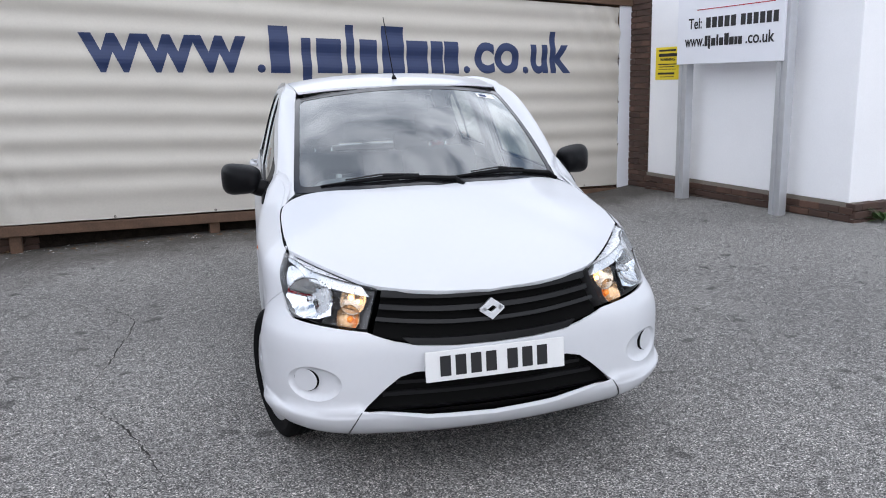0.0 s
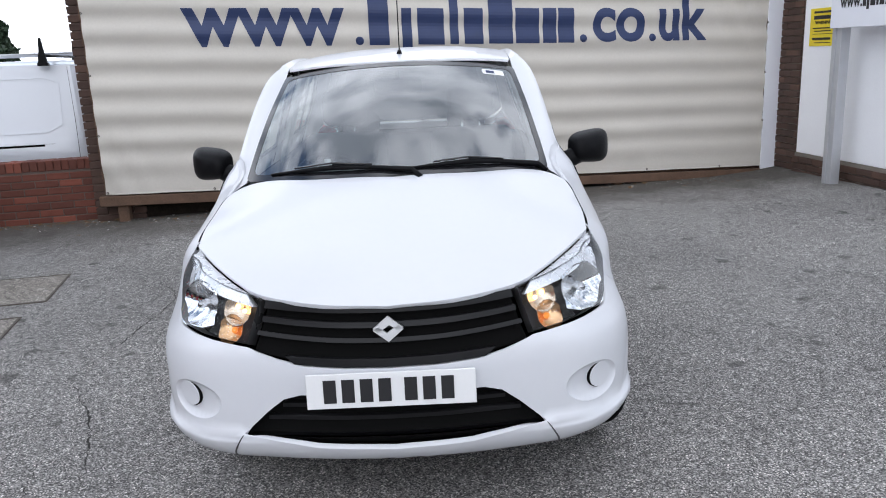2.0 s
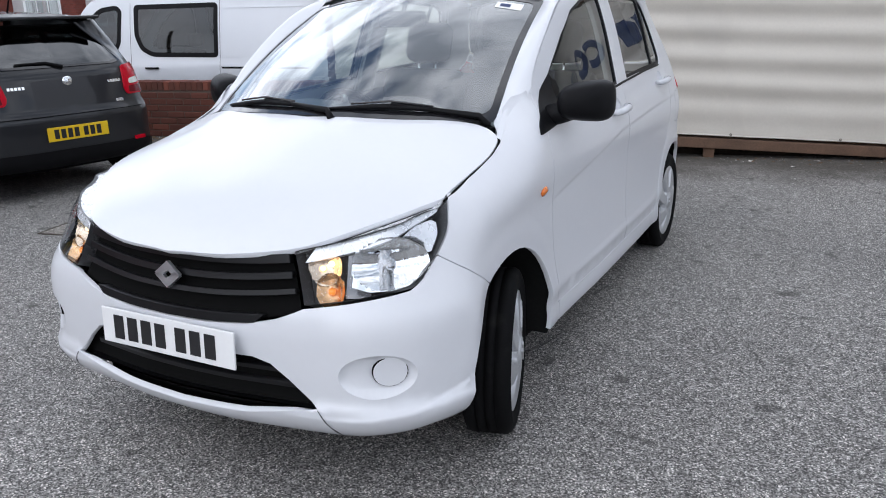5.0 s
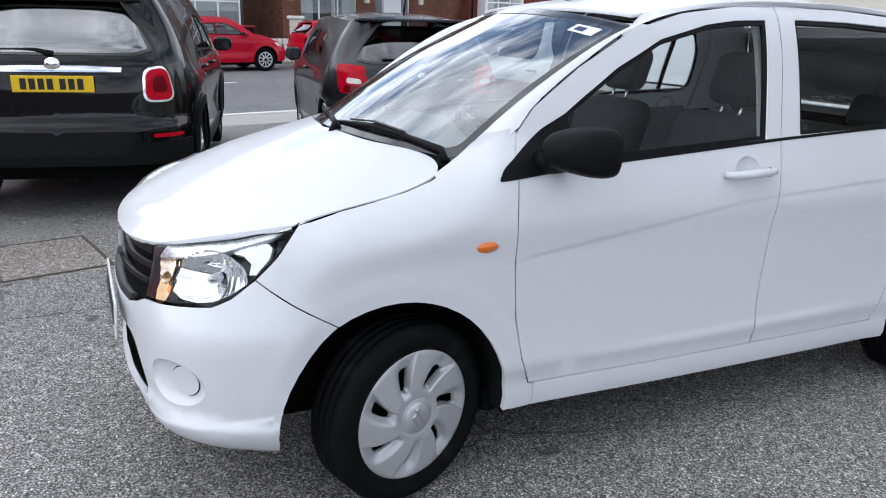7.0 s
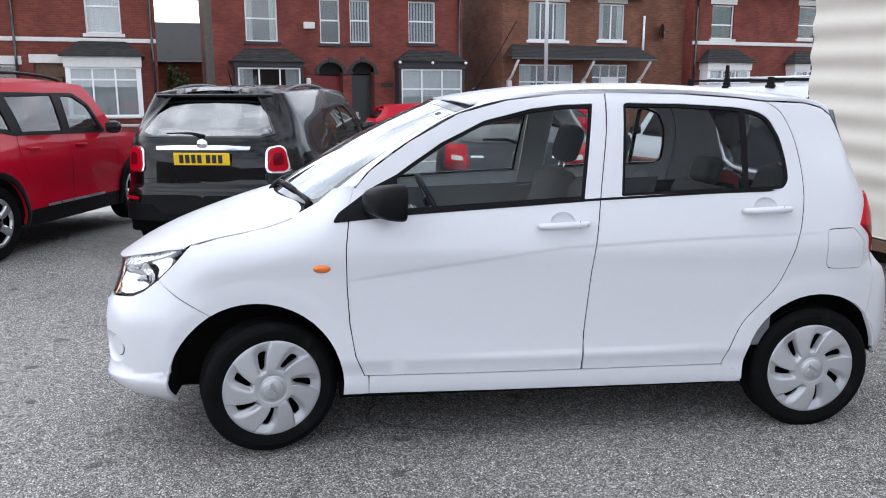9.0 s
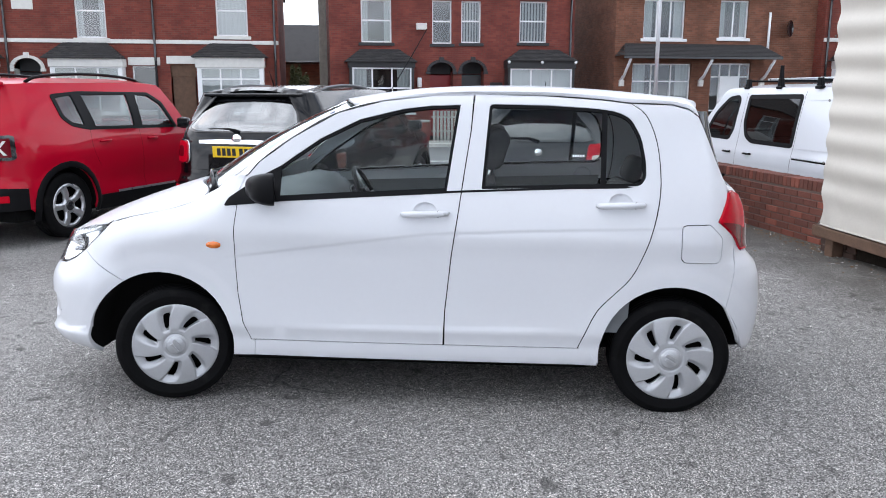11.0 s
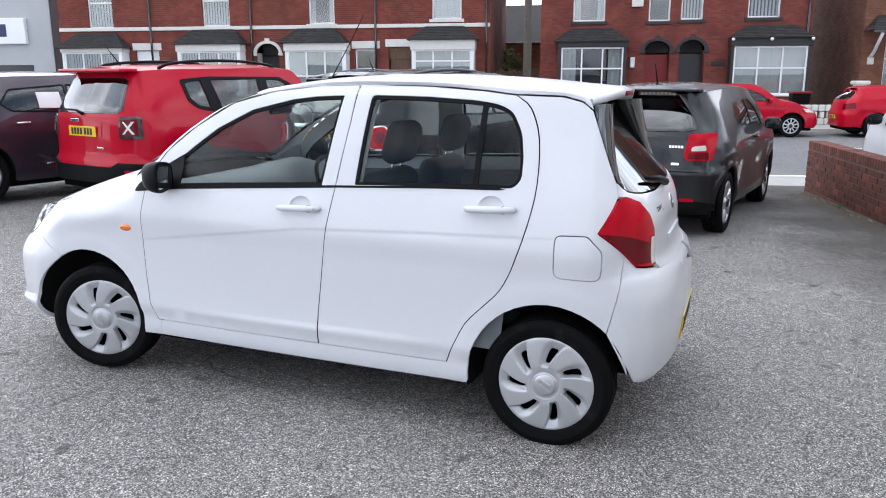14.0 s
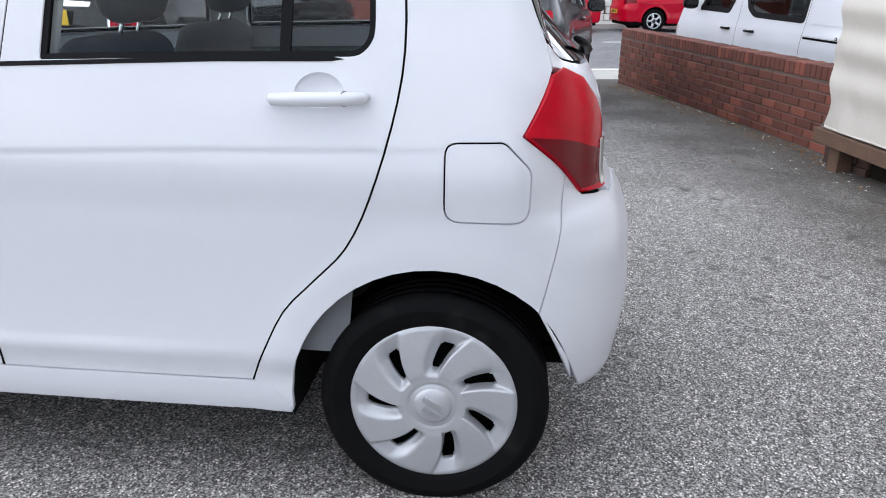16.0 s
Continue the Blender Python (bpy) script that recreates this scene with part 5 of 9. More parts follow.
    panel("sticker_bar", screen, [(0.73, 0.872), (0.80, 0.868), (0.80, 0.90), (0.73, 0.903)], "navy", scr, size=0.1, rim=0, off=0.0024)
    # A pillars and roof rails
    for mirror in (False, True):
        rows = []
        top_seam = ease([p[0] for p in front_seam_top[1:]] + [0.591, 0.861, 1.0, 1.05, 1.21], [p[1] for p in front_seam_top[1:]] + [1.507, 1.491, 1.4765, 1.4755, 1.472])
        k = 60
        for i in range(k):
            t = i / (k - 1)
            b = min(1.0, t / 0.40)
            y1 = -1.10 + (1.20 + 1.10) * t
            z1 = float(top_seam(y1)) + 0.003 if y1 > -0.84 else float(np.interp(y1, [-1.10, -1.05, -0.99, -0.93, -0.885, -0.84], [float(top_z(-1.10)), float(top_z(-1.05)), float(top_z(-0.99)), 1.083, 1.098, 1.106]))
            p1 = B(uy(y1), z1)
            under = 1 - min(1.0, max(0.0, (y1 + 0.90) / 0.06))
            p1 = p1 + np.array([-0.007, 0, -0.006]) * under
            if t < 0.40:
                b = max(0.0, (t - 0.05) / 0.35)
                p2 = screen(0.985, b)
            else:
                y2 = -0.315 + (1.22 + 0.315) * ((t - 0.40) / 0.60)
                p2 = np.array([float(rx(y2)) + 0.003, y2, float(R(rx(y2), y2)) - 0.002])
            row = []
            for j in range(9):
                s = j / 8
                p = p1 * (1 - s) + p2 * s
                bul = (0.003 + 0.015 * min(1.0, t / 0.22)) * math.sin(math.pi * s)
                row.append((p[0] + bul * 0.7, p[1] - (bul * 0.4 if t < 0.4 else 0), p[2] + bul * 0.7))
            rows.append(row)
        for i in range(1, 9):
            t = i / 8
            y1, y2 = 1.20 + 0.145 * t, 1.22 + 0.07 * t
            p1 = B(uy(y1), float(np.interp(y1, [1.2, 1.29, 1.345], [1.472, 1.451, 1.417])) + 0.003)
            p2 = np.array([float(rx(y2)) + 0.003, y2, float(R(rx(y2), y2)) - 0.002])
            rows.append([tuple(p1 * (1 - j / 8) + p2 * (j / 8) + np.array([0.012, 0, 0.012]) * math.sin(math.pi * j / 8)) for j in range(9)])
        loft("roof_rail", rows, "white", car, mirror=mirror)
    for mirror in (False, True):
        tz = lambda y: float(top_z(y))
        panel("pillar_foot", B, B.sy([(-1.10, tz(-1.10) - 0.06), (-0.95, 0.99), (-0.858, 1.0), (-0.836, 1.11), (-0.86, 1.12), (-0.93, 1.105), (-0.99, tz(-0.99) + 0.012), (-1.05, tz(-1.05) + 0.012), (-1.10, tz(-1.10) + 0.01)]), "white", car, mirror=mirror, off=-0.005, rim=0, size=0.03)
    # cowl and wipers
    cw = [(-0.63, -1.02), (-0.60, -1.062), (-0.52, -1.083), (-0.3, -1.188), (0, -1.233), (0.3, -1.188), (0.52, -1.083), (0.60, -1.062), (0.63, -1.02), (0.5, -1.0), (0.3, -1.10), (0, -1.14), (-0.3, -1.10), (-0.5, -1.0)]
    panel("cowl", xyz_map(lambda x, y: H(x, y) - 0.012), cw, "black_trim", car, "black slatted cowl below the windscreen", rim=0.02, size=0.04)
    for x0, x1, yo in ((0.02, -0.50, 0), (0.52, 0.06, 0.004)):
        a = 0.5 * (x0 + x1)
        def on(x, up, b):
            p = screen(x / 0.62, b)
            return (float(p[0]), float(p[1]) - up * 0.45, float(p[2]) + up)
        arm = tube("wiper", [on(x0 + 0.08, 0.004, -0.02), on(x0 + 0.05, 0.014, 0.02), on(a, 0.022, 0.055)], [0.014, 0.011, 0.007], "black_trim", car, n=8)
        tube("blade", [on(x0 - 0.02, 0.010, 0.045), on(x0 * 0.7 + x1 * 0.3, 0.013, 0.05), on(a, 0.014, 0.055), on(x0 * 0.3 + x1 * 0.7, 0.011, 0.05), on(x1, 0.006, 0.04)], [0.005, 0.009, 0.011, 0.009, 0.005], "black_trim", arm, n=8)
        tube("blade_spine", [on(x0 * 0.8 + x1 * 0.2, 0.022, 0.052), on(a, 0.030, 0.06), on(x0 * 0.2 + x1 * 0.8, 0.020, 0.052)], 0.004, "gloss_black", arm, n=6)
    # spoiler
    rows = []
    for i in range(25):
        x = -0.545 + 1.09 * i / 24
        s = 1 - abs(x / 0.56) ** 6
        y0, y1 = 1.20, 1.385 - 0.075 * abs(x / 0.55) ** 2.2
        rows.append([(x, y0, float(R(x, y0)) + 0.001), (x, y1 - 0.05, float(R(x, y1)) + 0.006 * s), (x, y1, float(R(x, y1)) - 0.008), (x, y1 - 0.006, float(R(x, y1)) - 0.040),
                     (x, y1 - 0.05, float(R(x, y1)) - 0.055), (x, 1.18, float(R(x, 1.2)) - 0.06)])
    sp = loft("spoiler", rows, "white", car)
    box_part("brake_light", (-0.11, 0.11, 1.370, 1.386, 1.468, 1.490), "red_dark", sp, bevel=0.003)
    # aerial
    ab = tube("aerial", [(0.0, -0.235, 1.512), (0.0, -0.215, 1.535)], [0.016, 0.008], "black_trim", car, n=12)
    tube("aerial_rod", [(0, -0.217, 1.53), (-0.004, -0.10, 1.72), (-0.008, -0.02, 1.86)], 0.0028, "black_trim", ab, n=6)

    # side repeaters, mirrors
    for mirror in (False, True):
        sg = -1 if mirror else 1
        panel("side_repeater", dished(B, uy(-0.977), 0.79, 0.036, 0.017, -0.010), ring(uy(-0.977), 0.79, 0.035, 0.0165), "amber", car, "orange side repeater lens", mirror=mirror, off=0.001, rim=0.004, size=0.012)
        c = Vector((0.846, -0.668, 1.072))
        verts, faces, nu, nv = [], [], 28, 16
        for i in range(nu):
            a = 2 * math.pi * i / nu
            for j in range(nv + 1):
                b = -math.pi / 2 + math.pi * j / nv
                ca, sa = math.cos(a), math.sin(a)
                e = lambda q, p: math.copysign(abs(q) ** p, q)
                x = 0.094 * e(math.cos(b) * ca, 0.6)
                z = 0.072 * e(math.cos(b) * sa, 0.6) * (1 + 0.14 * x / 0.1)
                y = 0.115 * math.sin(b) * (1 - 0.25 * x / 0.108)
                y = y if y < 0 else min(y, 0.012)
                verts.append((c.x + x, c.y + y + 0.30 * (x - 0.02), c.z + z - 0.05 * (0.1 - x) * 0.4))
        for i in range(nu):
            for j in range(nv):
                p, q = i * (nv + 1) + j, ((i + 1) % nu) * (nv + 1) + j
                faces.append((p, p + 1, q + 1, q))
        if mirror:
            verts = [(-x, y, z) for x, y, z in verts]
            faces = [tuple(reversed(f)) for f in faces]
        mr = mesh_part("door_mirror", verts, faces, "black_trim", car, "black plastic door mirror")
        bmp = bmesh.new()
        pane = fillet([(-0.076, -0.048), (0.078, -0.056), (0.078, 0.056), (-0.076, 0.044)], 0.03)
        bmp.faces.new([bmp.verts.new((sg * (c.x + x), c.y + 0.0135 + 0.30 * (x - 0.02), c.z + z - 0.002)) for x, z in (pane[::-1] if sg > 0 else pane)])
        bmesh.ops.recalc_face_normals(bmp, faces=bmp.faces)
        part("mirror_pane", bmp, "mirror_glass", mr)
        tube("mirror_arm", [(sg * 0.715, -0.785, 1.022), (sg * 0.76, -0.755, 1.03), (sg * 0.82, -0.705, 1.055)], [0.036, 0.040, 0.045], "black_trim", mr, n=12)

    # inner shell behind the shut lines, wheel housings, floor
    shell = [(-1.60, 0.26)] + [(y, z) for y, z in arch(-1.243, 0.37, 0.295, 0.26, 16)] + [(0.84, 0.26)] + [(y, z) for y, z in arch(1.2125, 0.366, 0.29, 0.26, 16) if y < 1.3 or z > 0.37] + [(1.60, 0.36), (1.60, 0.98), (1.2, 1.0), (0, 0.97), (-0.85, 0.93), (-1.2, 0.86), (-1.5, 0.80), (-1.6, 0.70)]
    # shell and inner sheets carry the shade behind the gaps as near-black colour
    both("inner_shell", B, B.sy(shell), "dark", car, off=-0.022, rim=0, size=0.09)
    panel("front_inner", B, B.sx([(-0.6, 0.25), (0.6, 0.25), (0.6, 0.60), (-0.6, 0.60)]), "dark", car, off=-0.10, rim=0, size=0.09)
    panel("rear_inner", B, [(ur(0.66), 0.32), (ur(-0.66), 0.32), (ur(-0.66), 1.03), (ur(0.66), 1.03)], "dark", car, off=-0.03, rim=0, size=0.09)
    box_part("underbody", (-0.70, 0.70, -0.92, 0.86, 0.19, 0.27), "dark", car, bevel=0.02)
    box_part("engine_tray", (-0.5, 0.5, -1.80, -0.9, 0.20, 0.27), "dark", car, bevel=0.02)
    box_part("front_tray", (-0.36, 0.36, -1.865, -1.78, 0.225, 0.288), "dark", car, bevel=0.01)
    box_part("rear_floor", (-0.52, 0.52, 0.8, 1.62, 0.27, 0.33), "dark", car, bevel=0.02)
    for yc, rr, zc in (AF, AR):
        for sg in (1, -1):
            rows = []
            for i in range(25):
                a = math.pi * (-0.06 + (1.12 if yc < 0 else 1.03) * i / 24)
                py, pz = yc - (rr + 0.010) * math.cos(a), zc + (rr + 0.010) * math.sin(a)
                bx = float(B(uy(py), pz)[0]) - 0.006
                rows.append([(sg * bx, py, pz), (sg * 0.62, py, pz), (sg * 0.50, py, pz), (sg * 0.50, yc, zc)])
            loft("arch_liner", rows if sg > 0 else rows[::-1], "liner", car)
    for sg in (1, -1):
        wheel(car, sg * 0.708, -1.2125, 0.281, 16, 0.282, 0.165, 0.208, "cover", sg > 0)
        wheel(car, sg * 0.708, 1.2125, 0.281, 0, 0.282, 0.165, 0.208, "cover", sg > 0, math.pi / 7)

    # cabin
    def padded(name, size, mat, m=None, bevel=0.04, parent=car):
        return box_part(name, size, mat, parent, bevel=bevel, m=m, smooth=True)
    for sx_, nm in ((0.36, "passenger_seat"), (-0.36, "driver_seat")):
        s = padded(nm, (sx_ - 0.25, sx_ + 0.25, -0.33, 0.17, 0.42, 0.60), "seat", bevel=0.06)
        lean = Matrix.Translation((sx_, 0.14, 0.55)) @ Matrix.Rotation(radians(-17), 4, "X")
        padded("backrest", (-0.235, 0.235, -0.06, 0.08, 0.0, 0.58), "seat", lean, 0.06, s)
        padded("headrest", (-0.13, 0.13, -0.04, 0.07, 0.62, 0.83), "seat", lean, 0.054, s)
        for q in (-0.05, 0.05):
            tube("headrest_stem", [tuple(lean @ Vector((q, 0.02, 0.54))), tuple(lean @ Vector((q, 0.02, 0.66)))], 0.006, "chrome", s, n=8)
    rb = padded("rear_bench", (-0.60, 0.60, 0.55, 1.02, 0.45, 0.60), "seat", bevel=0.06)
    lean = Matrix.Translation((0, 0.98, 0.55)) @ Matrix.Rotation(radians(-20), 4, "X")
    padded("bench_back", (-0.60, 0.60, -0.05, 0.09, 0, 0.50), "seat", lean, 0.05, rb)
    for q in (-0.36, 0.36):
        padded("headrest", (q - 0.13, q + 0.13, -0.03, 0.07, 0.50, 0.66), "seat", lean, 0.049, rb)
    rows = []
    for i in range(21):
        x = -0.66 + 1.32 * i / 20
        hump = 0.055 * math.exp(-((x + 0.36) / 0.17) ** 4)
        rows.append([(x, -1.10, 0.93), (x, -0.98, 0.985), (x, -0.72, 0.995 + hump), (x, -0.60, 0.975 + hump), (x, -0.545, 0.915), (x, -0.54, 0.78), (x, -0.62, 0.60)])
    ds = loft("dashboard", rows[::-1], "dash", car, "dark grey moulded dashboard")
    padded("centre_console", (-0.13, 0.13, -0.60, -0.50, 0.55, 0.93), "dash", bevel=0.03, parent=ds)
    for x in (-0.06, 0.06, 0.56, -0.58):
        v = box_part("air_vent", (x - 0.045, x + 0.045, -0.555, -0.530, 0.86, 0.925), "gloss_black", ds, bevel=0.008)
        tube("vent_ring", [(x - 0.05, -0.53, 0.855), (x + 0.05, -0.53, 0.855), (x + 0.05, -0.54, 0.93), (x - 0.05, -0.54, 0.93)], 0.005, "alloy", v, n=6, close=True)
    mw = Matrix.Translation((-0.36, -0.40, 0.90)) @ Matrix.Rotation(radians(-62), 4, "X")
    st = tube("steering_wheel", [tuple(mw @ Vector((0.182 * math.cos(a), 0.182 * math.sin(a), 0))) for a in [2 * math.pi * i / 32 for i in range(32)]], 0.015, "black_trim", car, n=10, close=True)
    padded("wheel_boss", (-0.07, 0.07, -0.06, 0.06, -0.04, 0.01), "black_trim", mw, 0.025, st)
    for a in (0, math.pi, -math.pi / 2):
        tube("spoke", [tuple(mw @ Vector((0.05 * math.cos(a), 0.05 * math.sin(a), -0.01))), tuple(mw @ Vector((0.175 * math.cos(a), 0.175 * math.sin(a), 0)))], 0.016, "alloy", st, n=8, flat=0.5)
    rm = box_part("rear_view_mirror", (-0.11, 0.11, -0.555, -0.535, 1.335, 1.40), "black_trim", car, bevel=0.015)
    tube("mirror_stalk", [(0, -0.545, 1.38), (0, -0.50, 1.44)], 0.009, "black_trim", rm, n=8)
    panel("headlining", xyz_map(lambda x, y: R(x, y) - 0.035), [(-0.5, -0.30), (0.5, -0.30), (0.52, 1.2), (-0.52, 1.2)], "lining", car, rim=0, size=0.1)
    both("b_pillar_trim", B, B.sy([(0.15, 0.98), (0.30, 1.0), (0.34, 1.48), (0.19, 1.48)]), "lining", car, off=-0.045, rim=0.02, size=0.08)
    both("door_card", B, B.sy([(-0.8, 0.40), (1.0, 0.40), (1.05, 1.03), (0.2, 1.0), (-0.8, 0.96)]), "dash", car, off=-0.05, rim=0, size=0.1)
    return car


hero()

# ---- the yard and street ----
E1, E2 = Vector((0.9757, 0.2190, 0)), Vector((-0.2190, 0.9757, 0))
SITE = Matrix(((E1.x, E2.x, 0, 0), (E1.y, E2.y, 0, 0), (0, 0, 1, 0), (0, 0, 0, 1)))


def at(p, q, z=0.0, turn=0.0):
    """A pose in the street's frame: p away from the road, q along it."""
    return SITE @ Matrix.Translation((p, q, z)) @ Matrix.Rotation(radians(turn), 4, "Z")


FAR = Matrix.Translation((0, -0.14, -0.25)) @ SITE


def far(p, q, z=0.0, turn=0.0):
    """A pose across the street, which lies a little lower than the yard."""
    return FAR @ Matrix.Translation((p, q, z)) @ Matrix.Rotation(radians(turn), 4, "Z")


def settle(root, A):
    """Moves everything under root by an affine map of the street's frame (upright edges stay upright)."""
    def go(ob, old):
        for c in list(ob.children):
            w = old @ c.matrix_basis
            if c.type == "MESH":
                if c.data.users == 1:
                    c.data.transform(A @ w)
                    c.matrix_basis = Matrix.Identity(4)
                else:
                    c.matrix_basis = Matrix.Translation((A @ w).translation) @ w.to_quaternion().to_matrix().to_4x4() @ Matrix.Diagonal((1.098, 1.065, 1.053, 1.0))
            go(c, w)
    go(root, Matrix.Identity(4))


NORTH = Matrix(((1.0705, 0.06, 0, -0.128), (0.0476, 1.1051, 0, -0.146), (-0.0419, 0.0067, 1.0514, -0.09), (0, 0, 0, 1)))
FALL = ease([-400, -24, -10.2, -9.0, -7.35, -5, -3, 0, 400], [-0.36, -0.34, -0.30, -0.235, -0.07, -0.025, -0.005, 0, 0], 4000)


def ground_z(x, y):
    """The yard falls gently towards the street and dips along the fence."""
    p, q = x * E1.x + y * E1.y, x * E2.x + y * E2.y
    dip = 0.075 * float(step(2.6, 4.3, q) * step(-1.5, 1.5, p) * (1 - step(4.8, 5.6, p)))
    return float(FALL(p)) - dip


def ground():
    xs = [-400, -150, -60] + [-30 + 1.0 * i for i in range(20)] + [-10 + 0.5 * i for i in range(37)] + [9, 12, 40, 150, 400]
    ys = [-400, -100, -30] + [-12 + 1.0 * i for i in range(12)] + [0.5 * i for i in range(13)] + [8, 12, 30, 100, 400]
    v = [(x, y, ground_z(x, y)) for x in xs for y in ys]
    k = len(ys)
    f = [(i * k + j, (i + 1) * k + j, (i + 1) * k + j + 1, i * k + j + 1) for i in range(len(xs) - 1) for j in range(k - 1)]
    tagged(mesh_part("ground", v, f, "asphalt"), "worn grey asphalt yard with pale stones and dark patches", "ground", kind="structure")


def street():
    def flat(name, p0, p1, q0, q1, z0, z1, mat, label, cat, bevel=0.0):
        ob = box_part(name, (p0, p1, q0, q1, z0, z1), mat, None, bevel=bevel)
        ob.matrix_world = far(0, 0, 0)
        return tagged(ob, label, cat, kind="structure")
    flat("road", -21.2, -10.3, -160, 160, -0.06, 0.012, "road", "grey tarmac street with a broken white line", "road")
    flat("pavement", -23.2, -21.33, -160, 160, -0.06, 0.115, "concrete", "pale concrete pavement in front of the terraces", "pavement")
    flat("kerb_far", -21.33, -21.2, -160, 160, -0.06, 0.13, "stone", "pale concrete kerb along the far pavement", "kerb", 0.015)
    flat("kerb_near", -10.3, -10.15, -160, 160, -0.06, 0.03, "stone", "lowered concrete kerb at the yard entrance", "kerb", 0.01)
    flat("pavement_near", -10.15, -9.0, -160, 160, -0.06, 0.008, "concrete", "worn concrete footway across the yard entrance", "pavement")
    for i in range(-8, 12):
        ob = box_part("lane_mark", (-15.9, -15.78, i * 6 + 1.2, i * 6 + 5.2, 0.012, 0.0165), "paint_line", None)
        ob.matrix_world = far(0, 0, 0)
        tagged(ob, "white painted dash on the road", "road marking", "lane marks")


ground()
street()


def brick_run(parent, a, b, z0, courses, depth, mat, bw=0.215, bh=0.065, joint=0.010, lift=0.0):
    """Courses of single bricks between plan points a and b (site frame); the back is a mortar core."""
    a, b = Vector((*a, 0)), Vector((*b, 0))
    d = (b - a).normalized()
    n = Vector((d.y, -d.x, 0))
    ln = (b - a).length
    meshes = {}

    def shape(w, h):
        key = (round(w, 3), h)
        if key not in meshes:
            bm = bmesh.new()
            block(bm, 0, w, 0, depth, 0, h, 0.005, seg=1)
            bmesh.ops.recalc_face_normals(bm, faces=bm.faces)
            me = bpy.data.meshes.new("brick")
            bm.to_mesh(me)
            bm.free()
            me.materials.append(MAT[mat])
            meshes[key] = me
        return meshes[key]
    rot = Matrix(((d.x, -n.x, 0, 0), (d.y, -n.y, 0, 0), (0, 0, 1, 0), (0, 0, 0, 1)))
    for c in range(courses):
        h, w = bh, bw
        x = -(w + joint) / 2 if c % 2 else 0.0
        while x < ln - 0.02:
            x0, x1 = max(0, x), min(ln, x + w)
            if x1 - x0 > 0.03:
                ob = new("brick", shape(x1 - x0, h))
                ob.parent = parent
                j = random.uniform(-0.003, 0.003)
                zz = z0 + c * (bh + joint)
                ob.matrix_local = Matrix.Translation(a + d * x0 + n * (j + lift) + Vector((0, 0, zz))) @ rot @ Matrix.Rotation(random.uniform(-0.008, 0.008), 4, "Z")
            x += w + joint


def low_wall():
    w = empty("low_brick_wall", at(0, 0, 0), "weathered red brick boundary wall with soldier coping", "wall", kind="structure")
    a, b = Vector((-7.35, 4.43, 0)), Vector((-2.05, 4.46, 0))
    d = (b - a).normalized()
    n = Vector((-d.y, d.x, 0))
    core = bmesh.new()
    m = Matrix.Translation(a) @ Matrix(((d.x, n.x, 0, 0), (d.y, n.y, 0, 0), (0, 0, 1, 0), (0, 0, 0, 1)))
    block(core, 0.006, (b - a).length - 0.006, 0.008, 0.215, -0.7, 0.54, 0.002, m)
    part("mortar_core", core, "mortar_dark", w)
    brick_run(w, a[:2], b[:2], -0.088, 8, 0.1, "brick")
    brick_run(w, (a + n * 0.22)[:2], a[:2], -0.088, 8, 0.1, "brick")
    # coping of bricks on edge across the whole top
    k = int((b - a).length / 0.0745)
    bm = bmesh.new()
    block(bm, 0, 0.069, 0.0, 0.217, 0, 0.103, 0.005, seg=1)
    bmesh.ops.recalc_face_normals(bm, faces=bm.faces)
    me = bpy.data.meshes.new("coping_brick")
    bm.to_mesh(me)
    bm.free()
    me.materials.append(MAT["brick"])
    for i in range(k):
        ob = new("coping_brick", me)
        ob.parent = w
        ob.matrix_local = Matrix.Translation(a + d * (i * 0.0745) + Vector((0, 0, 0.526 + random.uniform(-0.002, 0.003)))) @ Matrix(((d.x, n.x, 0, 0), (d.y, n.y, 0, 0), (0, 0, 1, 0), (0, 0, 0, 1))) @ Matrix.Rotation(random.uniform(-0.02, 0.02), 4, "Z")


def text_mesh(name, body, width, height, mat, parent, m, bold=0.0, depth=0.002, label=""):
    cu = bpy.data.curves.new(name, "FONT")
    cu.body, cu.size, cu.offset, cu.extrude = body, 1.0, bold, 0.01
    tmp = bpy.data.objects.new(name, cu)
    scene.collection.objects.link(tmp)
    dg = bpy.context.evaluated_depsgraph_get()
    me = bpy.data.meshes.new_from_object(tmp.evaluated_get(dg))
    bpy.data.objects.remove(tmp)
    co = np.array([v.co[:] for v in me.vertices])
    lo, hi = co.min(0), co.max(0)
    s = (hi - lo)
    for v in me.vertices:
        v.co = ((v.co.x - lo[0]) / s[0] * width, (v.co.y - lo[1]) / s[1] * height, (v.co.z - lo[2]) / s[2] * depth)
    me.materials.clear()
    me.materials.append(MAT[mat])
    ob = new(name, me)
    ob.parent = parent
    ob.matrix_local = m
    if label:
        tagged(ob, label)
    return ob


BAN_Q, BAN_P0, BAN_P1 = 4.0, -2.31, 4.80


def ban_line(p):
    """Height that the cloth's hem gains along its length."""
    return 0.245 + (p - BAN_P0) * 0.003


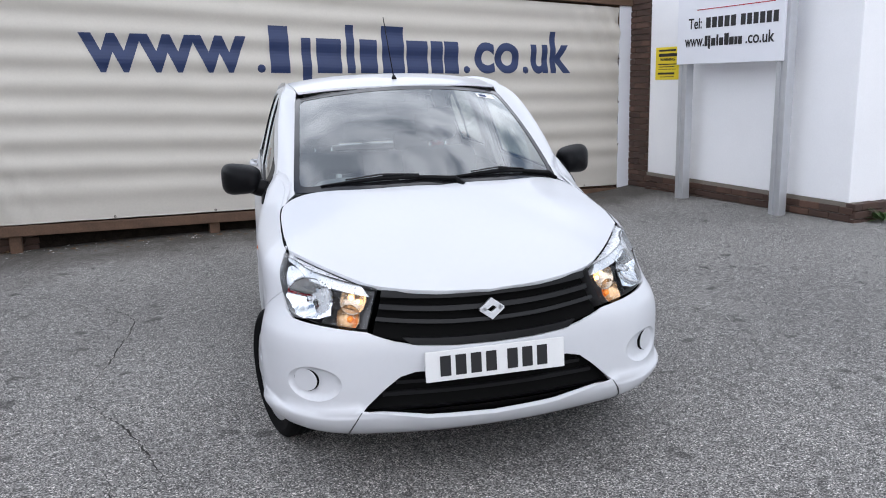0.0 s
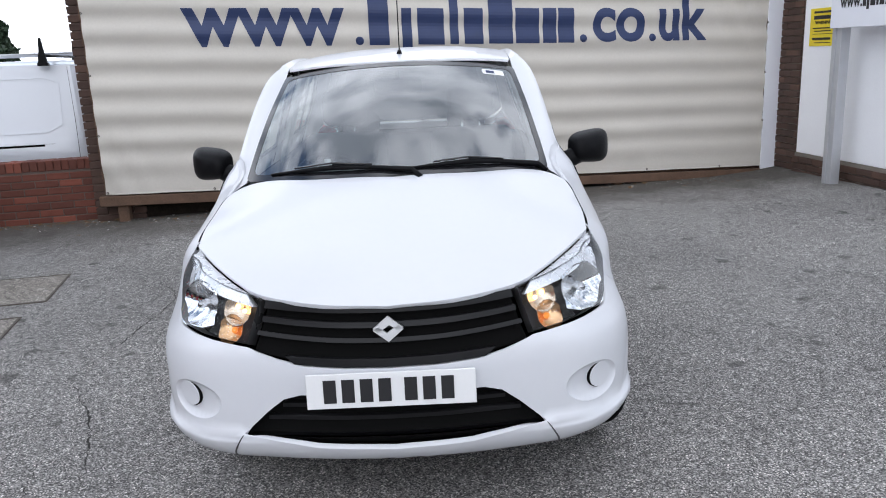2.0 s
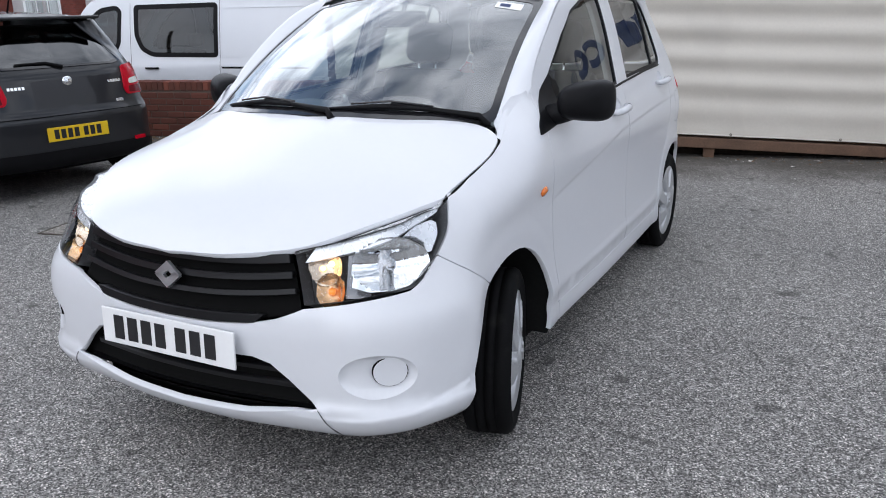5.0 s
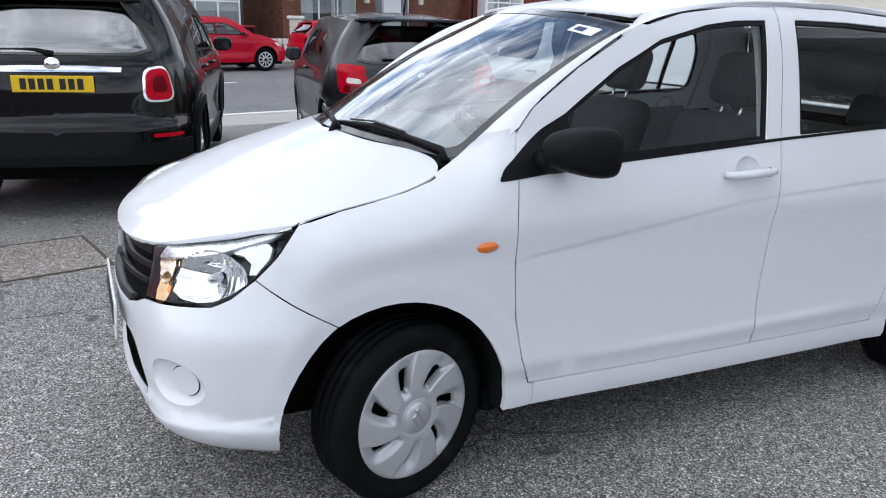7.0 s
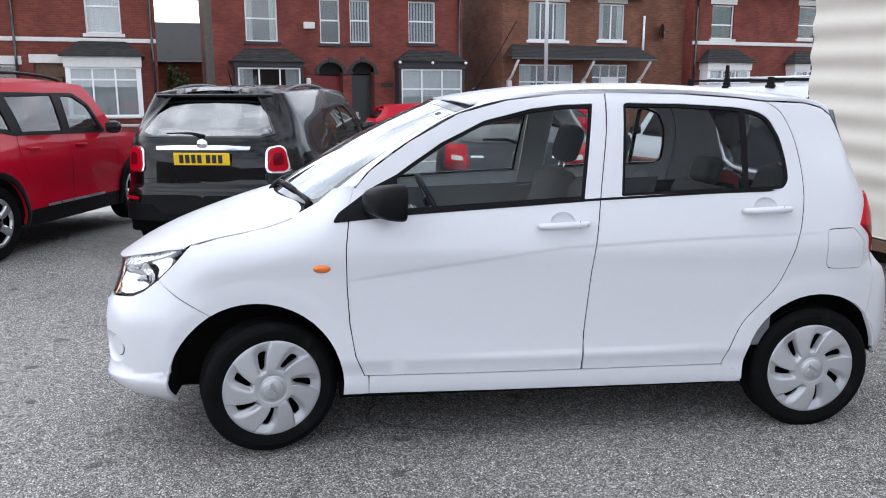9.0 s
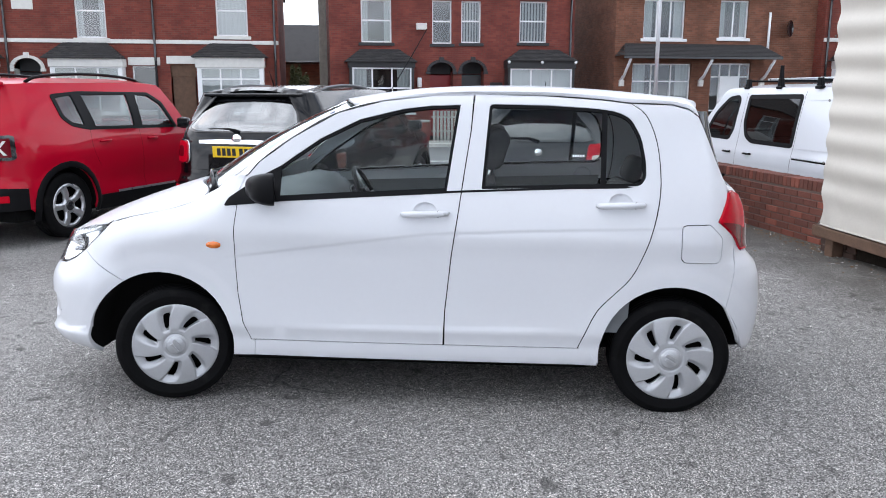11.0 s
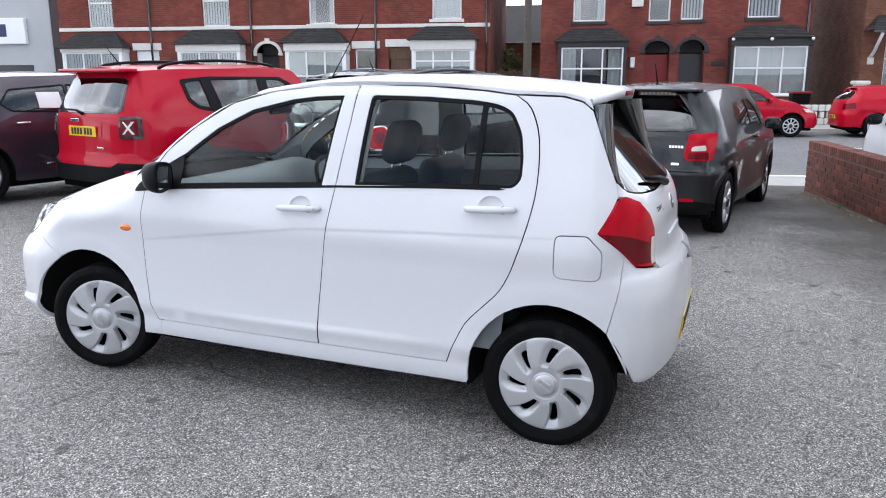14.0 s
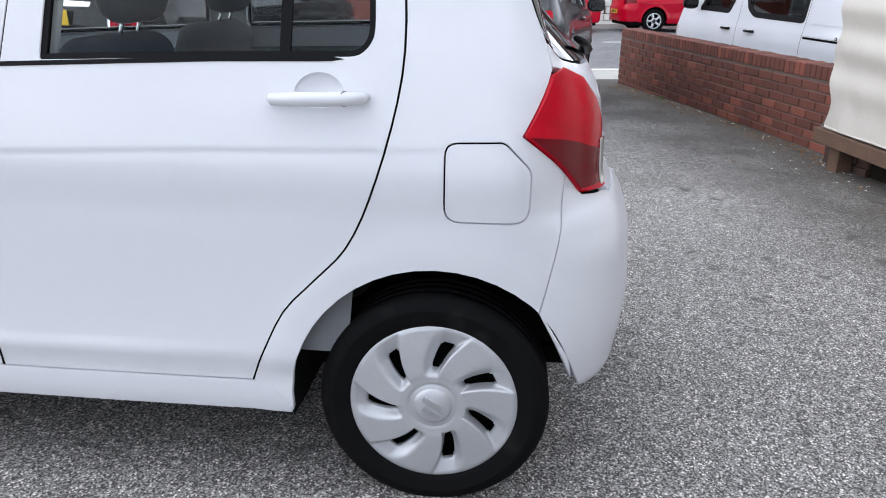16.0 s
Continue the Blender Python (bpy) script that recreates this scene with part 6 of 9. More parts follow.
def banner():
    f = empty("banner_fence", at(0, 0, 0), "lapped timber fence on short posts behind the banner", "fence")
    for i in range(10):
        z0 = 0.14 + i * 0.245
        bm = bmesh.new()
        block(bm, BAN_P0 - 0.03, BAN_P1 + 0.05, BAN_Q + 0.075, BAN_Q + 0.10, z0, z0 + 0.27, 0.004, Matrix.Translation((0, 0, 0)))
        for v in bm.verts:
            v.co.y -= 0.03 * (1 - (v.co.z - z0) / 0.27)
        part("board", bm, "timber", f)
    box_part("bottom_rail", (BAN_P0 - 0.06, BAN_P1, BAN_Q - 0.035, BAN_Q + 0.07, 0.13, 0.225), "timber", f, "dark timber rail below the cloth", 0.006)
    for p in (-2.18, -0.42, 1.28, 2.98, 4.62):
        box_part("post", (p - 0.05, p + 0.05, BAN_Q + 0.0, BAN_Q + 0.1, -0.2, 0.14), "timber", f, "", 0.006)
    # added sheet: the shade under the fence is put into its dark colour
    box_part("dark_gap_wall", (BAN_P0, BAN_P1 + 0.1, BAN_Q + 0.13, BAN_Q + 0.2, -0.3, 0.6), "gap_shade", f, "near-black sheet behind the posts standing in for shade")
    box_part("top_fascia", (1.5, BAN_P1 + 0.7, BAN_Q - 0.05, BAN_Q + 0.12, 2.56, 2.72), "timber", f, "", 0.01)
    # brick pier at the fence's end
    box_part("pier_core", (BAN_P0 - 0.125, BAN_P0 + 0.30, BAN_Q + 0.125, BAN_Q + 0.34, -0.1, 2.75), "mortar_dark", f)
    brick_run(f, (BAN_P0 - 0.14, BAN_Q + 0.115), (BAN_P0 + 0.31, BAN_Q + 0.115), -0.05, 37, 0.05, "brick_dark")
    def drape(p, t):
        """How far the cloth stands out from its line at p along it and t (0 to 1) up it."""
        z0 = ban_line(p)
        z = z0 + (2.535 - z0) * t
        wave = 0.0115 * math.sin(2 * math.pi * (z - 0.05) / 0.247 + 0.5 * math.sin(p * 0.9)) * min(1, t * 5, (1 - t) * 10 + 0.2)
        fold = 0.012 * noise.noise(Vector((p * 0.7, z * 2.1, 3.1))) + 0.004 * noise.noise(Vector((p * 3.1, z * 6, 1.1)))
        corner = 0.02 * math.exp(-((p - BAN_P0) / 0.35) ** 2 - (t / 0.22) ** 2) * math.sin(26 * ((p - BAN_P0) + 1.1 * t))
        corner += 0.03 * math.exp(-((p - BAN_P1) / 0.5) ** 2 - ((1 - t) / 0.25) ** 2) * math.sin(22 * ((BAN_P1 - p) + 1.3 * (1 - t)))
        return wave + fold + corner

    def lay(ob):
        """Cuts a flat print into strips and lays it on the cloth."""
        bm = bmesh.new()
        bm.from_mesh(ob.data)
        bm.transform(ob.matrix_basis)
        for axis, cuts in ((2, np.arange(1.40, 2.30, 0.03)), (0, np.arange(-1.6, 4.2, 0.08))):
            for c in cuts:
                co, no = Vector((0, 0, 0)), Vector((0, 0, 0))
                co[axis], no[axis] = c, 1
                bmesh.ops.bisect_plane(bm, geom=list(bm.verts) + list(bm.edges) + list(bm.faces), plane_co=co, plane_no=no)
        for v in bm.verts:
            z0 = ban_line(v.co.x)
            v.co.y = BAN_Q - 0.0155 + drape(v.co.x, (v.co.z - z0) / (2.535 - z0)) + (0.002 if v.co.y > BAN_Q - 0.0495 else 0.0)
        bm.to_mesh(ob.data)
        bm.free()
        ob.matrix_basis = Matrix.Identity(4)
    cloth = empty("banner", at(0, 0, 0), "cream vinyl banner with navy lettering, rippled over fence boards", "banner")
    nx, nz = 120, 110
    z1 = 2.535
    v, fc = [], []
    rnd = random.Random(5)
    for i in range(nx + 1):
        p = BAN_P0 + (BAN_P1 - BAN_P0) * i / nx
        for j in range(nz + 1):
            t = j / nz
            z0 = ban_line(p)
            z = z0 + (z1 - z0) * t
            v.append((p, BAN_Q - 0.012 + drape(p, t), z - 0.010 * math.sin(math.pi * ((p - BAN_P0) * 1.17 % 1.0)) * (1 - t) ** 6))
    k = nz + 1
    fc = [(i * k + j, (i + 1) * k + j, (i + 1) * k + j + 1, i * k + j + 1) for i in range(nx) for j in range(nz)]
    mesh_part("cloth", v, fc, "banner", cloth)
    tube("hem", [(BAN_P0 + (BAN_P1 - BAN_P0) * i / 40, BAN_Q - 0.02, ban_line(BAN_P0 + (BAN_P1 - BAN_P0) * i / 40) - 0.004 * abs(math.sin(i * 0.93))) for i in range(41)], 0.007, "banner", cloth, n=6)
    for p in [BAN_P0 + 0.02] + [-1.33 + 0.93 * i for i in range(7)]:
        v, fcs = lathe([(0.004, 0.003), (0.010, 0.004), (0.012, 0.0)], 12)
        ob = mesh_part("eyelet", v, fcs, "iron", cloth)
        ob.matrix_local = Matrix.Translation((p, BAN_Q - 0.03, ban_line(p) + 0.012)) @ Matrix.Rotation(-math.pi / 2, 4, "Z")
    for z in (0.8, 1.35, 1.9):
        for p in (BAN_P0 + 0.012, BAN_P1 - 0.012):
            v, fcs = lathe([(0.004, 0.003), (0.010, 0.004), (0.012, 0.0)], 12)
            ob = mesh_part("eyelet", v, fcs, "iron", cloth)
            ob.matrix_local = Matrix.Translation((p, BAN_Q - 0.035, z)) @ Matrix.Rotation(-math.pi / 2, 4, "Z")

    def base(p):
        return 1.605 + (p + 1.40) * 0.0165
    face = Matrix.Rotation(math.pi / 2, 4, "X")

    def lettered(body, p0, p1, h, dz=0.0):
        m = Matrix.Translation((p0, BAN_Q - 0.048, base(p0) + dz)) @ Matrix.Rotation(-0.0165, 4, "Y") @ face
        lay(text_mesh("lettering", body, p1 - p0, h, "navy", cloth, m, bold=0.028, depth=0.003, label="bold navy lettering"))
    lettered("www", -1.455, 0.045, 0.355)
    lettered("co", 2.66, 3.27, 0.355)
    lettered("uk", 3.44, 4.02, 0.50)
    for p in (0.175, 2.545, 3.355):
        v, fcs = lathe([(0.0, 0.003), (0.040, 0.003), (0.041, 0.0)], 20)
        ob = mesh_part("dot", v, fcs, "navy", cloth)
        ob.matrix_local = Matrix.Translation((p, BAN_Q - 0.048, base(p) + 0.042)) @ Matrix.Rotation(-math.pi / 2, 4, "Z")
        lay(ob)
    # plain shapes for the trade name
    widths = ((0.27, 0.47, 0, 0.47), (0.60, 0.70, -0.13, 0.355), (0.76, 1.03, 0, 0.355), (1.09, 1.18, 0, 0.50), (1.24, 1.44, 0, 0.355), (1.50, 1.76, 0, 0.50), (1.79, 2.05, 0, 0.355),
              (2.09, 2.24, 0, 0.355), (2.26, 2.44, 0, 0.355))
    for a, b, lo, hi in widths:
        bm = bmesh.new()
        block(bm, a, b, BAN_Q - 0.051, BAN_Q - 0.048, base(a) + lo, base(a) + hi, 0.0)
        lay(part("letter_shape", bm, "navy", cloth))
    return [f, cloth]


def sign_and_building():
    b = empty("white_building", at(0, 0, 0), "white rendered building with dark brick plinth and pillar", "building", kind="structure")
    bm = bmesh.new()
    block(bm, 5.0, 14.0, 0.72, 3.60, 0.46, 5.2, 0.01)
    part("wall", bm, "render_white", b)
    bm = bmesh.new()
    block(bm, 4.985, 14.0, 0.66, 3.6, -0.1, 0.462, 0.0)
    block(bm, 5.01, 5.4, 3.61, 3.99, -0.1, 5.2, 0.0)
    part("mortar_core", bm, "mortar_grey", b)
    bm = bmesh.new()
    block(bm, 5.4, 14, 3.6, 9.0, -0.1, 5.2, 0.0)
    part("rear_wall", bm, "brick_dark", b)
    brick_run(b, (4.98, 3.6), (4.98, 0.66), 0.13, 4, 0.1, "brick_dark", lift=0.022)
    brick_run(b, (4.98, 0.66), (5.9, 0.66), 0.17, 4, 0.1, "brick_dark", lift=0.022)
    brick_run(b, (5.0, 3.99), (5.0, 3.615), 0.10, 34, 0.1, "brick_dark", lift=0.015)
    bm = bmesh.new()
    block(bm, 4.80, 5.005, 3.975, 3.99, 0.20, 2.62, 0.002)
    part("white_board", bm, "sign_white", b, "narrow white boarding beside the pillar")
    for z in (0.4, 0.9, 1.4, 1.9, 2.4):
        v, f = lathe([(0.0, 0.002), (0.006, 0.001)], 8)
        ob = mesh_part("screw", v, f, "iron", b)
        ob.matrix_local = Matrix.Translation((4.98, 3.972, z)) @ Matrix.Rotation(-math.pi / 2, 4, "Z")
    # yellow warning sign on the wall
    y = empty("warning_sign", at(0, 0, 0), "yellow warning sign with black print on the white wall", "sign")
    bm = bmesh.new()
    block(bm, -0.006, 0.0, 0, 0.42, 1.63, 2.02, 0.003)
    part("plate", bm, "sign_yellow", y)
    m = Matrix.Translation((-0.008, 0.335, 1.855)) @ Matrix.Rotation(-math.pi / 2, 4, "Z") @ Matrix.Rotation(math.pi / 2, 4, "X")
    text_mesh("lettering", "WARNING", 0.26, 0.035, "ink", y, m, 0.02)
    for z, a0, a1, h in ((1.98, 0.06, 0.36, 0.022), (1.925, 0.06, 0.38, 0.038), (1.815, 0.05, 0.38, 0.012), (1.785, 0.07, 0.34, 0.010), (1.755, 0.05, 0.37, 0.005), (1.705, 0.05, 0.34, 0.024), (1.665, 0.09, 0.34, 0.008)):
        box_part("print_bar", (-0.0085, -0.006, 0.42 - a1, 0.42 - a0, z - h / 2, z + h / 2), "ink", y, bevel=0.0)
    # sign on two steel posts
    s = empty("yard_sign", at(0, 0, 0), "white sign board on two galvanised steel posts before the white wall", "sign")
    for q, top in ((2.73, 2.42), (1.36, 3.1)):
        bm = bmesh.new()
        block(bm, -0.055, 0.055, q - 0.065, q - 0.012, -0.1, top, 0.006)
        block(bm, -0.055, 0.055, q + 0.012, q + 0.065, -0.1, top, 0.006)
        block(bm, -0.045, 0.045, q - 0.014, q + 0.014, -0.1, top, 0.0)
        part("post", bm, "steel", s)
    bm = bmesh.new()
    block(bm, -0.085, -0.058, 1.33, 2.80, 1.79, 2.62, 0.004)
    bd = part("board", bm, "sign_white", s)
    face = Matrix.Rotation(-math.pi / 2, 4, "Z") @ Matrix.Rotation(math.pi / 2, 4, "X")
    text_mesh("lettering", "Tel:", 0.20, 0.115, "ink", bd, Matrix.Translation((-0.088, 2.62, 2.165)) @ face, 0.012)
    for i, w in enumerate((0.09, 0.05, 0.09, 0.09, 0.09)):
        box_part("number_bar", (-0.0885, -0.0855, 2.36 - i * 0.088 - 0.066, 2.36 - i * 0.088, 2.165, 2.275), "ink", bd, bevel=0.0)
    for i in range(6):
        box_part("number_bar", (-0.0885, -0.0855, 1.875 - i * 0.082 - 0.06, 1.875 - i * 0.082, 2.165, 2.275), "ink", bd, bevel=0.0)
    text_mesh("lettering", "www.", 0.29, 0.085, "ink", bd, Matrix.Translation((-0.088, 2.67, 1.975)) @ face, 0.012)
    text_mesh("lettering", ".co.uk", 0.36, 0.12, "ink", bd, Matrix.Translation((-0.088, 1.80, 1.975)) @ face, 0.012)
    for a, w, lo, h in ((2.37, 0.04, 0, 0.11), (2.32, 0.03, -0.03, 0.14), (2.275, 0.06, 0, 0.08), (2.20, 0.025, 0, 0.115), (2.16, 0.055, 0, 0.08), (2.09, 0.06, 0, 0.12), (2.02, 0.06, 0, 0.08), (1.95, 0.04, 0, 0.08), (1.90, 0.05, 0, 0.08)):
        box_part("letter_shape", (-0.0885, -0.0855, a - w, a, 1.975 + lo, 1.975 + lo + h), "ink", bd, bevel=0.0)
    box_part("red_line", (-0.0885, -0.0855, 1.45, 2.5, 2.36, 2.368), "red", bd, bevel=0.0)
    for root, d in ((y, Vector((4.996, 3.07, 0))), (s, Vector((4.78, 0, 0)))):
        for c in root.children:
            c.matrix_basis = Matrix.Translation(d) @ c.matrix_basis
    return [b, y, s]


def back_wall():
    """Plain walls that close the yard on the sides that are never in view."""
    bm = bmesh.new()
    block(bm, 22.0, 22.3, -18.0, 14.0, -0.3, 2.2, 0.01)
    ob = part("yard_wall_east", bm, "brick_dark")
    ob.matrix_world = at(0, 0, 0)
    tagged(ob, "plain dark brick wall closing the yard", "wall", kind="structure")
    bm = bmesh.new()
    block(bm, 3.0, 22.0, -18.3, -18.0, -0.3, 2.2, 0.01)
    ob = part("yard_wall_south", bm, "brick_dark")
    ob.matrix_world = at(0, 0, 0)
    tagged(ob, "plain dark brick wall at the side of the yard", "wall", kind="structure")


back_wall()
low_wall()
for thing in banner() + sign_and_building():
    settle(thing, NORTH)

# ---- parked cars ----
def heading(fx, fy):
    return math.degrees(math.atan2(fx, -fy))


def parked(name, label, m, paint, L, W, H, wb, nose_over, belt, hood_z, base_y, top_y, tail, wheel_r, rim_r, rim_style, group="cars", tumble=0.17,
           roof_drop=0.06, hood_front=0.72, sill=0.26, cladding=False, steer=0.0, arch_gap=0.055, panes=(), rear=(), cabin=0.09):
    """A parked car. y runs from the nose (-L/2) to the tail. Returns its Empty, its skin and helpers."""
    car = empty(name, m, label, "car", group)
    a, w = L / 2, W / 2
    plan = [(0, -a), (0.45 * w, -a + 0.03), (0.78 * w, -a + 0.13), (0.94 * w, -a + 0.33), (w, -a + 0.75), (w, 0), (0.972 * w, a - 0.6), (0.895 * w, a - 0.24), (0.73 * w, a - 0.080), (0.40 * w, a - 0.014), (0, a)]
    nose = [(0.1, 0.2), (0.2, 0.10), (0.32, 0.01), (0.55, 0.0), (hood_front - 0.06, 0.04), (hood_front, 0.09), (hood_z, 0.3), (H, 0.9)]
    roof_edge = H - 0.06
    side = [(0.1, 0.09), (sill, 0.035), (sill + 0.12, 0.006), (0.55, 0.004), (belt - 0.22, 0.0), (belt - 0.08, 0.012), (belt, 0.03),
            (belt + (roof_edge - belt) * 0.5, 0.03 + tumble * 0.38), (roof_edge - 0.08, 0.03 + tumble * 0.78), (roof_edge, 0.03 + tumble), (H + 0.1, tumble * 1.6)]
    fy, ry = -a + nose_over, -a + nose_over + wb
    ra = wheel_r + arch_gap

    def extra(y, z):
        """The cabin narrows to the tail; haunches over the wheels, a waist along the doors, lips round the arches."""
        d = cabin * step(0.1 * a, a, y) * step(belt, roof_edge, z)
        for yc, k in ((fy, 0.012), (ry, 0.026)):
            d = d - k * np.exp(-((y - yc) / 0.42) ** 2 - ((z - (belt - 0.16)) / 0.13) ** 2)
            d = d - 0.016 * (1 - step(ra + 0.015, ra + 0.075, np.hypot(y - yc, z - wheel_r - 0.01)))
        return d + 0.022 * np.exp(-((z - 0.55) / 0.13) ** 2) * step(fy + 0.3, fy + 0.7, y) * (1 - step(ry - 0.7, ry - 0.3, y))
    S = Shape(plan, nose, side, tail, (-a + 0.12, -a + 0.55), (a - 0.55, a - 0.12), extra)
    zt = ease([-a - 0.01, -a + 0.12, -a + 0.5, base_y - 0.25, base_y, base_y * 0.45 + top_y * 0.55, top_y, top_y + 0.35, a - 0.9, a + 0.01],
              [hood_front, hood_front + 0.04, hood_front + 0.5 * (hood_z - hood_front), hood_z - 0.02, hood_z + 0.01, hood_z + 0.55 * (roof_edge - hood_z), roof_edge - 0.015, roof_edge, roof_edge - 0.3 * roof_drop, roof_edge - roof_drop])
    U = np.linspace(0, S.L, 90)
    top = [(u, float(zt(np.interp(u, S.U, S.by)))) for u in U]
    low = 0.40 if cladding else 0.30
    bottom = [(S.L, low), (S.ur(0.6 * w), low - 0.01), (S.uy(ry + ra + 0.12), low)]
    bottom += S.sy(arch(ry, ra, wheel_r + 0.01, 0.27, 16, True)) + S.sy([(ry - ra - 0.05, sill - 0.01), (fy + ra + 0.05, sill - 0.01)]) + S.sy(arch(fy, ra, wheel_r + 0.01, 0.27, 16, True))
    bottom += [(S.uy(fy - ra - 0.1), 0.26), (S.ux(0.6 * w), 0.24), (0.0, 0.24)]
    notch = []
    if rear:
        zm = 0.5 * (rear[0][1] + rear[-1][1])
        cut = [(0.975 * x, zm + 0.95 * (z - zm)) for x, z in rear]
        notch = [(S.L, cut[-1][1])] + S.sr(cut[::-1]) + [(S.L, cut[0][1])]
    poly = top + notch + bottom
    both("body_side", S, poly, paint, car, holes=[S.sy(shrink(fillet(q, 0.03), 0.014)) for q in panes], size=0.055, rim=0.03)
    P = np.array([S(u, z) for u, z in top])
    yy, zz, xx = P[:, 1], P[:, 2], P[:, 0]
    o = np.argsort(yy)
    Tz = lambda y: np.interp(y, yy[o], zz[o])
    mid = (U > S.ux(0.5 * w)) & (U < S.ur(0.5 * w))
    Tx = lambda y: np.interp(y, yy[mid], xx[mid])

    def skin(x, y):
        q = np.clip(np.abs(x) / np.maximum(Tx(y), 0.2), 0, 1)
        c = 0.055 * step(base_y - 0.2, top_y + 0.3, y) + 0.05 * (1 - step(base_y - 0.2, top_y, y)) * step(-a, -a + 0.6, y)
        return Tz(y) + c * (1 - q**2.4)
    outline = [(float(p[0]), float(p[1])) for p in P]
    outline = outline + [(-x, y) for x, y in outline[::-1][1:-1]]
    T = xyz_map(skin)
    # windscreen
    ws = [(-float(Tx(base_y + 0.05)) * 0.94, base_y + 0.10), (0, base_y - 0.02), (float(Tx(base_y + 0.05)) * 0.94, base_y + 0.10), (float(Tx(top_y)) * 0.93, top_y - 0.02), (0, top_y - 0.06), (-float(Tx(top_y)) * 0.93, top_y - 0.02)]
    ws = spline(ws[:3], 6)[:-1] + [ws[2]] + spline(ws[3:], 6)
    panel("top_skin", T, outline, paint, car, holes=[shrink(ws, 0.03)], size=0.07, rim=0.0)
    pane = panel("windscreen", T, ws, "auto_glass", car, off=0.004, rim=0.004, size=0.09)
    pane.visible_shadow = False
    seat_y = 0.5 * (base_y + top_y) + 0.95
    for x, y, wd in ((0.37, seat_y, 0.23), (-0.37, seat_y, 0.23), (0.0, min(seat_y + 0.85, a - 0.75), 0.58)):
        st = box_part("seat_back", (x - wd, x + wd, y - 0.07, y + 0.07, 0.45, belt + 0.05), "seat", car, bevel=0.05, m=None, smooth=True)
        for q in ((x,) if wd < 0.3 else (-0.36, 0.36)):
            box_part("headrest", (q - 0.13, q + 0.13, y - 0.02, y + 0.08, belt + 0.09, belt + 0.27), "seat", st, bevel=0.04, smooth=True)
    box_part("dashboard", (-w + 0.22, w - 0.22, base_y + 0.15, base_y + 0.55, 0.6, belt - 0.03), "dash", car, bevel=0.05, smooth=True)
    # underside and wheels
    box_part("underbody", (-w + 0.12, w - 0.12, -a + 0.25, a - 0.2, 0.24 if cladding else 0.18, 0.38), "dark", car, bevel=0.03)
    box_part("cabin_core", (-w + 0.18, w - 0.18, -a + 0.5, a - 0.35, 0.3, belt - 0.22), "dark", car, bevel=0.03)
    for sg in (1, -1):
        for yc in (fy, ry):
            rows = []
            for i in range(15):
                t = math.pi * (-0.05 + 1.10 * i / 14)
                py, pz = yc - (ra + 0.012) * math.cos(t), wheel_r + 0.01 + (ra + 0.012) * math.sin(t)
                bx = float(S(S.uy(py), pz)[0]) - 0.008
                rows.append([(sg * bx, py, pz), (sg * (w - 0.3), py, pz), (sg * (w - 0.3), yc, wheel_r)])
            loft("arch_liner", rows if sg > 0 else rows[::-1], "liner", car)
            wheel(car, sg * (w - 0.125), yc, wheel_r, steer if yc == fy else 0, wheel_r, 0.2, rim_r, rim_style, sg > 0)
            if cladding:
                o1, o2 = arch(yc, ra - 0.004, wheel_r + 0.01, 0.24, 16), arch(yc, ra + 0.055, wheel_r + 0.01, 0.24, 16, True)
                panel("arch_trim", S, S.sy(o1 + o2), "black_trim", car, mirror=sg < 0, off=0.012, rim=0.014, size=0.05)
    if cladding:
        both("sill_trim", S, S.sy([(fy + ra, 0.24), (ry - ra, 0.24), (ry - ra, 0.40), (fy + ra, 0.40)]), "black_trim", car, off=0.010, rim=0.012, size=0.08)
    return car, S, T, Tx, (a, w, fy, ry)


def side_glass(car, S, panes, mirrors=(False, True), frame=0.02, mat="auto_glass", round_=0.03):
    for pts in panes:
        for mi in mirrors:
            out = S.sy(fillet(pts, round_))
            fr = panel("window_frame", S, out, "black_trim", car, holes=[shrink(out, frame)], mirror=mi, off=0.003, rim=0.012, size=0.06)
            g = panel("pane", S, shrink(out, frame * 0.7), mat, fr, mirror=mi, off=-0.002, rim=0, size=0.08)
            g.visible_shadow = False


def rear_glass(car, S, half, mat="auto_glass"):
    g = panel("rear_window", S, S.sr(mirror_pts(half)), mat, car, off=0.003, rim=0, size=0.05)
    g.visible_shadow = False
    inner = [(x * 0.94, half[0][1] + (z - half[0][1]) * 0.90 + 0.05 * (half[-1][1] - half[0][1])) for x, z in half]
    panel("rear_window_border", S, S.sr(mirror_pts(half)), "gloss_black", g, holes=[S.sr(mirror_pts(inner))], off=0.005, rim=0, size=0.05)


def seams(car, S, lines, mirrors=(False, True)):
    for pts in lines:
        p = spline(pts, 5)
        strip = p + [(y + 0.005, z + 0.002) for y, z in p[::-1]]
        for mi in mirrors:
            panel("shut_line", S, S.sy(strip), "dark", car, mirror=mi, off=0.0015, rim=0.0, size=0.08)


def handle(car, S, y, z, paint, mirrors=(False, True)):
    for mi in mirrors:
        sg = -1 if mi else 1
        pts = [S(S.uy(y + d), z) for d in (-0.09, -0.06, 0.06, 0.09)]
        tube("door_handle", [(sg * (p[0] + o), p[1], p[2]) for p, o in zip(pts, (0.002, 0.028, 0.028, 0.002))], 0.013, paint, car, n=8)


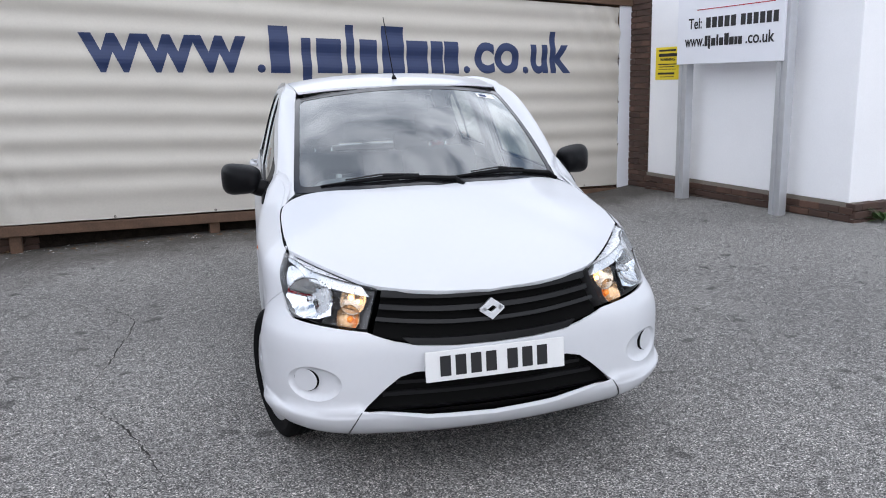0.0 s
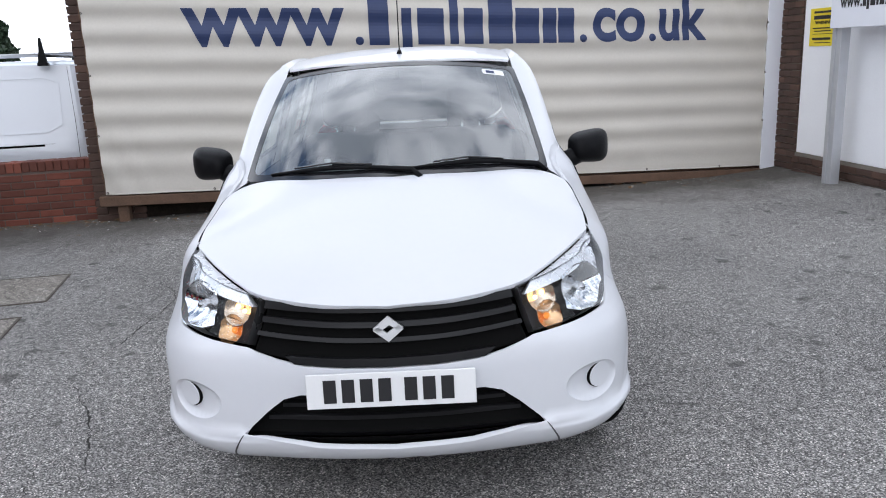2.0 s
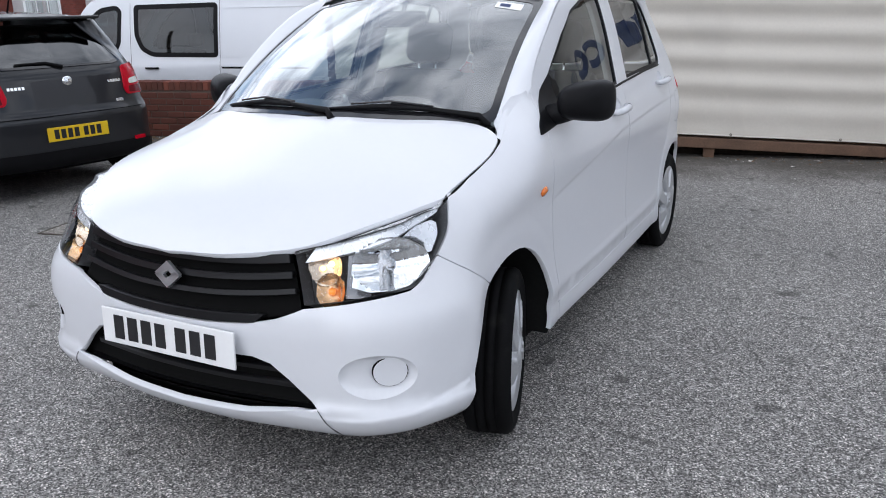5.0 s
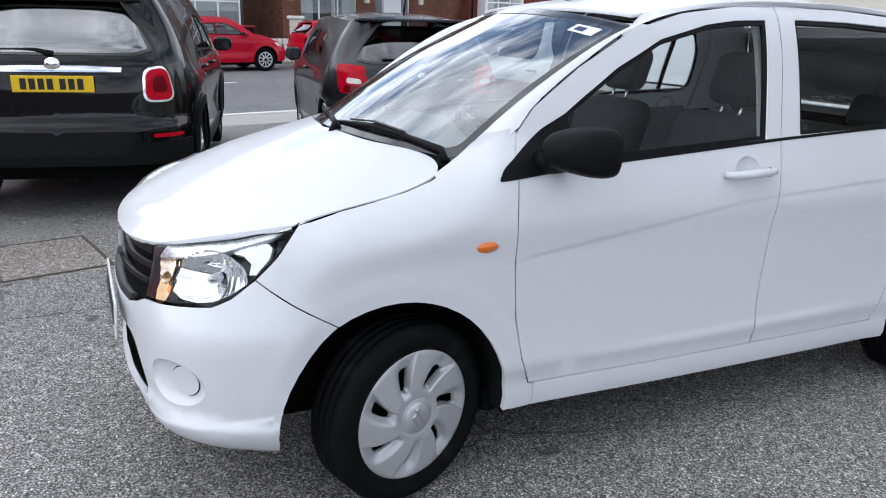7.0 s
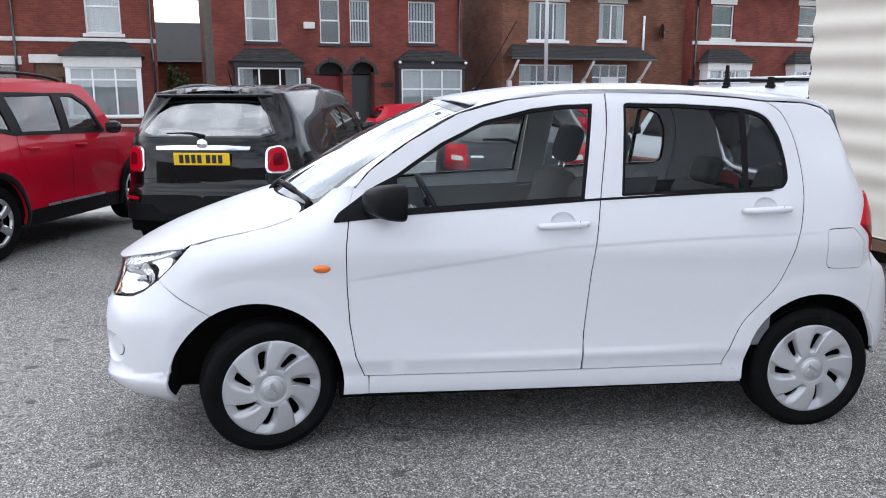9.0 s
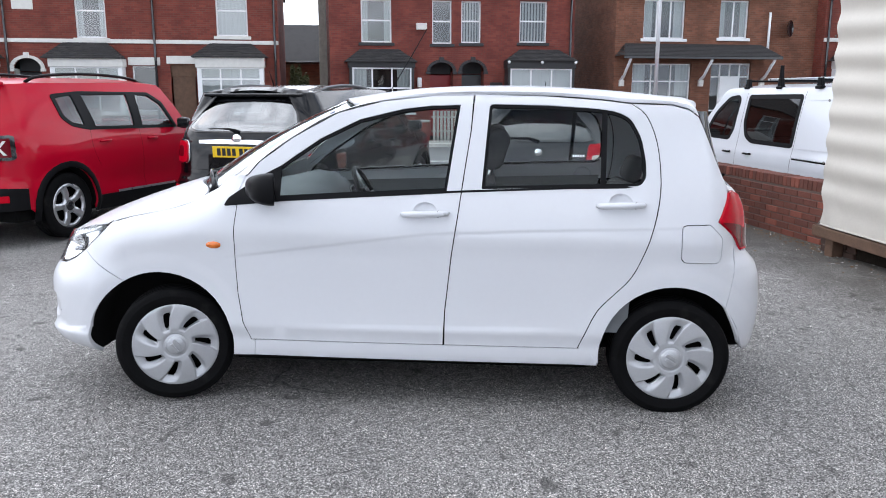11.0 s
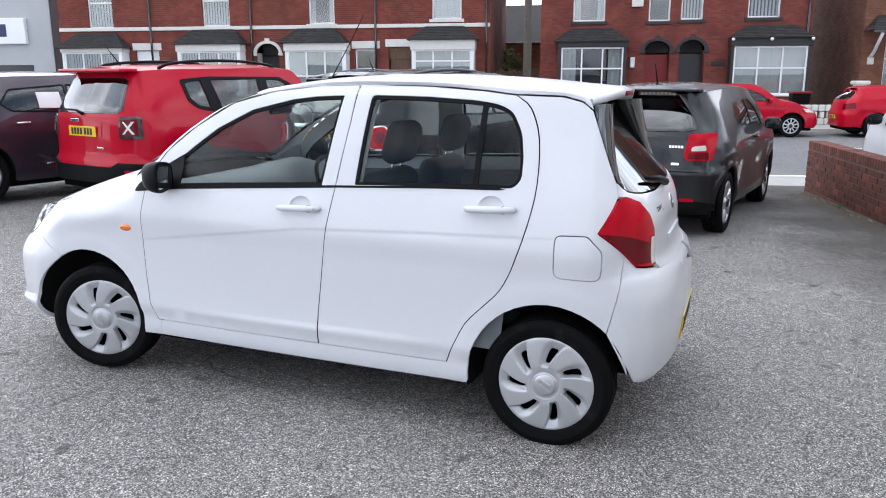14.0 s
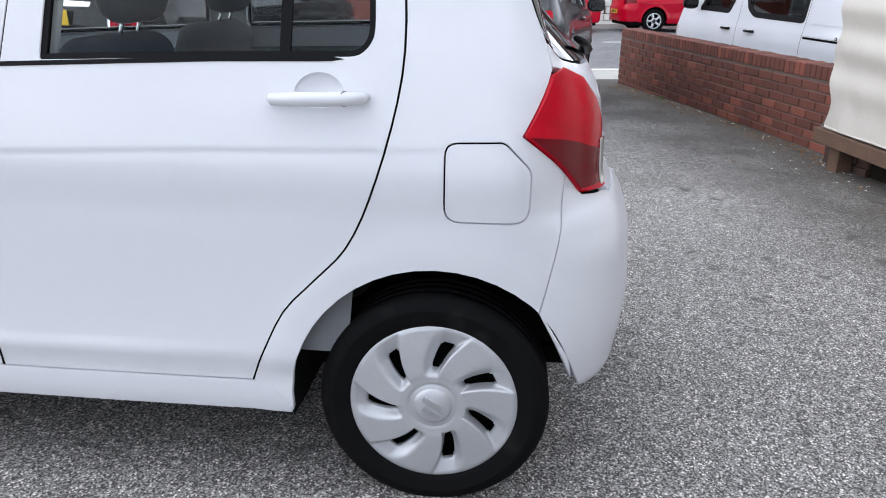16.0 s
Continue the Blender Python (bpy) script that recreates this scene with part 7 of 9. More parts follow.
def door_mirror(car, x, y, z, paint):
    for sg in (1, -1):
        bm = bmesh.new()
        bmesh.ops.create_uvsphere(bm, u_segments=18, v_segments=10, radius=1.0)
        for v in bm.verts:
            v.co = Vector((math.copysign(abs(v.co.x) ** 0.7, v.co.x) * 0.092, v.co.y * (0.085 if v.co.y < 0 else 0.03), math.copysign(abs(v.co.z) ** 0.7, v.co.z) * 0.070)) + Vector((sg * x, y, z))
        ob = part("door_mirror", bm, paint, car, "", True)
        # dark pane: the reflection of the car's dark side is put into its colour
        box_part("mirror_pane", (sg * x - 0.07, sg * x + 0.07, y + 0.026, y + 0.032, z - 0.052, z + 0.052), "car_glass", ob, bevel=0.002)


def rear_panel(car, S, name, pts, mat, label="", off=0.006, rim=0.01, parent=None, size=0.05):
    """A panel on the tail, from points (x, z) with x to the left; spans the middle."""
    return panel(name, S, S.sr(pts), mat, parent or car, label, off=off, rim=rim, size=size)


def mirror_pts(pts):
    return pts + [(-x, z) for x, z in pts[::-1]]


def place(tail_x, tail_y, f, L, z=0.005):
    cx, cy = tail_x + f[0] * L / 2, tail_y + f[1] * L / 2
    return Matrix.Translation((cx, cy, z)) @ Matrix.Rotation(radians(heading(*f)), 4, "Z")


# opaque dark glass; on door mirrors its colour replaces a dark reflection
MAT["car_glass"] = surface("dark_car_glass", (0.012, 0.014, 0.015), 0.03, coat=0.0, vary=0.3, rough_vary=0.01, spec=0.55)
FWD = (-0.9766, 0.2150)


def red_suv():
    L, W, H = 4.24, 1.81, 1.68
    tail = [(0.1, 0.2), (0.28, 0.06), (0.36, 0.0), (0.58, 0.0), (0.66, 0.03), (0.9, 0.045), (1.08, 0.06), (1.5, 0.20), (1.62, 0.25), (1.8, 0.3)]
    panes = [[(-0.62, 1.10), (0.025, 1.115), (0.035, 1.50), (-0.22, 1.49), (-0.42, 1.38)], [(0.13, 1.115), (0.80, 1.13), (0.89, 1.50), (0.15, 1.505)], [(0.93, 1.145), (1.12, 1.18), (1.22, 1.27), (1.25, 1.47), (1.0, 1.50)]]
    rear = [(0.58, 1.13), (0.66, 1.17), (0.64, 1.48), (0.50, 1.515)]
    car, S, T, Tx, (a, w, fy, ry) = parked("red_suv", "boxy red SUV with black cladding, roof rails and square tail lamps", place(-2.93, -5.08, (-0.9750, 0.2220), L), "red", L, W, H, 2.57, 0.85, 1.06, 1.08,
                                           -0.95, -0.45, tail, 0.345, 0.235, 5, tumble=0.15, roof_drop=0.045, hood_front=0.86, cladding=True, panes=panes, rear=rear)
    side_glass(car, S, panes)
    band = [(-0.66, 1.085), (0.9, 1.115), (1.13, 1.16), (1.25, 1.25), (1.285, 1.49), (0.9, 1.522), (-0.23, 1.512), (-0.45, 1.40)]
    both("window_band", S, S.sy(fillet(band, 0.04)), "black_trim", car, holes=[S.sy(shrink(fillet(q, 0.03), 0.014)) for q in panes], off=0.009, rim=0.012, size=0.05)
    seams(car, S, [[(0.08, 1.1), (0.07, 0.7), (0.05, 0.42)], [(-0.80, 1.05), (-0.84, 0.8), (-0.78, 0.42)], [(0.88, 1.12), (0.90, 0.92), (0.80, 0.72)]])
    handle(car, S, -0.12, 0.98, "red"), handle(car, S, 0.70, 0.99, "red")
    door_mirror(car, 1.0, -0.62, 1.14, "gloss_black")
    rear_glass(car, S, rear, "rear_tint")
    rear_panel(car, S, "tailgate_recess", mirror_pts([(0.30, 0.83), (0.34, 0.86), (0.34, 1.0), (0.30, 1.02)]), "red", off=0.004)
    rear_panel(car, S, "bumper_trim", mirror_pts([(0.845, 0.37), (0.845, 0.58), (0.6, 0.60), (0.5, 0.55)]), "black_trim", "black plastic rear bumper", off=0.018, rim=0.02)
    for sg in (1, -1):
        def q(pts):
            return [(sg * x, z) for x, z in (pts if sg > 0 else pts[::-1])]
        l = rear_panel(car, S, "tail_lamp", q(fillet([(0.815, 0.86), (0.62, 0.86), (0.62, 1.09), (0.815, 1.10)], 0.03)), "gloss_black", "square red tail lamp in a black frame", off=0.02, rim=0.02)
        rear_panel(car, S, "red_lens", q([(0.795, 0.89), (0.645, 0.89), (0.645, 1.06), (0.795, 1.07)]), "red_dark", off=0.026, parent=l)
        rear_panel(car, S, "cross_bar", q([(0.775, 0.91), (0.755, 0.91), (0.665, 1.045), (0.685, 1.045)]), "clear_lens", off=0.030, parent=l)
        rear_panel(car, S, "cross_bar", q([(0.685, 0.91), (0.665, 0.91), (0.755, 1.045), (0.775, 1.045)]), "clear_lens", off=0.031, parent=l)
        rear_panel(car, S, "reflector", q([(0.76, 0.455), (0.67, 0.455), (0.67, 0.52), (0.76, 0.52)]), "red_lens", off=0.024)
        tube("roof_rail", [(sg * 0.60, -0.34 + 1.8 * i / 16, 1.615 + 0.095 * math.sin(math.pi * i / 16) ** 0.45) for i in range(17)], 0.017, "black_trim", car, n=8)
    bm = bmesh.new()
    block(bm, -0.60, 0.60, 1.72, 1.95, 1.575, 1.615, 0.015)
    part("roof_spoiler", bm, "red", car)
    number_plate(car, "number_plate", Matrix.Translation((0, a - 0.035, 0.93)) @ Matrix.Rotation(math.pi, 4, "Z"), "plate_yellow", 7)
    box_part("badge_bar", (0.06, 0.22, a - 0.05, a - 0.038, 1.035, 1.07), "chrome", car, bevel=0.003)
    box_part("badge_bar", (-0.40, -0.28, a - 0.03, a - 0.018, 0.745, 0.765), "chrome", car, bevel=0.003)
    tube("rear_wiper", [(0.0, a - 0.06, 1.12), (0.15, a - 0.075, 1.16), (0.40, a - 0.08, 1.17)], [0.02, 0.012, 0.006], "black_trim", car, n=8)
    tube("aerial", [(-0.05, 1.55, 1.64), (-0.06, 1.75, 1.88)], [0.008, 0.003], "black_trim", car, n=6)
    both("side_chrome", S, S.sy([(-0.5, 0.395), (0.55, 0.40), (0.55, 0.425), (-0.5, 0.42)]), "alloy", car, off=0.013, rim=0.006, size=0.08)


def black_crossover():
    L, W, H = 4.25, 1.82, 1.61
    tail = [(0.1, 0.2), (0.25, 0.06), (0.35, 0.0), (0.60, 0.0), (0.70, 0.05), (0.95, 0.07), (1.12, 0.12), (1.42, 0.38), (1.50, 0.44), (1.7, 0.5)]
    panes = [[(-0.72, 1.06), (0.025, 1.075), (0.035, 1.41), (-0.22, 1.39), (-0.45, 1.28)], [(0.04, 1.075), (0.74, 1.10), (0.84, 1.20), (0.78, 1.36), (0.05, 1.41)]]
    rear = [(0.55, 1.115), (0.72, 1.15), (0.67, 1.34), (0.56, 1.425), (0.3, 1.44)]
    car, S, T, Tx, (a, w, fy, ry) = parked("black_crossover", "black rounded crossover with chrome tailgate bar and red lamps", place(-3.235, -2.17, FWD, L), "black_paint", L, W, H, 2.57, 0.85, 1.02, 1.02,
                                           -1.05, -0.40, tail, 0.335, 0.225, 10, tumble=0.20, roof_drop=0.07, hood_front=0.78, cladding=True, panes=panes, rear=rear, cabin=0.05)
    side_glass(car, S, panes)
    seams(car, S, [[(0.05, 1.06), (0.05, 0.7), (0.04, 0.42)], [(-0.80, 1.02), (-0.84, 0.8), (-0.78, 0.42)], [(0.80, 1.06), (0.82, 0.92), (0.74, 0.72)]])
    handle(car, S, -0.10, 0.96, "black_paint"), handle(car, S, 0.66, 0.97, "black_paint")
    door_mirror(car, 0.98, -0.72, 1.10, "black_paint")
    rear_glass(car, S, rear, "sky_glass")
    rear_panel(car, S, "shut_line", mirror_pts([(0.60, 0.745), (0.605, 0.748)]), "dark", off=0.002, rim=0)
    rear_panel(car, S, "bumper_trim", mirror_pts([(0.845, 0.37), (0.845, 0.53), (0.5, 0.52), (0.4, 0.44)]), "black_trim", "black plastic lower bumper", off=0.014, rim=0.02)
    rear_panel(car, S, "chrome_bar", mirror_pts([(0.44, 1.005), (0.45, 1.035), (0.2, 1.045)]), "chrome", "chrome tailgate bar", off=0.02, rim=0.02)
    for sg in (1, -1):
        def q(pts):
            return [(sg * x, z) for x, z in (pts if sg > 0 else pts[::-1])]
        l = rear_panel(car, S, "tail_lamp", q(fillet([(0.80, 0.80), (0.575, 0.80), (0.585, 1.03), (0.775, 1.05)], 0.07)), "chrome", "rounded red tail lamp with a chrome rim", off=0.016, rim=0.02)
        rear_panel(car, S, "red_lens", q(fillet([(0.785, 0.815), (0.595, 0.815), (0.605, 1.015), (0.765, 1.035)], 0.06)), "red_lens", off=0.024, parent=l)
        rear_panel(car, S, "inner_lens", q(fillet([(0.75, 0.87), (0.65, 0.87), (0.655, 0.975), (0.74, 0.98)], 0.03)), "red_dark", off=0.028, parent=l)
        rear_panel(car, S, "reflector", q([(0.80, 0.56), (0.62, 0.56), (0.62, 0.585), (0.80, 0.585)]), "red_lens", off=0.012)
        tube("roof_rail", [(sg * 0.575, -0.25 + 1.6 * i / 16, 1.50 + 0.09 * math.sin(math.pi * i / 16) ** 0.45) for i in range(17)], 0.018, "grey_trim", car, n=8)
    bm = bmesh.new()
    block(bm, -0.56, 0.56, 1.48, 1.71, 1.472, 1.502, 0.013)
    part("roof_spoiler", bm, "black_paint", car)
    number_plate(car, "number_plate", Matrix.Translation((0, a - 0.045, 0.93)) @ Matrix.Rotation(math.pi, 4, "Z") @ Matrix.Rotation(radians(4), 4, "X"), "plate_yellow", 7)
    v, f = lathe([(0.0, 0.012), (0.035, 0.010), (0.05, 0.006), (0.052, 0.0)], 20)
    ob = mesh_part("badge", v, f, "chrome", car)
    ob.matrix_local = Matrix.Translation((0, a - 0.075, 1.055)) @ Matrix.Rotation(math.pi / 2, 4, "Z")
    tube("rear_wiper", [(0.0, a - 0.12, 1.12), (0.12, a - 0.15, 1.15), (0.36, a - 0.16, 1.15)], [0.025, 0.014, 0.007], "black_trim", car, n=8)
    tube("aerial", [(0, 1.2, 1.55), (0, 1.32, 1.74)], [0.010, 0.003], "black_trim", car, n=6)


def grey_hatch():
    L, W, H = 3.84, 1.735, 1.49
    f = (-0.988, 0.156)
    tail = [(0.1, 0.2), (0.2, 0.08), (0.28, 0.01), (0.62, 0.0), (0.70, 0.04), (0.95, 0.10), (1.02, 0.14), (1.32, 0.40), (1.40, 0.45), (1.6, 0.5)]
    panes = [[(-0.55, 0.995), (0.15, 1.01), (0.17, 1.32), (-0.05, 1.32), (-0.28, 1.21)], [(0.165, 1.01), (0.82, 1.05), (0.90, 1.13), (0.76, 1.28), (0.185, 1.32)]]
    rear = [(0.50, 1.01), (0.66, 1.035), (0.60, 1.30), (0.42, 1.345)]
    car, S, T, Tx, (a, w, fy, ry) = parked("grey_hatchback", "dark grey hatchback with black alloy wheels and red lamps", place(-3.90, 0.86, f, L, -0.035) @ Matrix.Rotation(radians(0.9), 4, "X"), "dark_grey", L, W, H, 2.45, 0.78, 0.96, 0.98,
                                           -0.85, -0.25, tail, 0.305, 0.215, 5, tumble=0.19, roof_drop=0.09, hood_front=0.72, panes=panes, rear=rear)
    side_glass(car, S, panes)
    seams(car, S, [[(0.17, 1.0), (0.18, 0.7), (0.16, 0.36)], [(-0.66, 0.98), (-0.70, 0.8), (-0.64, 0.36)], [(0.84, 1.02), (0.86, 0.85), (0.76, 0.66)]])
    handle(car, S, 0.02, 0.90, "dark_grey")
    door_mirror(car, 0.95, -0.52, 1.02, "dark_grey")
    rear_glass(car, S, rear, "rear_tint")
    rear_panel(car, S, "bumper_trim", mirror_pts([(0.76, 0.24), (0.78, 0.33), (0.62, 0.37), (0.42, 0.37)]), "black_trim", "black lower bumper", off=0.012, rim=0.02)
    rear_panel(car, S, "shut_line", mirror_pts([(0.64, 0.64), (0.64, 0.645)]), "dark", off=0.002, rim=0)
    for sg in (1, -1):
        def q(pts):
            return [(sg * x, z) for x, z in (pts if sg > 0 else pts[::-1])]
        l = panel("tail_lamp", S, fillet([(S.uy(a - 0.21), 0.745), (S.ur(0.53), 0.745), (S.ur(0.51), 0.80), (S.ur(0.555), 0.985), (S.uy(a - 0.33), 1.0)], [0.04, 0.05, 0.02, 0.03, 0.04]), "red_lens", car, "red wraparound tail lamp", mirror=sg < 0, off=0.016, rim=0.03, size=0.05)
        rear_panel(car, S, "clear_strip", q(fillet([(0.725, 0.835), (0.575, 0.83), (0.59, 0.872), (0.725, 0.885)], 0.02)), "clear_lens", off=0.021, parent=l)
        rear_panel(car, S, "lower_lens", q(fillet([(0.74, 0.755), (0.55, 0.76), (0.56, 0.81), (0.74, 0.82)], 0.01)), "red_dark", off=0.021, parent=l)
    bm = bmesh.new()
    block(bm, -0.54, 0.54, 1.34, 1.55, 1.385, 1.412, 0.012)
    part("roof_spoiler", bm, "dark_grey", car)
    number_plate(car, "number_plate", Matrix.Translation((0.02, a + 0.004, 0.50)) @ Matrix.Rotation(math.pi, 4, "Z"), "plate_yellow", 7)
    v, fcs = lathe([(0.0, 0.012), (0.03, 0.010), (0.042, 0.0)], 12)
    ob = mesh_part("badge", v, fcs, "chrome", car)
    ob.matrix_local = Matrix.Translation((0, a - 0.085, 0.90)) @ Matrix.Rotation(math.pi / 2, 4, "Z")
    for x0, x1, z in ((0.36, 0.50, 0.86), (-0.50, -0.36, 0.86), (-0.47, -0.37, 0.70)):
        for i in range(5 if z > 0.8 else 1):
            k = 5 if z > 0.8 else 1
            xa, xb = x0 + (x1 - x0) * i / k, x0 + (x1 - x0) * (i + 0.72) / k
            rear_panel(car, S, "badge_bar", [(max(xa, xb), z), (min(xa, xb), z), (min(xa, xb), z + 0.022), (max(xa, xb), z + 0.022)], "chrome", off=0.004)
    rear_panel(car, S, "reflector", [(-0.50, 0.36), (-0.62, 0.36), (-0.62, 0.39), (-0.50, 0.39)], "red_lens", off=0.014)
    tube("rear_wiper", [(0.0, a - 0.13, 1.01), (0.12, a - 0.16, 1.05), (0.36, a - 0.17, 1.05)], [0.022, 0.012, 0.006], "black_trim", car, n=8)
    tube("aerial", [(0, 1.05, 1.45), (0, 1.18, 1.66)], [0.010, 0.003], "black_trim", car, n=6)


def far_hatch(name, label, m, L, H, style):
    tail = [(0.1, 0.2), (0.2, 0.08), (0.28, 0.01), (0.62, 0.0), (0.75, 0.05), (0.95, 0.10), (1.05, 0.16), (1.30, 0.42), (1.40, 0.48), (1.6, 0.5)]
    panes = [[(-0.60, 0.99), (0.23, 1.0), (0.25, 1.32), (-0.05, 1.31), (-0.32, 1.20)], [(0.245, 1.0), (0.90, 1.04), (0.98, 1.14), (0.80, 1.28), (0.265, 1.32)]]
    rear = [(0.50, 1.03), (0.62, 1.06), (0.54, 1.24), (0.42, 1.265)]
    car, S, T, Tx, (a, w, fy, ry) = parked(name, label, m, "red", L, 1.76, H, 2.55, 0.82, 0.96, 0.98, -0.95, -0.25, tail, 0.315, 0.22, style, tumble=0.19, roof_drop=0.10, hood_front=0.70, panes=panes, rear=rear)
    side_glass(car, S, panes)
    seams(car, S, [[(0.25, 1.0), (0.26, 0.7), (0.24, 0.36)], [(-0.70, 0.98), (-0.74, 0.8), (-0.68, 0.36)]])
    handle(car, S, 0.08, 0.88, "red")
    door_mirror(car, 0.96, -0.55, 1.02, "red")
    for sg in (1, -1):
        mi = sg < 0
        panel("head_lamp", S, [(S.ux(0.42), 0.66), (S.uy(-a + 0.45), 0.70), (S.uy(-a + 0.55), 0.80), (S.ux(0.5), 0.72)], "clear_lens", car, mirror=mi, off=0.006, rim=0.01, size=0.06)
        panel("tail_lamp", S, [(S.uy(a - 0.35), 0.80), (S.ur(0.5), 0.76), (S.ur(0.5), 0.90), (S.uy(a - 0.30), 0.95)], "red_dark", car, mirror=mi, off=0.008, rim=0.01, size=0.06)
    rear_glass(car, S, rear)
    number_plate(car, "number_plate", Matrix.Translation((0, a + 0.004, 0.55)) @ Matrix.Rotation(math.pi, 4, "Z"), "plate_yellow", 7)
    panel("lower_grille", S, S.sx([(-0.5, 0.30), (0.5, 0.30), (0.45, 0.42), (-0.45, 0.42)]), "black_trim", car, off=0.006, rim=0.01, size=0.06)


def purple_suv():
    L, W, H = 4.45, 1.84, 1.60
    tail = [(0.1, 0.2), (0.25, 0.06), (0.35, 0.0), (0.60, 0.0), (0.70, 0.05), (0.95, 0.07), (1.12, 0.14), (1.42, 0.40), (1.50, 0.46), (1.7, 0.5)]
    panes = [[(-0.70, 1.06), (0.075, 1.075), (0.09, 1.43), (-0.18, 1.42), (-0.42, 1.30)], [(0.09, 1.075), (0.84, 1.10), (0.98, 1.20), (0.82, 1.38), (0.105, 1.43)]]
    car, S, T, Tx, (a, w, fy, ry) = parked("purple_crossover", "dark purple crossover with a chrome strip low on its doors", place(-2.2, -7.72, (-0.970, 0.243), L), "purple", L, W, H, 2.65, 0.88, 1.03, 1.04,
                                           -1.0, -0.35, tail, 0.35, 0.24, 5, tumble=0.20, roof_drop=0.07, hood_front=0.82, panes=panes)
    side_glass(car, S, panes)
    seams(car, S, [[(0.09, 1.06), (0.10, 0.7), (0.08, 0.42)], [(-0.80, 1.02), (-0.86, 0.8), (-0.80, 0.42)]])
    handle(car, S, -0.06, 0.95, "chrome"), handle(car, S, 0.74, 0.97, "chrome")
    door_mirror(car, 1.0, -0.68, 1.10, "purple")
    both("chrome_strip", S, S.sy([(-0.55, 0.40), (0.60, 0.44), (0.60, 0.46), (-0.3, 0.44)]), "chrome", car, off=0.008, rim=0.008, size=0.08)
    panel("price_card", S, S.sy([(0.20, 1.13), (0.50, 1.14), (0.50, 1.33), (0.20, 1.33)]), "plate_white", car, mirror=True, off=0.012, rim=0.002, size=0.1)


def white_van():
    L, W, H = 5.1, 1.92, 1.95
    tail = [(0.1, 0.12), (0.3, 0.02), (0.5, 0.0), (0.7, 0.03), (1.2, 0.04), (1.7, 0.08), (1.88, 0.12), (2.0, 0.16)]
    m = at(-4.92, 5.96, -0.30) @ Matrix.Rotation(radians(-90), 4, "Z")
    panes = [[(-1.52, 1.20), (-0.78, 1.19), (-0.69, 1.33), (-0.66, 1.74), (-0.74, 1.80), (-0.98, 1.77), (-1.26, 1.56)], [(-0.24, 1.175), (0.672, 1.165), (0.672, 1.81), (-0.49, 1.80), (-0.485, 1.42), (-0.40, 1.25)]]
    car, S, T, Tx, (a, w, fy, ry) = parked("white_van", "white panel van with black roof bars behind the brick wall", m, "van_white", L, W, H, 3.1, 0.95, 1.15, 1.22, -1.75, -1.05, tail, 0.335, 0.225, 5,
                                           group="vans", tumble=0.14, roof_drop=0.02, hood_front=1.02, panes=panes)
    side_glass(car, S, panes, frame=0.055, mat="tint_glass", round_=0.06)
    seams(car, S, [[(-0.54, 1.82), (-0.55, 1.2), (-0.54, 0.5)], [(0.695, 1.84), (0.695, 1.2), (0.675, 0.5)], [(2.16, 1.85), (2.18, 1.3), (2.17, 0.5)], [(0.68, 1.06), (1.4, 1.055), (1.95, 1.05)]])
    for z in (1.74, 1.17):
        both("panel_swage", S, S.sy([(0.78, z), (1.9, z), (2.05, z - 0.06 if z > 1.5 else z + 0.08), (2.05, z - 0.045 if z > 1.5 else z + 0.095), (1.9, z + 0.015), (0.78, z + 0.015)]), "van_white", car, off=0.006, rim=0.008, size=0.08)
    both("panel_swage", S, S.sy([(2.035, 1.26), (2.05, 1.26), (2.05, 1.69), (2.035, 1.69)]), "van_white", car, off=0.006, rim=0.008, size=0.08)
    both("slide_track", S, S.sy([(0.72, 1.035), (1.85, 1.03), (1.85, 1.05), (0.72, 1.055)]), "dark", car, off=0.003, rim=0.004, size=0.08)
    for y in (-0.76, -0.25):
        handle(car, S, y, 1.04, "black_trim")
    door_mirror(car, 1.06, -1.48, 1.28, "black_trim")
    for sg in (1, -1):
        panel("tail_lamp", S, [(S.uy(a - 0.22), 0.95), (S.ur(0.80), 0.95), (S.ur(0.80), 1.36), (S.uy(a - 0.14), 1.42), (S.uy(a - 0.24), 1.36)], "red_dark", car, mirror=sg < 0, off=0.012, rim=0.015, size=0.06)
        panel("head_lamp", S, [(S.ux(0.55), 0.78), (S.uy(-a + 0.5), 0.85), (S.uy(-a + 0.55), 1.0), (S.ux(0.6), 0.95)], "clear_lens", car, mirror=sg < 0, off=0.006, rim=0.01, size=0.06)
    for y, tall in ((-0.62, False), (0.12, True), (0.905, False), (1.92, True)):
        rb = tube("roof_bar", [(-0.80, y, 1.975), (0.80, y, 1.975)], 0.013, "black_trim", car, n=8)
        for x in (-0.78, 0.78):
            bm = bmesh.new()
            block(bm, x - 0.035, x + 0.035, y - 0.055, y + 0.055, 1.87, 1.905, 0.008)
            block(bm, x - 0.025, x + 0.025, y - 0.045, y + 0.045, 1.90, 2.0, 0.008)
            if tall:
                block(bm, x - 0.02, x + 0.02, y - 0.04, y + 0.04, 1.99, 2.16, 0.006)
            for v in bm.verts:
                if v.co.z > 1.91:
                    v.co.y = y + (v.co.y - y) * (1 - 3.0 * (v.co.z - 1.91))
            part("bar_foot", bm, "black_trim", rb)
    for x in (-0.50, 0.05, 0.45):
        tube("ladder_rail", [(x, -0.7, 2.0), (x, 2.3, 2.0)], 0.014, "alloy", car, n=8)
    for i in range(9):
        tube("ladder_rung", [(-0.50, -0.5 + 0.3 * i, 2.0), (0.05, -0.5 + 0.3 * i, 2.0)], 0.010, "alloy", car, n=6)


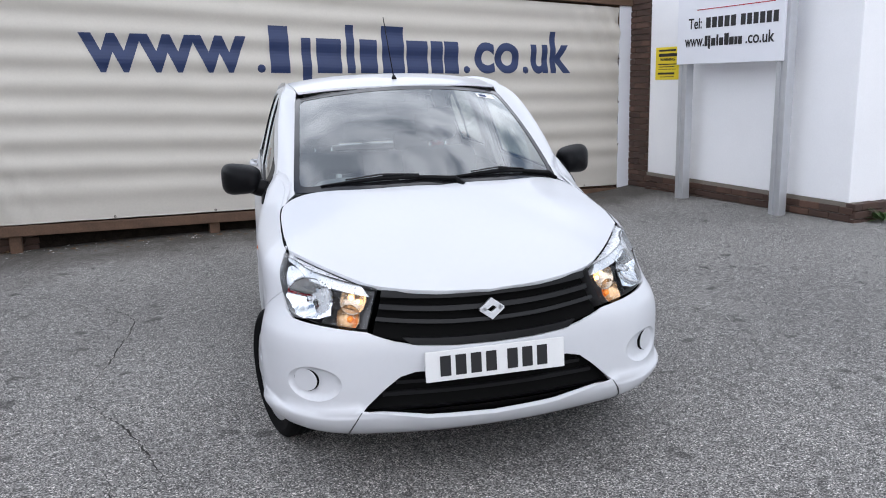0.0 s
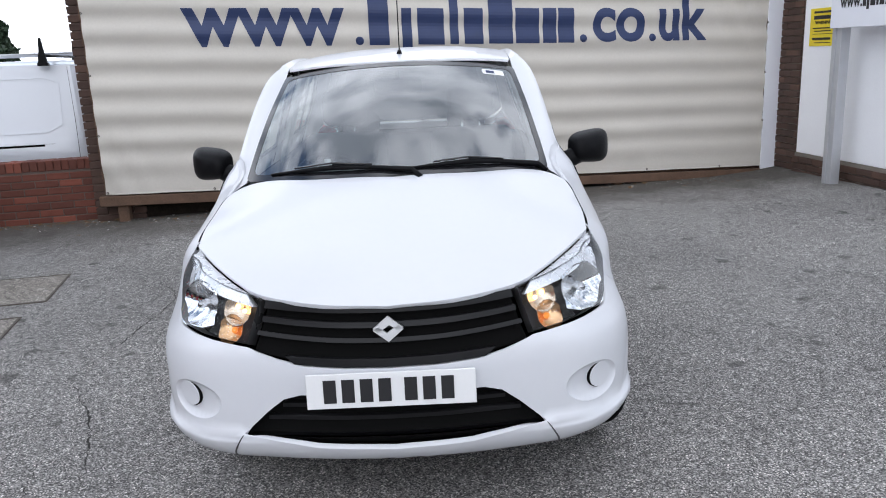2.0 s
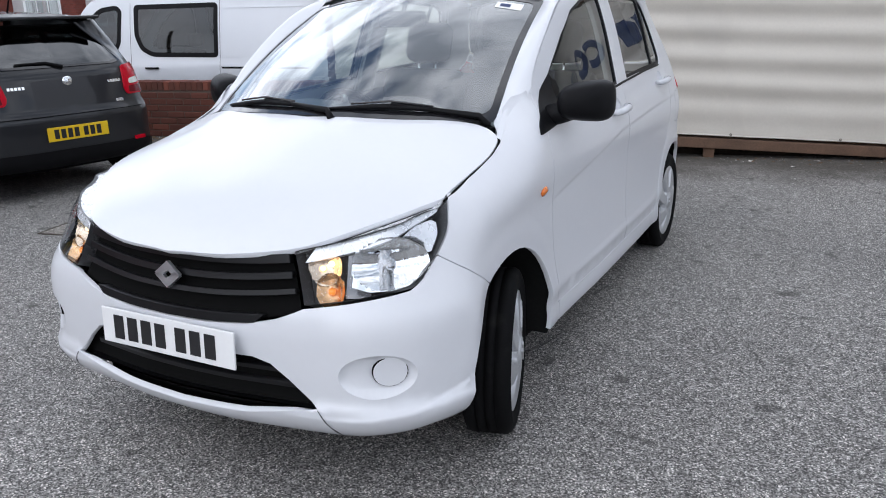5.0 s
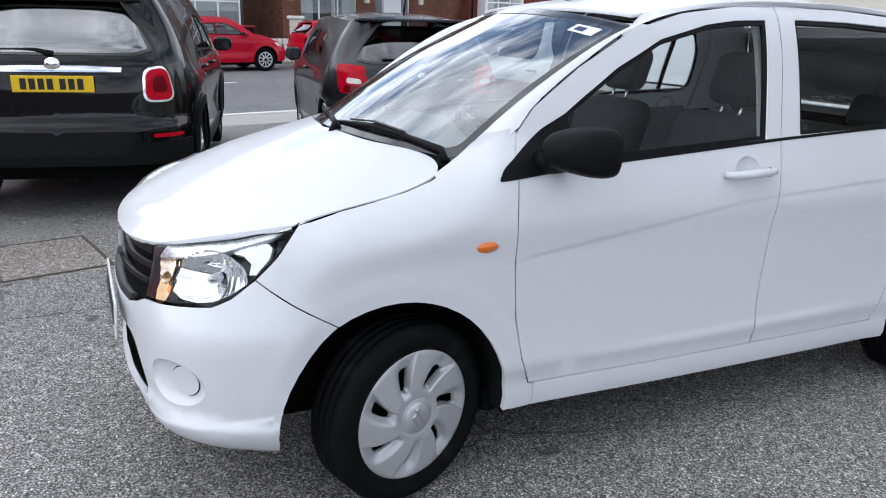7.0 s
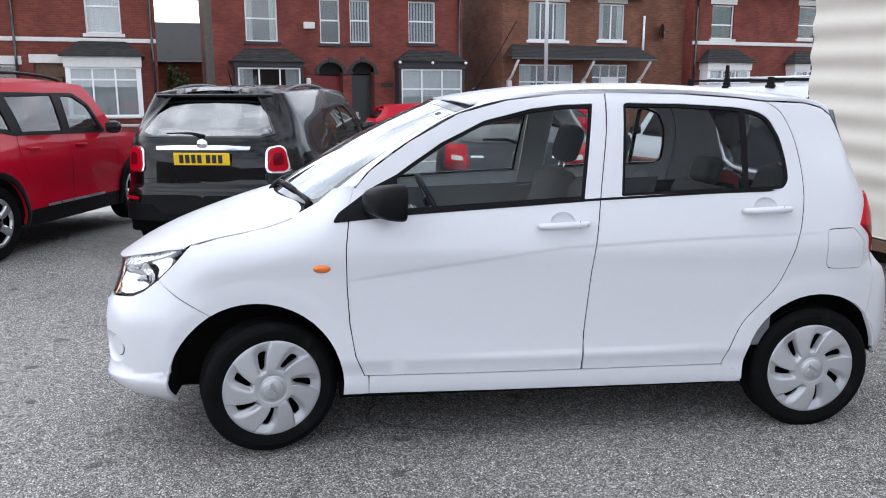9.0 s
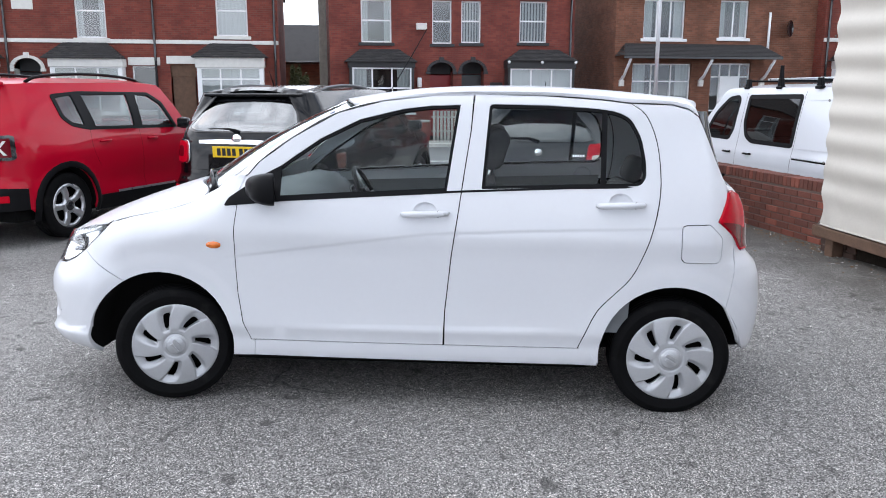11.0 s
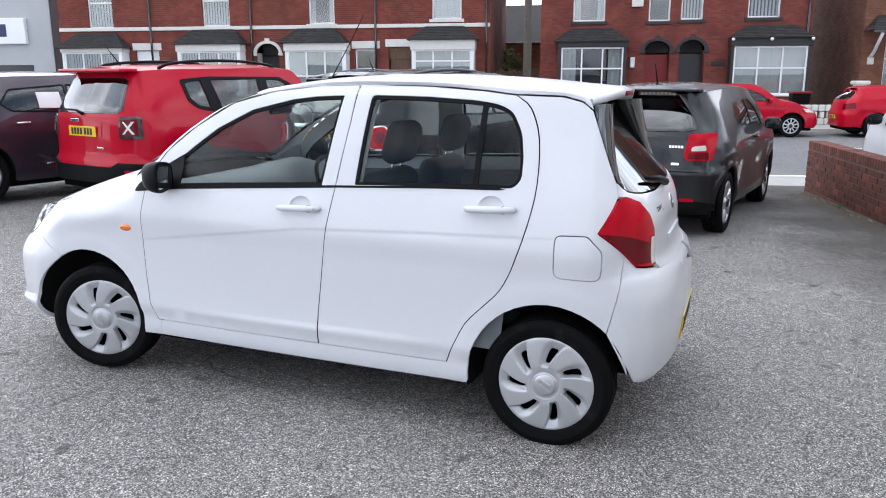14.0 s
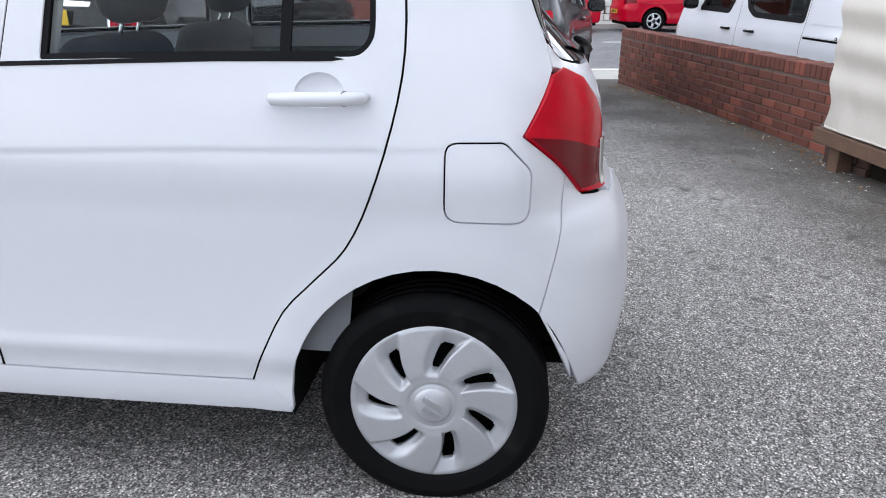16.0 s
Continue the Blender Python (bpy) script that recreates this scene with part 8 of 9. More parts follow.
red_suv()
black_crossover()
grey_hatch()
purple_suv()
white_van()
far_hatch("red_hatchback", "red hatchback with silver alloy wheels parked along the street", far(-19.9, 6.3, 0.014) @ Matrix.Rotation(radians(180), 4, "Z"), 4.02, 1.48, 10)
far_hatch("red_family_hatchback", "red hatchback with a yellow rear plate parked along the street", far(-19.9, 10.95, 0.014) @ Matrix.Rotation(radians(180), 4, "Z"), 4.25, 1.45, 5)

# ---- houses across the street ----
def brick_wall_surface(name, a, b, mortar):
    """Far brickwork: courses and joints at true size, with soot and tone changes."""
    m, nt, p, out = nodes_of(name)
    N, L = nt.nodes.new, nt.links.new
    co, sw, br = N("ShaderNodeTexCoord"), N("ShaderNodeMapping"), N("ShaderNodeTexBrick")
    sp, cb = N("ShaderNodeSeparateXYZ"), N("ShaderNodeCombineXYZ")
    L(co.outputs["Object"], sp.inputs[0])
    add = N("ShaderNodeMath")
    L(sp.outputs[0], add.inputs[0]), L(sp.outputs[1], add.inputs[1])
    L(add.outputs[0], cb.inputs[0]), L(sp.outputs[2], cb.inputs[1])
    L(cb.outputs[0], br.inputs["Vector"])
    br.inputs["Color1"].default_value, br.inputs["Color2"].default_value, br.inputs["Mortar"].default_value = rgba(a), rgba(b), rgba(mortar)
    br.inputs["Scale"].default_value, br.inputs["Mortar Size"].default_value = 1.0, 0.006
    br.inputs["Brick Width"].default_value, br.inputs["Row Height"].default_value = 0.225, 0.075
    n1, mx, mr = N("ShaderNodeTexNoise"), N("ShaderNodeMixRGB"), N("ShaderNodeMapRange")
    n1.inputs["Scale"].default_value, n1.inputs["Detail"].default_value = 1.3, 7
    L(co.outputs["Object"], n1.inputs["Vector"])
    mr.inputs["From Min"].default_value, mr.inputs["From Max"].default_value, mr.inputs["To Max"].default_value = 0.42, 0.72, 0.65
    L(n1.outputs["Fac"], mr.inputs["Value"]), L(mr.outputs[0], mx.inputs["Fac"])
    L(br.outputs["Color"], mx.inputs["Color1"])
    mx.inputs["Color2"].default_value = rgba([v * 0.55 for v in a])
    L(mx.outputs["Color"], p.inputs["Base Color"])
    bp = N("ShaderNodeBump")
    bp.inputs["Distance"].default_value = 0.006
    bp.invert = True
    L(br.outputs["Fac"], bp.inputs["Height"]), L(bp.outputs[0], p.inputs["Normal"])
    p.inputs["Roughness"].default_value = 0.88
    return m


MAT["brick_a"] = brick_wall_surface("dark_red_house_brick", (0.165, 0.034, 0.025), (0.235, 0.054, 0.037), (0.135, 0.062, 0.05))
MAT["brick_b"] = brick_wall_surface("orange_red_house_brick", (0.160, 0.032, 0.021), (0.235, 0.050, 0.033), (0.15, 0.074, 0.058))
MAT["brick_c"] = brick_wall_surface("brown_house_brick", (0.155, 0.060, 0.034), (0.245, 0.094, 0.054), (0.18, 0.115, 0.082))
MAT["black_stone"] = surface("black_painted_stone", (0.020, 0.020, 0.022), 0.5, vary=0.2, scale=6)


def wall_map(x):
    return lambda a, b: np.stack([x + 0 * np.asarray(a, float), np.asarray(a, float), np.asarray(b, float)], axis=-1)


def window_set(house, q0, q1, z0, z1, cols, rows, lintel, sill, x=0.0, fill="curtain", depth=0.10, frame=0.055, name="window"):
    """A framed window in a wall that faces +x: rows are split heights (0..1), cols the number of lights."""
    w = new(name)
    w.parent = house
    F = wall_map(x - depth)
    bars_q = [q0 + (q1 - q0) * i / cols for i in range(cols + 1)]
    bars_z = [z0 + (z1 - z0) * r for r in [0.0] + list(rows) + [1.0]]
    holes = []
    t = frame / 2
    for i in range(cols):
        for j in range(len(bars_z) - 1):
            a0, a1 = bars_q[i] + (frame if i == 0 else t), bars_q[i + 1] - (frame if i == cols - 1 else t)
            b0, b1 = bars_z[j] + (frame if j == 0 else t), bars_z[j + 1] - (frame if j == len(bars_z) - 2 else t)
            holes.append([(a0, b0), (a1, b0), (a1, b1), (a0, b1)])
    v, f, n = sheet(F, [(q0, z0), (q1, z0), (q1, z1), (q0, z1)], holes, size=2.0, rim=0.05, off=0.0)
    mesh_part("frame", v, f, "upvc", w, normals=None, smooth=False)
    for h in holes:
        (a0, b0), (a1, b1) = h[0], h[2]
        g = mesh_part("pane", [(x - depth - 0.02, a0, b0), (x - depth - 0.02, a1, b0), (x - depth - 0.02, a1, b1), (x - depth - 0.02, a0, b1)], [(0, 1, 2, 3)], "pane", w, smooth=False)
        g.visible_shadow = False
    rnd = random.Random(int((q0 + 50) * 37 + z0 * 11))
    xb = x - depth - 0.10
    if fill == "blind":
        k = max(4, int((q1 - q0) / 0.11))
        for i in range(k):
            a = q0 + (q1 - q0) * (i + 0.1) / k
            b = a + (q1 - q0) / k * 0.62
            mesh_part("blind_slat", [(xb, a, z0), (xb - 0.03, b, z0), (xb - 0.03, b, z1), (xb, a, z1)], [(0, 1, 2, 3)], "curtain", w, smooth=False)
    elif fill != "dark":
        wd = (q1 - q0) * (0.24 if fill == "curtain" else 0.52)
        for a, b in ((q0, q0 + wd), (q1 - wd, q1)):
            kk = 12
            vs, fs = [], []
            for i in range(kk + 1):
                y = a + (b - a) * i / kk
                xx = xb + 0.025 * math.sin(i * 2.2 + rnd.random())
                vs += [(xx, y, z0), (xx, y, z1)]
            fs = [(2 * i, 2 * i + 2, 2 * i + 3, 2 * i + 1) for i in range(kk)]
            mesh_part("curtain", vs, fs, "curtain", w)
    # one dark sheet for the room, its dimness put into the colour
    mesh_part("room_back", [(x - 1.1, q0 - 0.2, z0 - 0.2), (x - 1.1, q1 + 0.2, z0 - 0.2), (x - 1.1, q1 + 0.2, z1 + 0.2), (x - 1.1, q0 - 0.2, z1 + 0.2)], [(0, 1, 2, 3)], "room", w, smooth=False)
    if lintel:
        box_part("lintel", (x - 0.05, x + 0.015, q0 - 0.10, q1 + 0.10, z1 + 0.03, z1 + 0.27), lintel, w, bevel=0.01)
    if sill:
        box_part("sill", (x - 0.08, x + 0.06, q0 - 0.10, q1 + 0.10, z0 - 0.12, z0 - 0.004), sill, w, bevel=0.012)
    return w


def bay(house, q0, q1, z_top, z_roof, win_q0, win_q1, z0, z1, trim, cols=3, rows=(0.68,), out=0.55, fill="curtain", base="brick_a"):
    """A square bay with a hipped tile roof."""
    w = new("bay_window")
    w.parent = house
    bm = bmesh.new()
    block(bm, -0.05, out, win_q0 - 0.10, win_q1 + 0.10, -0.1, z0 - 0.06, 0.0)
    part("bay_base", bm, base, w)
    box_part("sill", (-0.02, out + 0.06, win_q0 - 0.16, win_q1 + 0.16, z0 - 0.07, z0), "stone" if trim != "black_stone" else "upvc", w, bevel=0.012)
    box_part("fascia", (-0.02, out + 0.05, win_q0 - 0.14, win_q1 + 0.14, z1, z_top), trim, w, bevel=0.012)
    for a in (win_q0 - 0.10, win_q1):
        box_part("jamb", (-0.02, out, a, a + 0.10, z0, z1), trim if trim == "black_stone" else "upvc", w, bevel=0.008)
    window_set(w, win_q0, win_q1, z0, z1, cols, rows, None, None, x=out + 0.02, fill=fill, depth=0.04, name="front_light")
    # roof in overlapping tile courses
    k = 8
    h = z_roof - z_top
    for i in range(k):
        t0, t1 = i / k, (i + 1) / k
        o0, o1 = (out + 0.16) * (1 - t0 * 0.92), (out + 0.16) * (1 - t1 * 0.92)
        i0, i1 = 0.62 * t0, 0.62 * t1
        a, b = z_top + h * t0 + 0.022, z_top + h * t1 + 0.004
        L0, R0, L1, R1 = q0 + i0, q1 - i0, q0 + i1, q1 - i1
        vs = [(0, L0, a), (o0, L0, a), (o0, R0, a), (0, R0, a), (0, L1, b), (o1, L1, b), (o1, R1, b), (0, R1, b), (0, L0, a - 0.03), (o0, L0, a - 0.03), (o0, R0, a - 0.03), (0, R0, a - 0.03)]
        fs = [(0, 1, 5, 4), (1, 2, 6, 5), (2, 3, 7, 6), (8, 9, 1, 0), (9, 10, 2, 1), (10, 11, 3, 2)]
        q, rnd = L0 - (0.13 if i % 2 else 0.0), random.Random(int(q0 * 31) + i)
        while q < R0 - 0.02:
            e0, e1 = max(q + 0.006, L0), min(q + 0.249, R0)
            if e1 - e0 > 0.03:
                u0, u1 = min(max(e0, L1), R1), min(max(e1, L1), R1)
                k0, up = len(vs), 0.010 + rnd.uniform(0, 0.012)
                vs += [(o0 + 0.012, e0, a + up), (o0 + 0.012, e1, a + up + rnd.uniform(-0.004, 0.004)), (o1, u1, b + 0.012), (o1, u0, b + 0.012), (o0 + 0.012, e0, a - 0.02), (o0 + 0.012, e1, a - 0.02)]
                fs += [(k0, k0 + 1, k0 + 2, k0 + 3), (k0 + 4, k0 + 5, k0 + 1, k0)]
            q += 0.255
        mesh_part("tile_course", vs, fs, "slate", w, smooth=False)
    return w


def gable_roof(house, q0, q1, eave, rise, depth, over=0.25, mat="slate"):
    vs = [(over, q0 - 0.1, eave), (over, q1 + 0.1, eave), (-depth / 2, q1 + 0.1, eave + rise), (-depth / 2, q0 - 0.1, eave + rise), (-depth - over, q0 - 0.1, eave), (-depth - over, q1 + 0.1, eave)]
    vs += [(x, y, z - 0.12) for x, y, z in vs]
    fs = [(0, 1, 2, 3), (3, 2, 5, 4), (0, 6, 7, 1), (4, 5, 11, 10), (6, 9, 8, 7), (9, 10, 11, 8), (0, 3, 9, 6), (3, 4, 10, 9), (1, 7, 8, 2), (2, 8, 11, 5)]
    mesh_part("roof", vs, fs, mat, house, smooth=False)
    tube("gutter", [(over + 0.04, q0 - 0.1, eave - 0.06), (over + 0.04, q1 + 0.1, eave - 0.06)], 0.055, "gloss_black", house, n=8)


def house(name, label, q0, q1, eave, holes, brick, depth=8.0, rise=2.6, p=-26.0, base=-0.1):
    h = empty(name, far(p, 0, 0), label, "house", "terraced houses")
    v, f, n = sheet(wall_map(0.0), [(q0, base), (q1, base), (q1, eave), (q0, eave)], holes, size=3.0, rim=0.12, weld=True)
    mesh_part("front_wall", v, f, brick, h, smooth=False)
    for a in (q0, q1 - 0.25):
        bm = bmesh.new()
        block(bm, -depth, -0.13, a, a + 0.25, base, eave, 0.0)
        part("side_wall", bm, brick, h)
        s = [(-0.13, a, eave), (-depth, a, eave), (-depth / 2, a, eave + rise - 0.1), (-0.13, a + 0.25, eave), (-depth, a + 0.25, eave), (-depth / 2, a + 0.25, eave + rise - 0.1)]
        mesh_part("gable", s, [(0, 1, 2), (3, 5, 4), (0, 3, 4, 1), (0, 2, 5, 3), (1, 4, 5, 2)], brick, h, smooth=False)
    bm = bmesh.new()
    block(bm, -depth, -depth + 0.25, q0, q1, base, eave, 0.0)
    part("back_wall", bm, brick, h)
    gable_roof(h, q0, q1, eave, rise, depth)
    return h


def rect(q0, q1, z0, z1):
    return [(q0, z0), (q1, z0), (q1, z1), (q0, z1)]


def arch_door(h, q0, q1, spring, top, trim, door_mat, x=0.0):
    d = new("doorway")
    d.parent = h
    qc, r = (q0 + q1) / 2, (q1 - q0) / 2
    n = 11
    for i in range(n):
        a0, a1 = math.pi * i / n, math.pi * (i + 0.94) / n
        ri, ro, hz = r * 0.80, r * 1.02, (top - spring) / r
        pts = [(qc + rr * math.cos(a), spring + rr * hz * math.sin(a)) for rr, a in ((ri, a0), (ro, a0), (ro, a1), (ri, a1))]
        vs = [(x + 0.04, a, b) for a, b in pts] + [(x - 0.05, a, b) for a, b in pts]
        mesh_part("voussoir", vs, [(0, 1, 2, 3), (0, 4, 5, 1), (1, 5, 6, 2), (2, 6, 7, 3), (3, 7, 4, 0)], trim, d, smooth=False)
    box_part("keystone", (x - 0.03, x + 0.07, qc - 0.09, qc + 0.09, top - 0.10, top + 0.10), trim, d, bevel=0.01)
    for a in (q0 - 0.04, q1 - 0.14):
        box_part("impost", (x - 0.03, x + 0.06, a, a + 0.18, spring - 0.10, spring), trim, d, bevel=0.01)
    ri = r * 0.8
    box_part("door_leaf", (x - 0.62, x - 0.57, qc - ri, qc + ri, 0.1, spring - 0.12), door_mat, d, bevel=0.01)
    # solid fanlight, coloured dark for the unlit hall behind it
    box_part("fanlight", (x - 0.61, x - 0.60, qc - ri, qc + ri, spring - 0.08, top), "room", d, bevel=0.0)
    for a in (qc - ri - 0.02, qc + ri):
        box_part("reveal", (x - 0.62, x - 0.02, a, a + 0.02, 0.0, spring), "stone" if trim != "black_stone" else "brick_a", d, bevel=0.0)
    return [(q0 + 0.11, -0.05), (q1 - 0.11, -0.05)] + [(qc + ri * math.cos(a), spring + ri * (top - spring) / r * math.sin(a)) for a in [math.pi * i / 12 for i in range(13)]]


def arch_hole(q0, q1, spring, top):
    qc, r = (q0 + q1) / 2, (q1 - q0) / 2
    ri = r * 0.8
    return [(qc - ri, -0.05), (qc + ri, -0.05)] + [(qc + ri * math.cos(a), spring + ri * (top - spring) / r * math.sin(a)) for a in [math.pi * i / 12 for i in range(13)]]


def house_a():
    wins = [(1.44, 2.59, 3.64, 5.20, "curtain"), (4.14, 4.90, 3.62, 5.22, "dark"), (5.27, 6.04, 3.66, 5.22, "blind"), (7.57, 8.67, 3.70, 5.25, "blind")]
    bays = [(0.78, 3.47, 2.90, 3.38, 1.05, 3.27), (6.96, 9.75, 2.98, 3.42, 7.10, 9.57)]
    arches = [(3.93, 5.07, 2.58, 3.02), (5.18, 6.29, 2.60, 3.04)]
    holes = [rect(a, b, c, d) for a, b, c, d, k in wins] + [rect(w0, w1, 1.02, 2.72) for _, _, _, _, w0, w1 in bays] + [arch_hole(*a) for a in arches]
    h = house("brick_house", "red brick house pair with black window trim and arched doorways", 0.26, 9.78, 6.0, holes, "brick_a")
    for a, b, c, d, k in wins:
        window_set(h, a, b, c, d, 1, (0.52,), "black_stone", "black_stone", fill=k)
    for (q0, q1, zt_, zr, w0, w1), fill in zip(bays, ("curtain", "net")):
        bay(h, q0, q1, zt_, zr, w0, w1, 1.03, 2.70, "black_stone", fill=fill, rows=(0.55,))
    arch_door(h, *arches[0], "black_stone", "door_red")
    arch_door(h, *arches[1], "black_stone", "door_dark")
    box_part("wall_box", (0.0, 0.16, 3.52, 3.92, 4.12, 4.36), "stone", h, bevel=0.02)
    for q in (7.0, 8.3, 9.65):
        bm = bmesh.new()
        bmesh.ops.create_icosphere(bm, subdivisions=2, radius=0.06, matrix=Matrix.Translation((0.72, q, 2.93)))
        part("eaves_lamp", bm, "upvc", h, "", True)
    box_part("name_plaque", (0.0, 0.03, 6.42, 6.92, 2.03, 2.18), "slate", h, bevel=0.01)
    tube("downpipe", [(0.08, 9.62, 5.9), (0.08, 9.62, 0.1)], 0.05, "gloss_black", h, n=8)
    box_part("bell_lamp", (0.0, 0.10, 3.55, 3.72, 1.98, 2.35), "upvc", h, bevel=0.03)


def house_b():
    tops = [(-17.89, -16.81, 3.62, 5.2, "blind"), (-13.0, -11.87, 3.64, 5.2, "blind"), (-8.65, -7.62, 3.68, 5.2, "curtain"), (-3.82, -2.70, 3.80, 5.25, "net")]
    bays = [(-19.0, -16.1, 2.82, 3.42, -18.75, -16.35), (-14.04, -11.1, 2.94, 3.50, -13.8, -11.4), (-9.72, -7.02, 2.95, 3.50, -9.38, -7.17), (-4.68, -2.0, 3.02, 3.52, -4.42, -2.27)]
    doors = [(-15.95, -14.95, 2.72, "door_dark"), (-6.85, -5.98, 2.72, "window"), (-5.52, -4.62, 2.78, "brown")]
    arch_ = (-10.95, -9.80, 2.60, 3.06)
    holes = [rect(a, b, c, d) for a, b, c, d, k in tops] + [rect(w0, w1, 1.02, 2.68) for _, _, _, _, w0, w1 in bays] + [arch_hole(*arch_)] + [rect(a, b, 0.05 if k != "window" else 1.1, z) for a, b, z, k in doors]
    h = house("brick_terrace", "red brick terrace with pale string course and hipped bays", -19.2, -1.62, 6.0, holes, "brick_b")
    for a, b, c, d, k in tops:
        window_set(h, a, b, c, d, 1, (0.62,), None, "stone", fill=k)
    for (q0, q1, zt_, zr, w0, w1), r in zip(bays, ((0.6,), (0.6,), (0.42,), (0.75,))):
        bay(h, q0, q1, zt_, zr, w0, w1, 1.03, 2.66, "stone", rows=r, base="brick_b", fill="net" if w0 > -10 else "blind")
    arch_door(h, *arch_, "stone", "room")
    box_part("string_course", (-0.02, 0.05, -19.2, -1.62, 3.50, 3.64), "stone", h, "", 0.015)
    for a, b, z, k in doors:
        box_part("lintel", (-0.05, 0.02, a - 0.12, b + 0.12, z + 0.02, z + 0.30), "stone", h, bevel=0.01)
        if k == "window":
            window_set(h, a, b, 1.1, z, 1, (0.55,), None, "stone", fill="dark")
        else:
            d = box_part("front_door", (-0.14, -0.09, a + 0.05, b - 0.05, 0.05, z - 0.45), "timber" if k == "brown" else k, h, bevel=0.01)
            box_part("door_frame", (-0.15, -0.08, a, b, z - 0.44, z), "timber" if k == "brown" else "upvc", d, bevel=0.008)
    for q in (-15.2, -10.98, -6.0, -1.75):
        tube("downpipe", [(0.08, q, 5.9), (0.08, q, 0.1)], 0.045, "gloss_black", h, n=8)
    box_part("wall_plaque", (0.0, 0.03, -10.7, -10.0, 4.62, 4.95), "stone", h, bevel=0.02)


def house_c():
    wins = [(12.65, 14.40, 3.92, 5.42, 3), (15.90, 17.15, 3.98, 5.45, 2)]
    low = (12.27, 14.79, 1.1, 2.95)
    door = (15.66, 17.41, 0.1, 2.98)
    holes = [rect(*w[:4]) for w in wins] + [rect(*low), rect(*door)]
    h = house("brown_brick_house", "brown brick house with tiled porch roof and white windows", 11.5, 18.0, 5.75, holes, "brick_c", rise=2.4)
    for a, b, c, d, k in wins:
        window_set(h, a, b, c, d, k, (), "stone", "upvc", fill="curtain")
    window_set(h, *low, 3, (0.62,), None, "upvc", fill="curtain")
    window_set(h, 15.66, 17.41, 1.05, 2.98, 4, (0.72,), None, None, fill="dark", name="porch_lights")
    box_part("front_door", (-0.12, -0.05, 16.1, 16.97, 0.1, 2.45), "upvc", h, bevel=0.01)
    k = 9
    for i in range(k):
        t0, t1 = i / k, (i + 1) / k
        o0, o1 = 1.0 * (1 - t0), 1.0 * (1 - t1)
        z0, z1 = 3.20 + 0.52 * t0 + 0.02, 3.20 + 0.52 * t1 + 0.004
        a0, a1 = 0.42 * t0, 0.42 * t1
        vs = [(o0, 11.5 + a0, z0), (o0, 18.2 - a0, z0), (o1, 18.2 - a1, z1), (o1, 11.5 + a1, z1), (o0, 11.5 + a0, z0 - 0.03), (o0, 18.2 - a0, z0 - 0.03), (0, 11.5 + a0, z0), (0, 18.2 - a0, z0), (0, 11.5 + a1, z1), (0, 18.2 - a1, z1)]
        mesh_part("porch_tiles", vs, [(0, 1, 2, 3), (4, 5, 1, 0), (6, 0, 3, 8), (1, 7, 9, 2)], "slate", h, smooth=False)
    box_part("porch_fascia", (0.93, 1.0, 11.5, 18.2, 3.10, 3.19), "gloss_black", h, bevel=0.01)
    for q in (11.8, 15.2, 17.9):
        tube("porch_bracket", [(0.0, q, 2.3), (0.30, q, 2.45), (0.62, q, 2.78), (0.92, q, 3.08)], 0.06, "upvc", h, n=6)
        box_part("bracket_base", (0.0, 0.14, q - 0.1, q + 0.1, 2.05, 2.3), "stone", h, bevel=0.02)
    tube("downpipe", [(0.08, 18.05, 5.0), (0.08, 18.05, 3.2)], 0.05, "upvc", h, n=8)


def house_d():
    tops = [(21.58, 22.78, 4.15, 5.6), (26.42, 27.58, 4.25, 5.7), (31.0, 32.1, 4.3, 5.7), (36.0, 37.1, 4.3, 5.7)]
    bays = [(20.9, 23.6, 3.1, 3.7, 21.2, 23.3), (25.7, 28.4, 3.1, 3.7, 26.0, 28.1), (30.4, 33.0, 3.1, 3.7, 30.7, 32.7)]
    holes = [rect(*w) for w in tops] + [rect(b[4], b[5], 1.1, 2.8) for b in bays]
    h = house("brick_terrace", "red brick terrace with stone bands and tiled bay roofs", 20.6, 40.0, 6.2, holes, "brick_b")
    for w in tops:
        window_set(h, *w, 1, (0.42,), "stone", "stone", fill="dark")
    for b in bays:
        bay(h, *b[:4], b[4], b[5], 1.12, 2.78, "stone", base="brick_b")
    box_part("string_course", (-0.02, 0.06, 20.6, 40.0, 3.88, 4.04), "stone", h, "", 0.015)
    tube("downpipe", [(0.08, 20.75, 6.0), (0.08, 20.75, 0.1)], 0.05, "gloss_black", h, n=8)
    g = house("brick_end_house", "brown brick gable wall with a satellite dish", 18.05, 20.6, 7.0, [], "brick_c", p=-26.6)
    v, f = lathe([(0.0, 0.0), (0.2, 0.02), (0.33, 0.07), (0.34, 0.075)], 20)
    d = mesh_part("satellite_dish", v, f, "gloss_black", g)
    d.matrix_local = Matrix.Translation((0.22, 19.2, 4.42)) @ Matrix.Rotation(radians(35), 4, "Z")
    tube("dish_arm", [(0, 19.45, 4.35), (0.22, 19.2, 4.42)], 0.02, "gloss_black", d)


